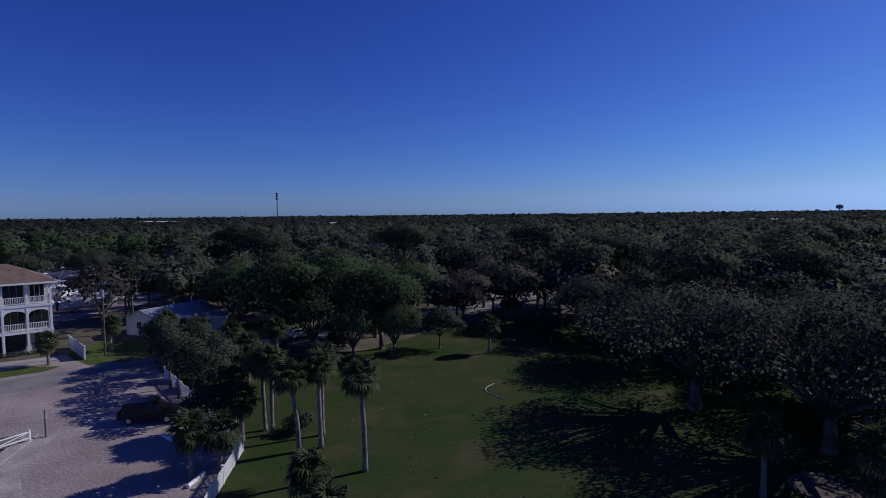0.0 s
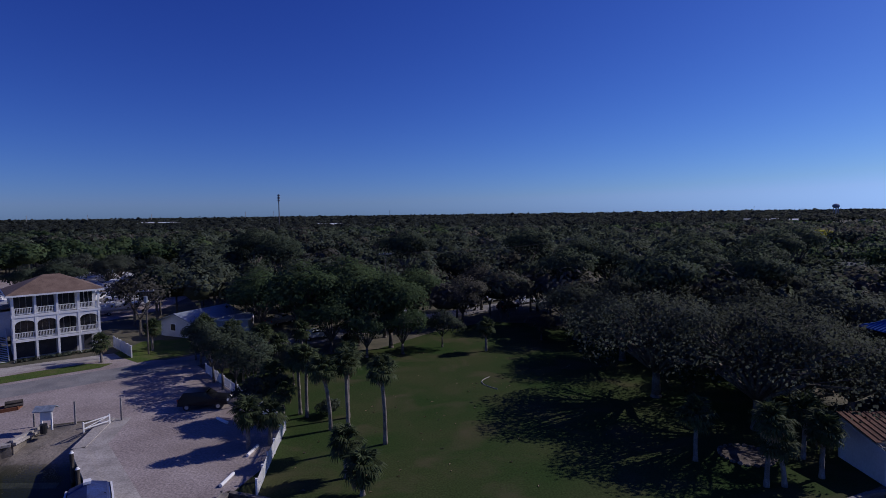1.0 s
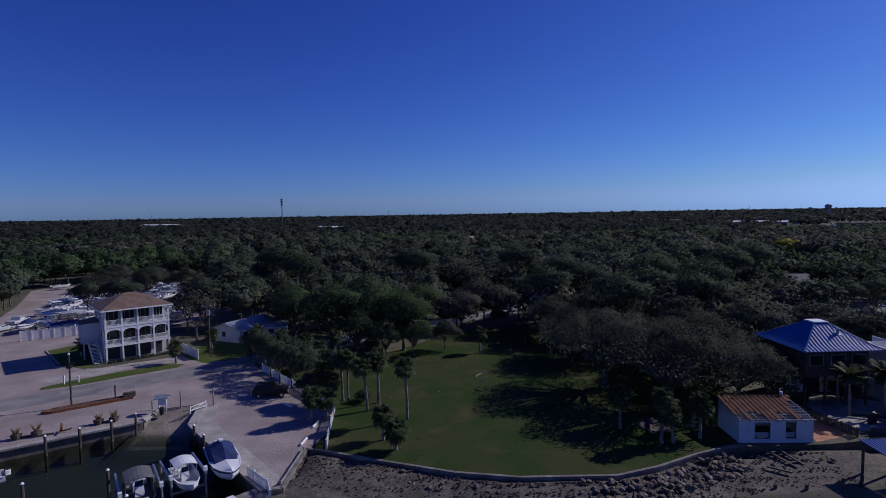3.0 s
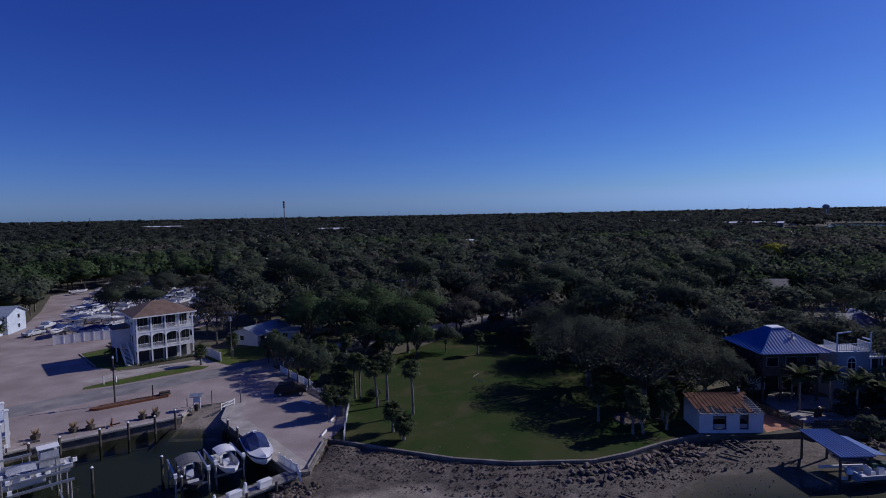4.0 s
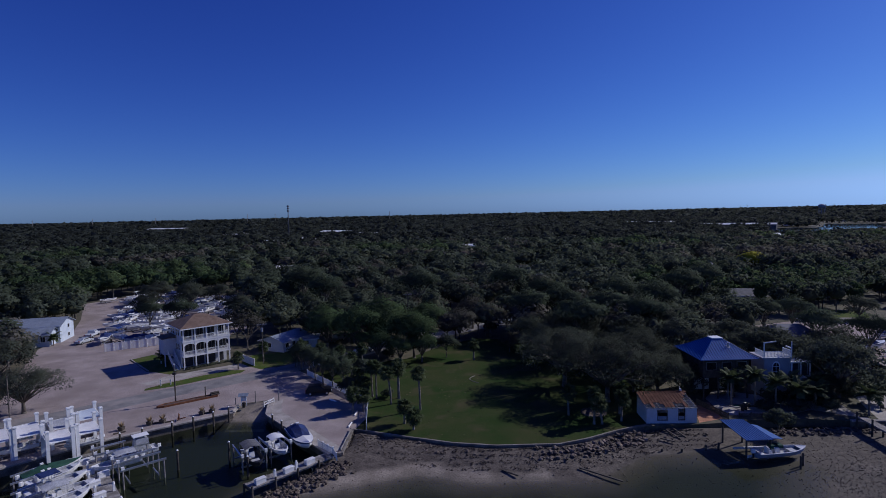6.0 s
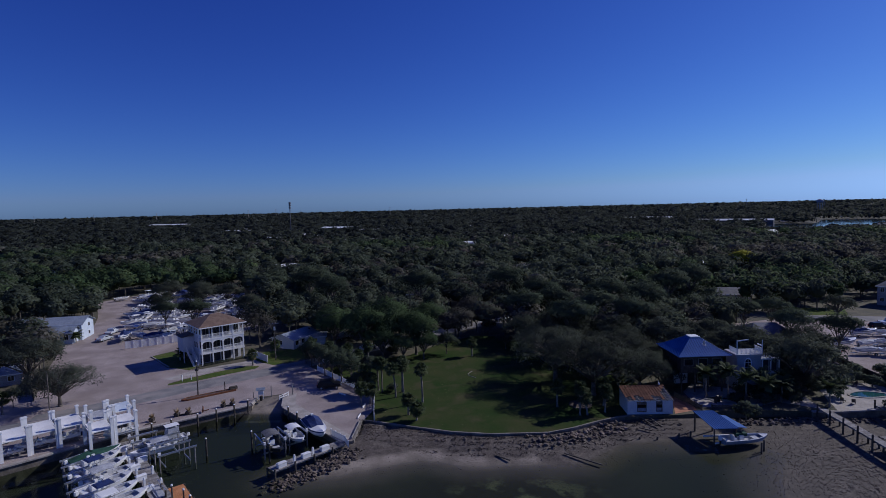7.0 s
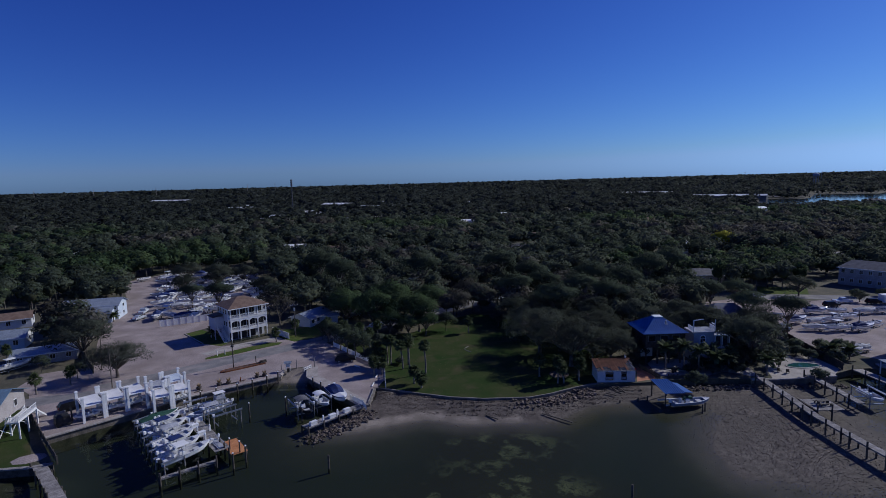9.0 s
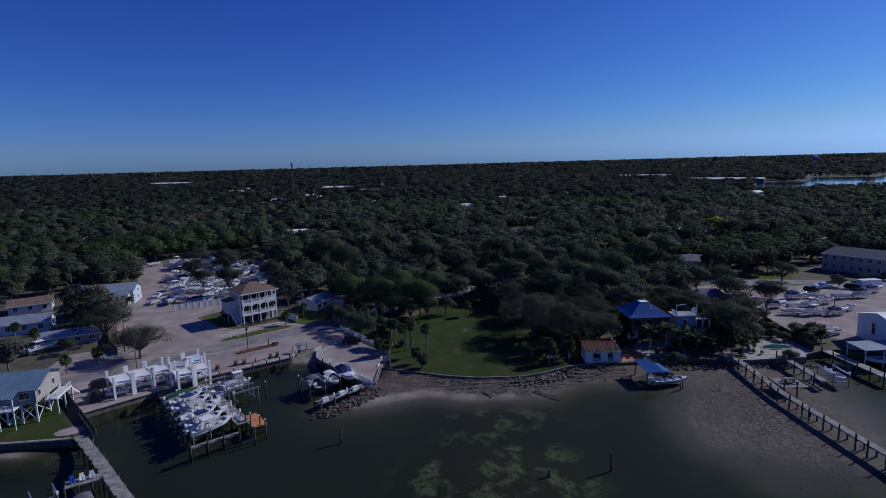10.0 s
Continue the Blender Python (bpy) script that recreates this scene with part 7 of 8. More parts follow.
fence("timber_wall", [(-58.6, 0.0), (-67.8, 9.2), (-77.0, 18.6)], 1.3, "dark timber wall between basin and stilt house", "darkwood", 2.4, True, 0.2)
fence("lot_fence", [(-78.5, 39.5), (-85, 47), (-91.5, 57)], 1.6, "brown board fence beside the marina yard", "darkwood", 2.2, True)
fence("terrace_fence", [(80.4, 53.5), (79.2, 43.0), (78.2, 30.4)], 1.6, "brown board fence between terrace and boat yard", "darkwood", 2.2, True)
fence("garden_rail", [(38.9, 34.5), (40.6, 27.8)], 1.0, "dark timber rail beside the brick path", "darkwood", 1.8)
fence("flat_fence", [(42.5, 28.4), (47.6, 27.9)], 0.8, "low dark fence at the garden's shore edge", "darkwood", 1.6)


def pole(name, x, y, h, label, arms=1, lean=0.0, r=0.11, kit=True):
    t = thing(name, pose(x, y, 0, 0, lean, 20), label, "utility pole", "poles")
    part("shaft", Shape().tube((0, 0, -0.2), (0, 0, h), r, r * 0.7, 9), M["bark"], t)
    for k in range(arms):
        arm = part("crossarm", Shape().box(0, 0, h - 0.5 - 0.8 * k, 2.2, 0.1, 0.12), M["greywood"], t)
        for sx in (-0.9, -0.3, 0.3, 0.9):
            part("insulator", Shape().tube((sx, 0, h - 0.38 - 0.8 * k), (sx, 0, h - 0.22 - 0.8 * k), 0.05, 0.03, 6), M["white"], arm)
    if kit:
        part("transformer", Shape().tube((0, -0.35, h - 1.9), (0, -0.35, h - 1.1), 0.24, 0.24, 10), M["greymetal"], t)
    return t


pole("utility_pole", -40.9, 64.3, 9.0, "grey timber utility pole on the grass verge", 1)
pole("utility_pole", -69.0, 30.6, 8.0, "grey timber utility pole by the marina road", 0, kit=False)
pole("utility_pole", -78.0, 41.5, 7.5, "slightly leaning grey timber pole", 0, 3, kit=False)
pole("utility_pole", -10.5, 80.0, 12.5, "tall timber pole with a crossarm in the woods", 1, kit=False)
pole("utility_pole", 27.0, 112.0, 13.0, "timber power pole beside the back street", 1, kit=False)
pole("utility_pole", 100.5, 56.0, 5.5, "timber pole in the boat yard", 0, kit=False)
for (xa, ya, za), (xb, yb, zb) in (((-40.9, 64.3, 8.7), (-10.5, 80, 12.2)), ((-10.5, 80, 12.2), (27, 112, 12.7)), ((27, 112, 12.7), (75, 140, 13))):
    run = [(xa + (xb - xa) * k / 14, ya + (yb - ya) * k / 14, za + (zb - za) * k / 14 - 3.2 * (k / 14) * (1 - k / 14)) for k in range(15)]
    piece("power_line", Shape().pipe(run, 0.05), M["black"], "thin sagging power cable between the poles", "cable", group="power lines")

lamp = thing("lamp_post", pose(-48.1, 40.4, 0), "dark timber lamp post in the mulch planter", "lamp post")
part("shaft", Shape().tube((0, 0, 0), (0, 0, 6.6), 0.12, 0.09, 9), M["darkwood"], lamp)
part("lantern", Shape().box(0, 0, 4.9, 0.5, 0.5, 0.35).box(0.25, 0, 5.5, 0.7, 0.1, 0.1), M["black"], lamp)
part("globe", Shape().tube((0, 0, 6.6), (0, 0, 6.85), 0.14, 0.08, 8), M["white"], lamp)
piece("post", Shape().tube((0, 0, 0), (0, 0, 2.0), 0.1, 0.09, 8), M["darkwood"], "short dark timber post in the planter", "post", pose(-43.9, 42.6, 0))

planter = thing("planter", pose(-46.1, 40.9, 0, 0, 0, 36), "long narrow mulch bed with a timber edge", "planter")
bed_line = [(-5.0, -0.25), (-4.0, -0.75), (4.6, -0.6), (4.9, 0.55), (-3.8, 0.5)]
part("mulch", Shape().prism(bed_line, 0, 0.26), M["mulch"], planter)
for a, b in zip(bed_line, bed_line[1:] + bed_line[:1]):
    part("edging", Shape().beam((*a, 0.16), (*b, 0.16), 0.16, 0.34), M["rust"], planter)
logs = thing("log_stack", pose(-42.5, 43.5, 0.26, 0, 0, 36), "small stack of dark weathered logs", "logs")
for y, z in ((-0.3, 0.14), (0.05, 0.14), (0.38, 0.14), (-0.1, 0.4), (0.2, 0.4)):
    part("log", Shape().tube((-0.8, y, z), (0.6, y + 0.05, z), 0.15, 0.14, 8), M["darkwood"], logs)

for k, (x, y) in enumerate(((-47.2, 30.4), (-45.6, 31.2), (-40.9, 34.4), (-39.6, 35.2), (-50.4, 28.4))):
    pot = thing("grass_pot", pose(x, y, 0), "square dark pot with dry ornamental grass", "planter", "grass pots")
    part("pot", Shape().loft([[(-0.3, -0.3, 0), (0.3, -0.3, 0), (0.3, 0.3, 0), (-0.3, 0.3, 0)], [(-0.4, -0.4, 0.55), (0.4, -0.4, 0.55), (0.4, 0.4, 0.55), (-0.4, 0.4, 0.55)]]), M["darkwood"], pot)
    g, r = Shape(), random.Random(k)
    for i in range(90):
        a, q = r.uniform(0, 6.28), r.uniform(0.15, 0.55)
        g.add([(0.06 * math.cos(a), 0.06 * math.sin(a), 0.5), (q * math.cos(a + 0.1), q * math.sin(a + 0.1), r.uniform(0.9, 1.5)), (q * 0.6 * math.cos(a - 0.12), q * 0.6 * math.sin(a - 0.12), 0.8)], [(0, 1, 2)])
    part("grass", g, M["straw"], pot)
anchor = thing("anchor", pose(-43.4, 32.0, 0, 0, 0, 25), "old rusty anchor lying by the sea wall", "anchor")
part("shank", Shape().beam((-0.1, 0, 0.2), (0.9, 0, 0.35), 0.14), M["rust"], anchor)
part("fluke", Shape().add([(-0.2, 0, 0), (-0.1, 0, 1.2), (0.1, 0.1, 1.0), (0.05, -0.1, 0.3)], [(0, 3, 1), (0, 1, 2), (1, 3, 2), (0, 2, 3)]).beam((-0.2, -0.7, 0.25), (-0.2, 0.7, 0.25), 0.12), M["rust"], anchor)
for x, y, L, rz in ((-46.4, 30.9, 1.9, 30), (-40.2, 34.9, 1.4, 32), (-50.0, 27.2, 1.6, 40), (-44.6, 31.3, 1.3, 30)):
    piece("timber_stop", Shape().box(0, 0, 0, L, 0.2, 0.22), M["darkwood"], "dark timber kerb beside the sea wall", "kerb", pose(x, y, 0, 0, 0, rz))
for x, y, rz in ((-15.9, 28.5, 84), (-15.8, 33.2, 84), (-20.8, 39.6, 140)):
    piece("parking_stop", Shape().tube((-0.9, 0, 0.12), (0.9, 0, 0.12), 0.13, 0.13, 8), M["white"], "white painted parking log on the shell lot", "parking stop", pose(x, y, 0, 0, 0, rz))

kiosk = thing("ramp_kiosk", pose(-35.4, 38.0, 0, 0, 0, 10), "small white notice kiosk with a grey roof by the ramp", "kiosk")
part("post", Shape().box(-0.4, 0, 0, 0.12, 0.12, 1.9), M["white"], kiosk)
part("post", Shape().box(0.4, 0, 0, 0.12, 0.12, 1.9), M["white"], kiosk)
part("board", Shape().box(0, -0.05, 0.9, 0.8, 0.08, 0.7), M["white"], kiosk)
part("roof", Shape().slab([(-0.8, -0.6, 1.85), (0.8, -0.6, 1.85), (0.8, 0, 2.2), (-0.8, 0, 2.2)], 0.06).slab([(0.8, 0.6, 1.85), (-0.8, 0.6, 1.85), (-0.8, 0, 2.2), (0.8, 0, 2.2)], 0.06), M["greymetal"], kiosk)
part("bin", Shape().tube((0.1, -0.7, 0), (0.1, -0.7, 0.8), 0.25, 0.28, 10), M["black"], kiosk)
for x, y, h in ((-34.0, 39.6, 2.0), (-30.2, 40.2, 2.1), (-37.1, 38.8, 1.2)):
    piece("ramp_post", Shape().tube((0, 0, -0.2), (0, 0, h), 0.09, 0.08, 8), M["greywood"], "grey timber post beside the boat ramp", "post", pose(x, y, 0))
gate = thing("ramp_gate", pose(-31.3, 38.4, 0, 0, 0, 62), "low white gate rail at the ramp", "gate")
part("frame", Shape().beam((-1.1, 0, 0.75), (1.1, 0, 0.75), 0.08).beam((-1.1, 0, 0.3), (1.1, 0, 0.3), 0.08).beam((-1.1, 0, 0.3), (1.1, 0, 0.75), 0.06), M["white"], gate)
part("upright", Shape().box(-1.1, 0, 0, 0.1, 0.1, 0.9), M["white"], gate)
part("upright", Shape().box(1.1, 0, 0, 0.1, 0.1, 0.9), M["white"], gate)
ramp = Shape().slab([(-36.1, 31.2, -1.75), (-29.9, 31.2, -1.75), (-31.7, 40.7, 0.0), (-36.1, 39.2, 0.0)], 0.3)
piece("boat_ramp", ramp, M["wetconcrete"], "stained concrete boat ramp down to the basin", "boat ramp", kind="structure")
curb = Shape().beam((-36.3, 39, 0.1), (-36.3, 35.2, 0.1), 0.35, 0.35)
piece("ramp_kerb", curb, M["concrete"], "pale concrete kerb of the boat ramp", "kerb", kind="structure")

# grass-strip small things
for x, y, h in ((-55.6, 49.8, 1.3), (-54.2, 50.8, 1.0)):
    piece("marker_post", Shape().box(0, 0, 0, 0.14, 0.14, h).box(0, 0, h - 0.3, 0.2, 0.16, 0.3), M["white"], "white marker post on the grass verge", "post", pose(x, y, 0))
piece("kerb_line", Shape().beam((-72.8, 69.8, 0.08), (-63.6, 60.2, 0.08), 0.22, 0.2), M["concrete"], "pale concrete kerb of the house lawn", "kerb", kind="structure")


def car_kind(name, label, material, L=4.6, W=1.8, kind="suv"):
    """A parked car: body, glasshouse, wheels, lamps; pointing along +x."""
    t = thing(name, Matrix.Identity(4), label, "car", "parked cars")
    prof = {"suv": [(0, 0.45), (0.02, 1.0), (0.12, 1.68), (0.55, 1.72), (0.72, 1.08), (0.97, 0.95), (1, 0.45)],
            "pickup": [(0, 0.5), (0.0, 1.05), (0.4, 1.05), (0.42, 1.75), (0.66, 1.75), (0.76, 1.15), (0.98, 1.05), (1, 0.5)],
            "sedan": [(0, 0.4), (0.02, 0.9), (0.18, 0.98), (0.34, 1.42), (0.6, 1.42), (0.76, 0.95), (0.97, 0.82), (1, 0.4)]}[kind]
    rings = []
    for y, s in ((-W / 2, 0.93), (-W / 2 * 0.96, 1.0), (W / 2 * 0.96, 1.0), (W / 2, 0.93)):
        rings.append([((u - 0.5) * L * (1 if s == 1 else 0.985), y * (0.84 if z > 1.3 else 1), 0.4 + (z - 0.4) * s) for u, z in prof])
    part("body", Shape().loft(rings), M[material], t)
    hi = max(z for u, z in prof)
    us = [u for u, z in prof if z == hi]
    u0, u1 = min(us) - 0.08, max(us) + 0.1
    for sg in (-1, 1):
        part("side_window", Shape().add([((u0 - 0.44) * L, sg * W * 0.475, 1.12), ((u1 - 0.53) * L, sg * W * 0.475, 1.12), ((u1 - 0.6) * L, sg * W * 0.432, hi - 0.12), ((u0 - 0.4) * L, sg * W * 0.432, hi - 0.12)], [(0, 1, 2, 3), (3, 2, 1, 0)]), M["darkglass"], t)
        part("headlight", Shape().box(L * 0.49, sg * W * 0.36, 0.72, 0.1, 0.34, 0.16), M["white"], t)
        part("tail_light", Shape().box(-L * 0.495, sg * W * 0.4, 0.8, 0.06, 0.2, 0.3), M["red"], t)
        for sx in (-0.31, 0.31):
            w = part("wheel", WHEEL, None, t)
            w.matrix_basis = pose(sx * L, sg * (W / 2 - 0.08), 0.33)
            part("rim", RIM, None, w)
    part("windscreen", Shape().add([((u1 - 0.49) * L, -W * 0.42, 1.1), ((u1 - 0.49) * L, W * 0.42, 1.1), ((u1 - 0.575) * L, W * 0.37, hi - 0.06), ((u1 - 0.575) * L, -W * 0.37, hi - 0.06)], [(0, 1, 2, 3), (3, 2, 1, 0)]), M["darkglass"], t)
    return t


CARS = {"black": car_kind("suv", "black sport-utility car parked on the shell lot", "carblack"), "pickup": car_kind("pickup", "pale pickup truck parked outdoors", "carpaint", 5.4, 1.95, "pickup"),
        "sedan": car_kind("sedan", "pale saloon car parked outdoors", "carpaint", 4.6, 1.8, "sedan")}
cars_used = set()
for kind, x, y, rz in (("black", -24.0, 43.4, 8), ("sedan", -20.5, 72.5, 45), ("pickup", -14.5, 79.5, 42), ("sedan", 4.0, 99.5, 38), ("pickup", 9.5, 106.5, 38), ("sedan", 15.5, 103, 40), ("black", 11, 95.5, 40), ("sedan", -8, 88.5, 45),
                       ("black", 112, 82, 5), ("pickup", 118, 86, 3), ("black", 126, 84, 5), ("sedan", 97, 96, 0), ("sedan", -95.5, 88, 80), ("pickup", -98.5, 96, 100), ("black", -105, 80, 10), ("sedan", -102, 40, 60), ("pickup", -29, 84, 60), ("sedan", 84, 60, 100), ("black", -70, 20.2, 45)):
    m = pose(x, y, 0.02, 0, 0, rz)
    if kind in cars_used:
        copy_thing(CARS[kind], m)
    else:
        cars_used.add(kind)
        CARS[kind].matrix_world = m
van = thing("box_trailer", pose(131, 84, 0, 0, 0, 6), "white box trailer parked in the boat yard", "trailer")
part("box", Shape().box(0, 0, 0.6, 6.5, 2.3, 2.3), M["white"], van)
for sy in (-1.0, 1.0):
    w = part("wheel", WHEEL, None, van)
    w.matrix_basis = pose(-1, sy, 0.33)
part("hitch", Shape().beam((3.2, 0, 0.6), (4.4, 0, 0.5), 0.12), M["black"], van)
eq = thing("forklift", pose(-67.2, 13.6, 0.02, 0, 0, 45), "black covered marina machine beside the lifts", "machine")
part("body", Shape().loft([[(-1.2, -0.9, 0.3), (1.2, -0.9, 0.3), (1.2, 0.9, 0.3), (-1.2, 0.9, 0.3)], [(-1.1, -0.85, 1.6), (0.9, -0.85, 1.7), (0.9, 0.85, 1.7), (-1.1, 0.85, 1.6)], [(-0.6, -0.6, 2.2), (0.4, -0.6, 2.3), (0.4, 0.6, 2.3), (-0.6, 0.6, 2.2)]]), M["black"], eq)
for sx in (-0.8, 0.8):
    for sy in (-0.9, 0.9):
        w = part("wheel", WHEEL, None, eq)
        w.matrix_basis = pose(sx, sy, 0.33)
part("mast", Shape().box(1.35, -0.4, 0.1, 0.12, 0.12, 2.6).box(1.35, 0.4, 0.1, 0.12, 0.12, 2.6), M["black"], eq)

# the garden: patio, brick path, pools
sheet("brick_path", [(35.8, 26.8), (39.9, 28.2), (41.3, 35.2), (38.6, 35.2)], 0.012, M["brick"], "orange brick path beside the white shed", "path")
sheet("patio", [(40.8, 29.5), (50, 29), (55, 31), (60, 27.5), (61, 33), (52, 37.5), (45, 41.5), (41.5, 37)], 0.012, M["concrete"], "pale concrete garden patio", "patio")
sheet("pool_terrace", [(62, 26.6), (74.5, 27.4), (78, 31), (77.8, 39.5), (70, 40), (66, 37), (63.5, 31)], 0.012, M["concrete"], "pale pool terrace above the shore", "terrace")


def pool(name, x, y, a, b, rz, label):
    t = thing(name, pose(x, y, 0.012, 0, 0, rz), label, "swimming pool")
    ring = [(a * math.cos(k * math.pi / 12) * (1 + 0.14 * math.cos(2 * k * math.pi / 12 + 1)), b * math.sin(k * math.pi / 12) * (1 + 0.2 * math.sin(k * math.pi / 12))) for k in range(24)]
    part("water", Shape().prism(ring, 0.01, 0.03), M["poolwater"], t)
    edge = Shape()
    for p, q in zip(ring, ring[1:] + ring[:1]):
        edge.beam((*p, 0.06), (*q, 0.06), 0.32, 0.12)
    part("coping", edge, M["concrete"], t)


pool("pool", 72.2, 33.2, 3.2, 1.6, 5, "kidney-shaped garden pool with pale coping")
pool("pond", 46.0, 33.0, 2.3, 0.9, -8, "small dark garden pond with a stone rim")
for x, y, rz in ((65.4, 30.2, 30), (66.6, 29.4, 50), (71, 38.0, 200), (73.2, 38.2, 170), (45.6, 32.2, 120), (50.2, 31.6, 60)):
    c = thing("garden_chair", pose(x, y, 0.012, 0, 0, rz), "dark low garden chair on the terrace", "chair", "garden chairs")
    part("seat", Shape().box(0, 0, 0.32, 0.6, 0.55, 0.07), M["darkwood"], c)
    part("backrest", Shape().box(-0.3, 0, 0.36, 0.07, 0.55, 0.6, ry=-15), M["darkwood"], c)
    for sx in (-0.25, 0.25):
        for sy in (-0.22, 0.22):
            part("leg", Shape().box(sx, sy, 0, 0.06, 0.06, 0.33), M["darkwood"], c)
grill = thing("smoker", pose(44.8, 31.3, 0.012, 0, 0, 30), "black barrel smoker on the patio", "grill")
part("barrel", Shape().tube((-0.5, 0, 0.8), (0.5, 0, 0.8), 0.32, 0.32, 12), M["black"], grill)
part("stand", Shape().box(-0.4, 0, 0, 0.06, 0.5, 0.6).box(0.4, 0, 0, 0.06, 0.5, 0.6), M["black"], grill)
part("lid", Shape().box(0, -0.1, 1.05, 0.8, 0.3, 0.25, rx=30), M["black"], grill)
piece("red_can", Shape().tube((0, 0, 0), (0, 0, 0.5), 0.22, 0.18, 10), M["red"], "small red can beside the brick path", "can", pose(37.6, 33.0, 0.012))

# the three chairs on the platform by the plank pier
pier("chair_platform", [(-53.6, -14.8), (-50.0, -12.6)], 2.0, 0.4, "greywood", "small grey timber platform beside the plank pier", 1.6, 0.1, category="platform", boards=True)
for k, (mt, lb) in enumerate((("blueplastic", "bright blue slatted garden chair on the platform"), ("white", "white slatted garden chair on the platform"), ("lightsiding", "pale blue slatted garden chair on the platform"))):
    c = thing("deck_chair", pose(-52.9 + 1.0 * k, -14.3 + 0.62 * k, 0.4, 0, 0, -52) @ Matrix.Scale(0.88, 4), lb, "chair", "deck chairs")
    part("seat", Shape().box(0.05, 0, 0.3, 0.6, 0.6, 0.05, ry=8), M[mt], c)
    for s_ in (-0.22, -0.07, 0.08, 0.23):
        part("slat", Shape().box(-0.32, s_, 0.3, 0.04, 0.13, 0.8, ry=-18), M[mt], c)
    for sy in (-0.36, 0.36):
        part("armrest", Shape().box(0, sy, 0.55, 0.75, 0.12, 0.04), M[mt], c)
        part("leg", Shape().box(0.28, sy, 0, 0.06, 0.08, 0.56).box(-0.3, sy, 0, 0.06, 0.08, 0.4), M[mt], c)
boat("dark", -48.8, -18.2, -0.9, -45, 0.85, "dark open boat moored under the platform")
lift_frame(-54.6, -17.4, -45, 3.2, 2.6, 0.9)
piece("spoil_heap", Shape().loft([[(r * math.cos(k * 0.785), r * 0.7 * math.sin(k * 0.785), z) for k in range(8)] for r, z in ((2.4, 0), (1.7, 0.1), (0.6, 0.16))]), M["shell"], "low heap of pale shell by the timber wall", "heap", pose(-64.2, 1.8, 0, 0, 0, 20))


# ---- rocks and rubble along the shore ----
def stone(seed, flat=0.65):
    """One broken rock: a lumpy, faceted block."""
    r = random.Random(seed)
    bm_ = bmesh.new()
    bmesh.ops.create_icosphere(bm_, subdivisions=1, radius=0.5)
    for v in bm_.verts:
        v.co *= r.uniform(0.72, 1.18)
        v.co.z *= flat
        v.co.x *= 1.15
    me_ = bpy.data.meshes.new("stone")
    bm_.to_mesh(me_)
    bm_.free()
    me_.materials.append(M["rock"])
    return me_


STONES = [stone(k) for k in range(8)]


def bed_height(x, y):
    i, j = min(max(int(round((x - xs[0]) / STEP)), 0), len(xs) - 1), min(max(int(round((y - ys[0]) / STEP)), 0), len(ys) - 1)
    return float(gz[j, i])


def below_wall(u, off):
    """A point off metres seaward of the lawn's sea wall, u of the way along it."""
    line = [(-15.2, 26.2), (-8, 24.0), (-0.4, 21.2), (5.4, 20.1), (14, 20.2), (18.2, 21.8), (22.7, 24.2), (26.4, 25.8), (36, 25.8)]
    k = min(int(u * (len(line) - 1)), len(line) - 2)
    w = u * (len(line) - 1) - k
    (xa, ya), (xb, yb) = line[k], line[k + 1]
    d = math.hypot(xb - xa, yb - ya)
    return xa + (xb - xa) * w + (yb - ya) / d * off, ya + (yb - ya) * w - (xb - xa) / d * off


rev = thing("rock_bank", Matrix.Identity(4), "bank of broken grey rocks below the lawn's wall", "rocks", kind="structure")
rr = random.Random(33)
for k in range(235):
    u = rr.uniform(0.45, 0.86) if k < 180 else rr.uniform(0.0, 1.0)
    x, y = below_wall(u, rr.uniform(0.35, 3.2))
    s = rr.uniform(0.35, 0.8) if k < 180 else rr.uniform(0.25, 0.5)
    ob = part("stone", STONES[k % 8], None, rev)
    ob.matrix_basis = pose(x, y, bed_height(x, y) + s * rr.uniform(0.05, 0.3), rr.uniform(-30, 30), rr.uniform(-30, 30), rr.uniform(0, 360)) @ Matrix.Scale(s, 4)


def strew(name, n, place, size, label, seed, material="rock"):
    """Small stones, too many to count, joined."""
    r = random.Random(seed)
    v, f = [], []
    base = [[tuple(q.co) for q in me_.vertices] for me_ in STONES]
    faces = [[tuple(p.vertices) for p in me_.polygons] for me_ in STONES]
    for i in range(n):
        x, y = place(r)
        s = size * r.uniform(0.4, 1.3)
        m = pose(x, y, bed_height(x, y) + 0.15 * s, r.uniform(-40, 40), r.uniform(-40, 40), r.uniform(0, 360)) @ Matrix.Scale(s, 4)
        k = len(v)
        v += [tuple(m @ Vector(p)) for p in base[i % 8]]
        f += [tuple(a + k for a in q) for q in faces[i % 8]]
    s = Shape()
    s.v, s.f = v, f
    return piece(name, s, M[material], label, "rubble", kind="stuff")


strew("rubble", 3600, lambda r: below_wall(r.random(), 0.3 + 5.4 * r.random() ** 1.5), 0.19, "dark broken rubble strewn along the wall's foot", 1)
strew("rubble", 420, lambda r: (-25.5 + 9.5 * (u := r.random()) + r.uniform(0, 3.2), 8.8 + 9.0 * u + r.uniform(-2.6, 0.4)), 0.55, "dark rocks piled along the grey dock", 2)
strew("beach_stones", 700, lambda r: (r.uniform(-20, 34), r.uniform(11, 19)), 0.13, "small stones and weed scattered on the sand", 3)
strew("oyster_bed", 5200, lambda r: (r.gauss(51, 6.5), r.gauss(4, 10)), 0.15, "grey oyster rubble on the tidal flat", 4, "rock")
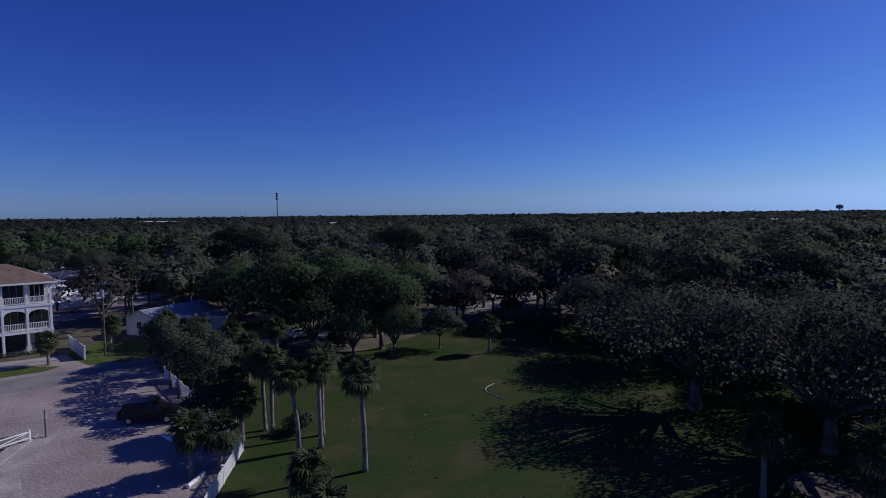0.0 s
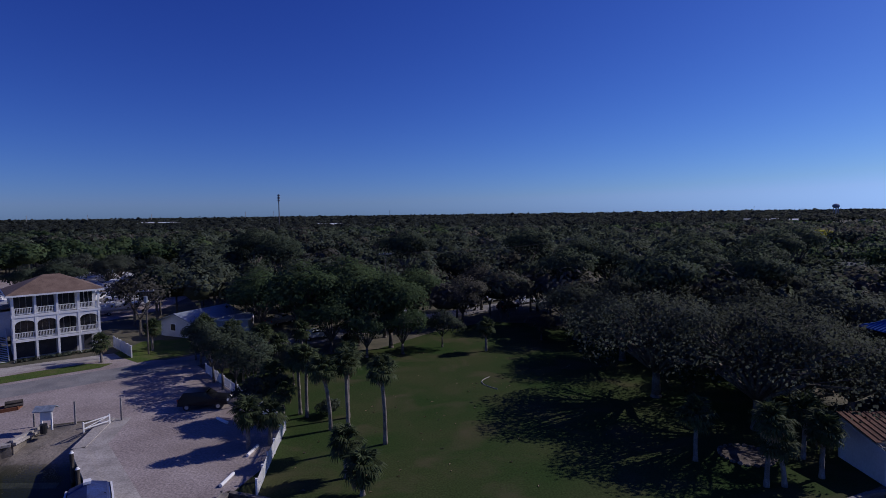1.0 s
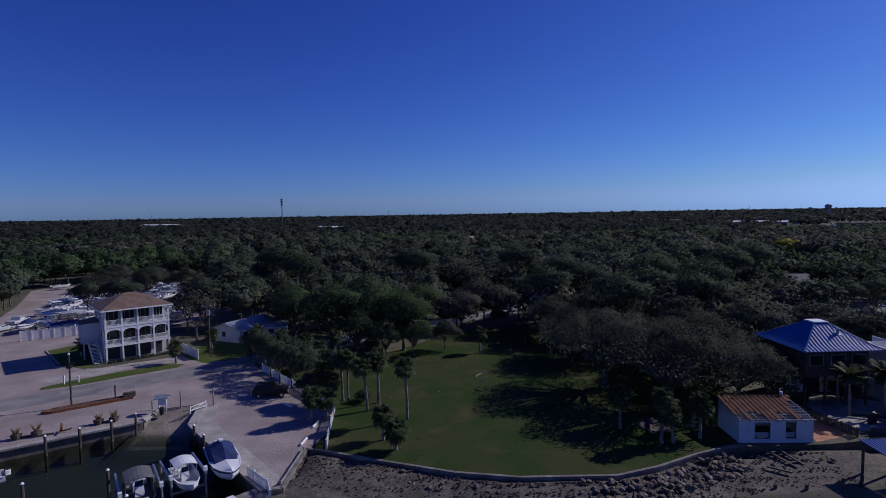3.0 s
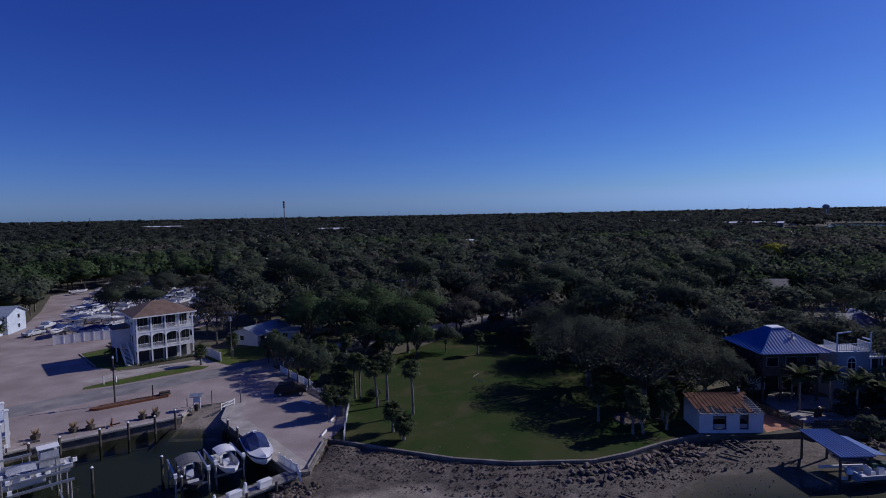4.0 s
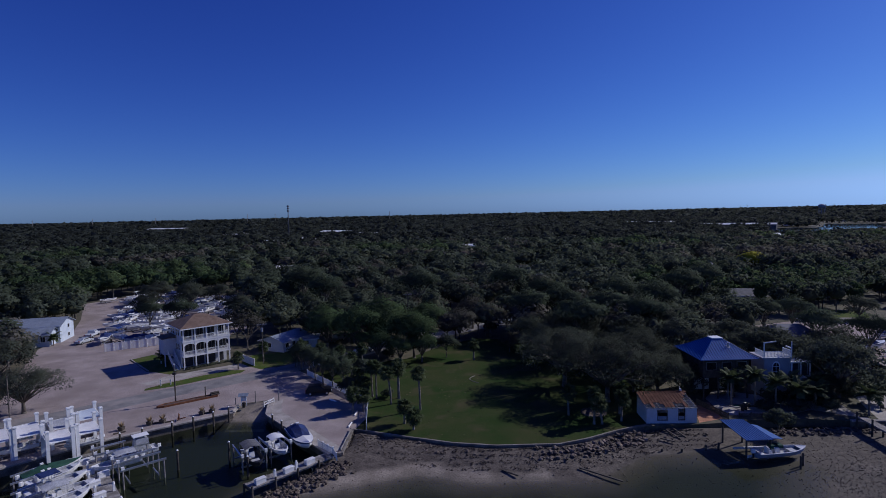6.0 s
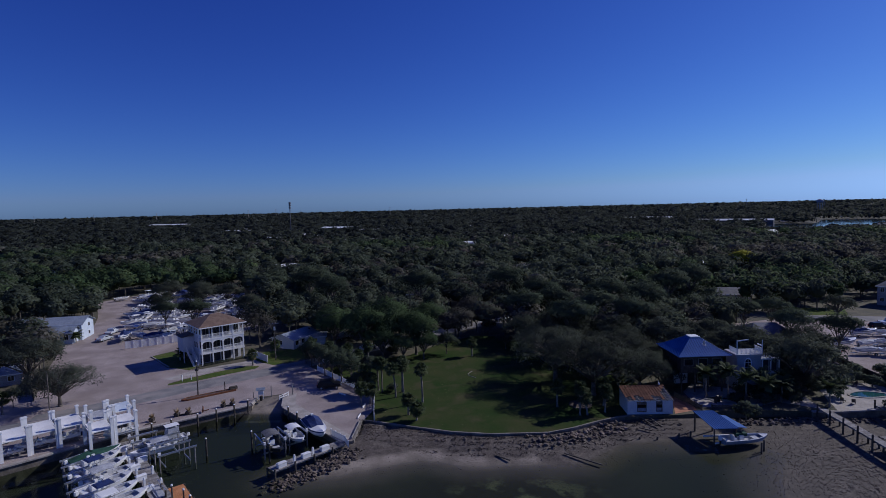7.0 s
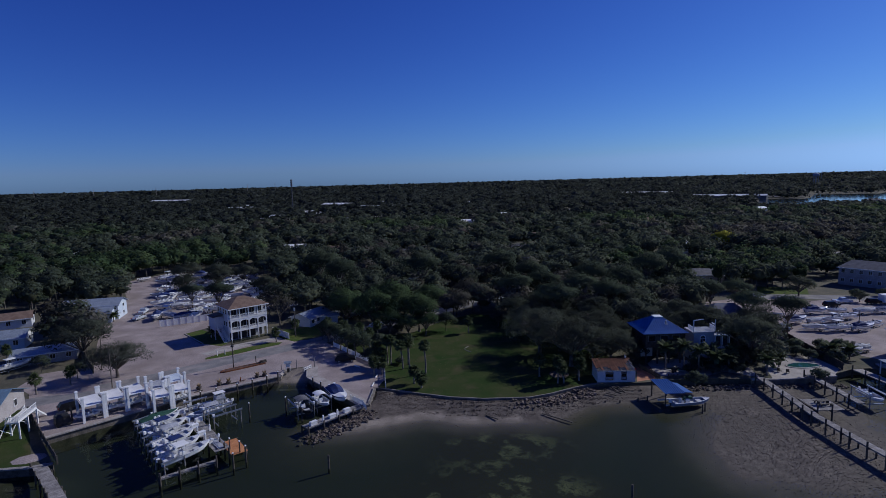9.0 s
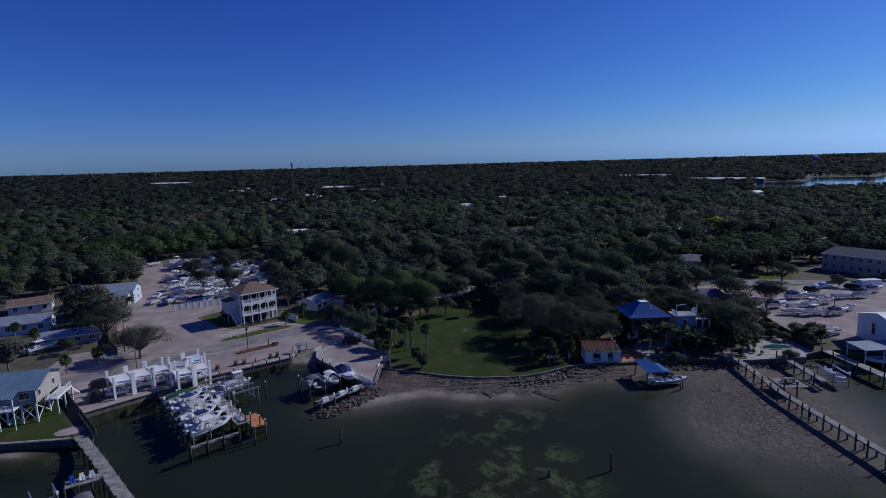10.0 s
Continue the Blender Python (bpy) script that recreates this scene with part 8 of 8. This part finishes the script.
strew("terrace_rocks", 260, lambda r: (r.uniform(43, 75), 26.2 - 2.4 * r.random() + 0.02), 0.6, "rough rocks below the garden terrace", 5)
for k, (x, y, L, rz, tilt) in enumerate(((30.6, 24.4, 3.4, -60, 12), (31.8, 24.6, 2.6, -62, 14), (31.2, 23.6, 1.4, 20, 0), (31.0, 24.9, 1.3, 20, 0), (29.4, 22.4, 2.0, -30, 4), (6.5, 14.2, 2.4, -40, 0), (17.5, 13.4, 5.5, -35, 3), (14.5, 17.5, 2.0, 70, 4))):
    piece("driftwood", Shape().box(0, 0, 0.02, L, 0.2, 0.14), M["darkwood"], "broken dark timber washed up on the shore", "driftwood", pose(x, y, bed_height(x, y) + 0.12, 0, tilt, rz))
ring = thing("tree_ring", pose(21.6, 31.6, 0), "round gravel bed edged with low stones on the lawn", "planting bed")
part("gravel", Shape().prism([(1.75 * math.cos(k * math.pi / 12), 1.75 * math.sin(k * math.pi / 12)) for k in range(24)], 0.0, 0.07), M["rock"], ring)
for k in range(22):
    a = 2 * math.pi * k / 22
    ob = part("edging_stone", STONES[k % 8], None, ring)
    ob.matrix_basis = pose(1.8 * math.cos(a), 1.8 * math.sin(a), 0.1, 0, 0, math.degrees(a) + 90) @ Matrix.Scale(0.42, 4)
litter, lr = Shape(), random.Random(12)
while len(litter.f) < 150 * 2:
    x, y = lr.uniform(-12, 14), lr.uniform(23, 66)
    if inside(x, y, LAWN):
        a, q = lr.uniform(0, 6.28), lr.uniform(0.05, 0.19)
        p0, p1 = Vector((math.cos(a), math.sin(a), 0)) * q, Vector((-math.sin(a), math.cos(a), 0)) * q * 0.4
        o = Vector((x, y, 0.03))
        litter.add([o - p0, o - p1 + Vector((0, 0, 0.06)), o + p0, o + p1 + Vector((0, 0, 0.04))], [(0, 1, 2), (0, 2, 3)])
piece("fallen_leaves", litter, M["deadpalm"], "pale dry palm leaves scattered over the lawn", "leaf litter", kind="stuff")
# pale tube added to draw the curved edge of a sandy ring
hose = Shape()
arc = [(4.6 - 1.5 * math.sin(a * 0.35), 47.8 + 0.55 * a, 0.03) for a in range(9)]
for p0, p1 in zip(arc, arc[1:]):
    hose.tube(p0, p1, 0.05, 0.05, 5)
piece("hose", hose, M["concrete"], "pale curved edge of a sandy ring on the lawn", "hose")
for x, y, h in ((33.6, 20.2, 0.9), (30.2, 19.8, 0.6), (35.4, 20.4, 1.1), (27.6, 20.0, 0.5)):
    piece("old_pile", Shape().tube((0, 0, 0), (0, 0, h), 0.16, 0.13, 8), M["darkwood"], "rotten stub of an old pier pile", "pile stub", pose(x, y, bed_height(x, y) - 0.1, 4, 3, 0))

# ---- far landmarks ----
tower = thing("radio_mast", pose(-207.5, 668, 0), "grey steel mobile-phone mast far over the woods", "mast")
part("shaft", Shape().tube((0, 0, 0), (0, 0, 47), 0.8, 0.45, 8), M["darkroof"], tower)
for z in (38.4, 41.7, 44.6):
    part("antenna_ring", Shape().tube((0, 0, z), (0, 0, z + 2.0), 1.5, 1.5, 9), M["darkroof"], tower)
wt = thing("water_tower", pose(926, 1303, 0) @ Matrix.Diagonal((0.57, 0.57, 0.75, 1)), "pale water tower on legs on the far skyline", "water tower")
part("tank", Shape().loft([[(rad * math.cos(k * math.pi / 8), rad * math.sin(k * math.pi / 8), z) for k in range(16)] for rad, z in ((6, 32), (12, 34.5), (14, 38.5), (12, 42.5), (6, 45), (1, 46))]), M["greyblue"], wt)
part("riser", Shape().tube((0, 0, 0), (0, 0, 33), 2.2, 2.2, 10), M["greyblue"], wt)
for k in range(6):
    a = k * math.pi / 3
    part("leg", Shape().tube((11 * math.cos(a), 11 * math.sin(a), 0), (10 * math.cos(a), 10 * math.sin(a), 36), 0.8, 0.8, 6), M["greyblue"], wt)
for k, (x, y, h) in enumerate(((-1900, 2260, 42), (-1780, 2300, 42), (-1520, 2300, 42), (-1270, 2340, 42), (-960, 2600, 50), (-850, 2680, 50), (-250, 2400, 46), (1400, 2500, 44), (1210, 1700, 34))):
    p = thing("line_pole", pose(x, y, 0), "pale slender transmission pole on the far skyline", "pylon", "line poles")
    part("shaft", Shape().tube((0, 0, 0), (0, 0, h), 1.3, 0.7, 6), M["concrete"], p)
    part("crossarm", Shape().box(0, 0, h - 5, 7, 0.6, 0.6), M["greymetal"], p)
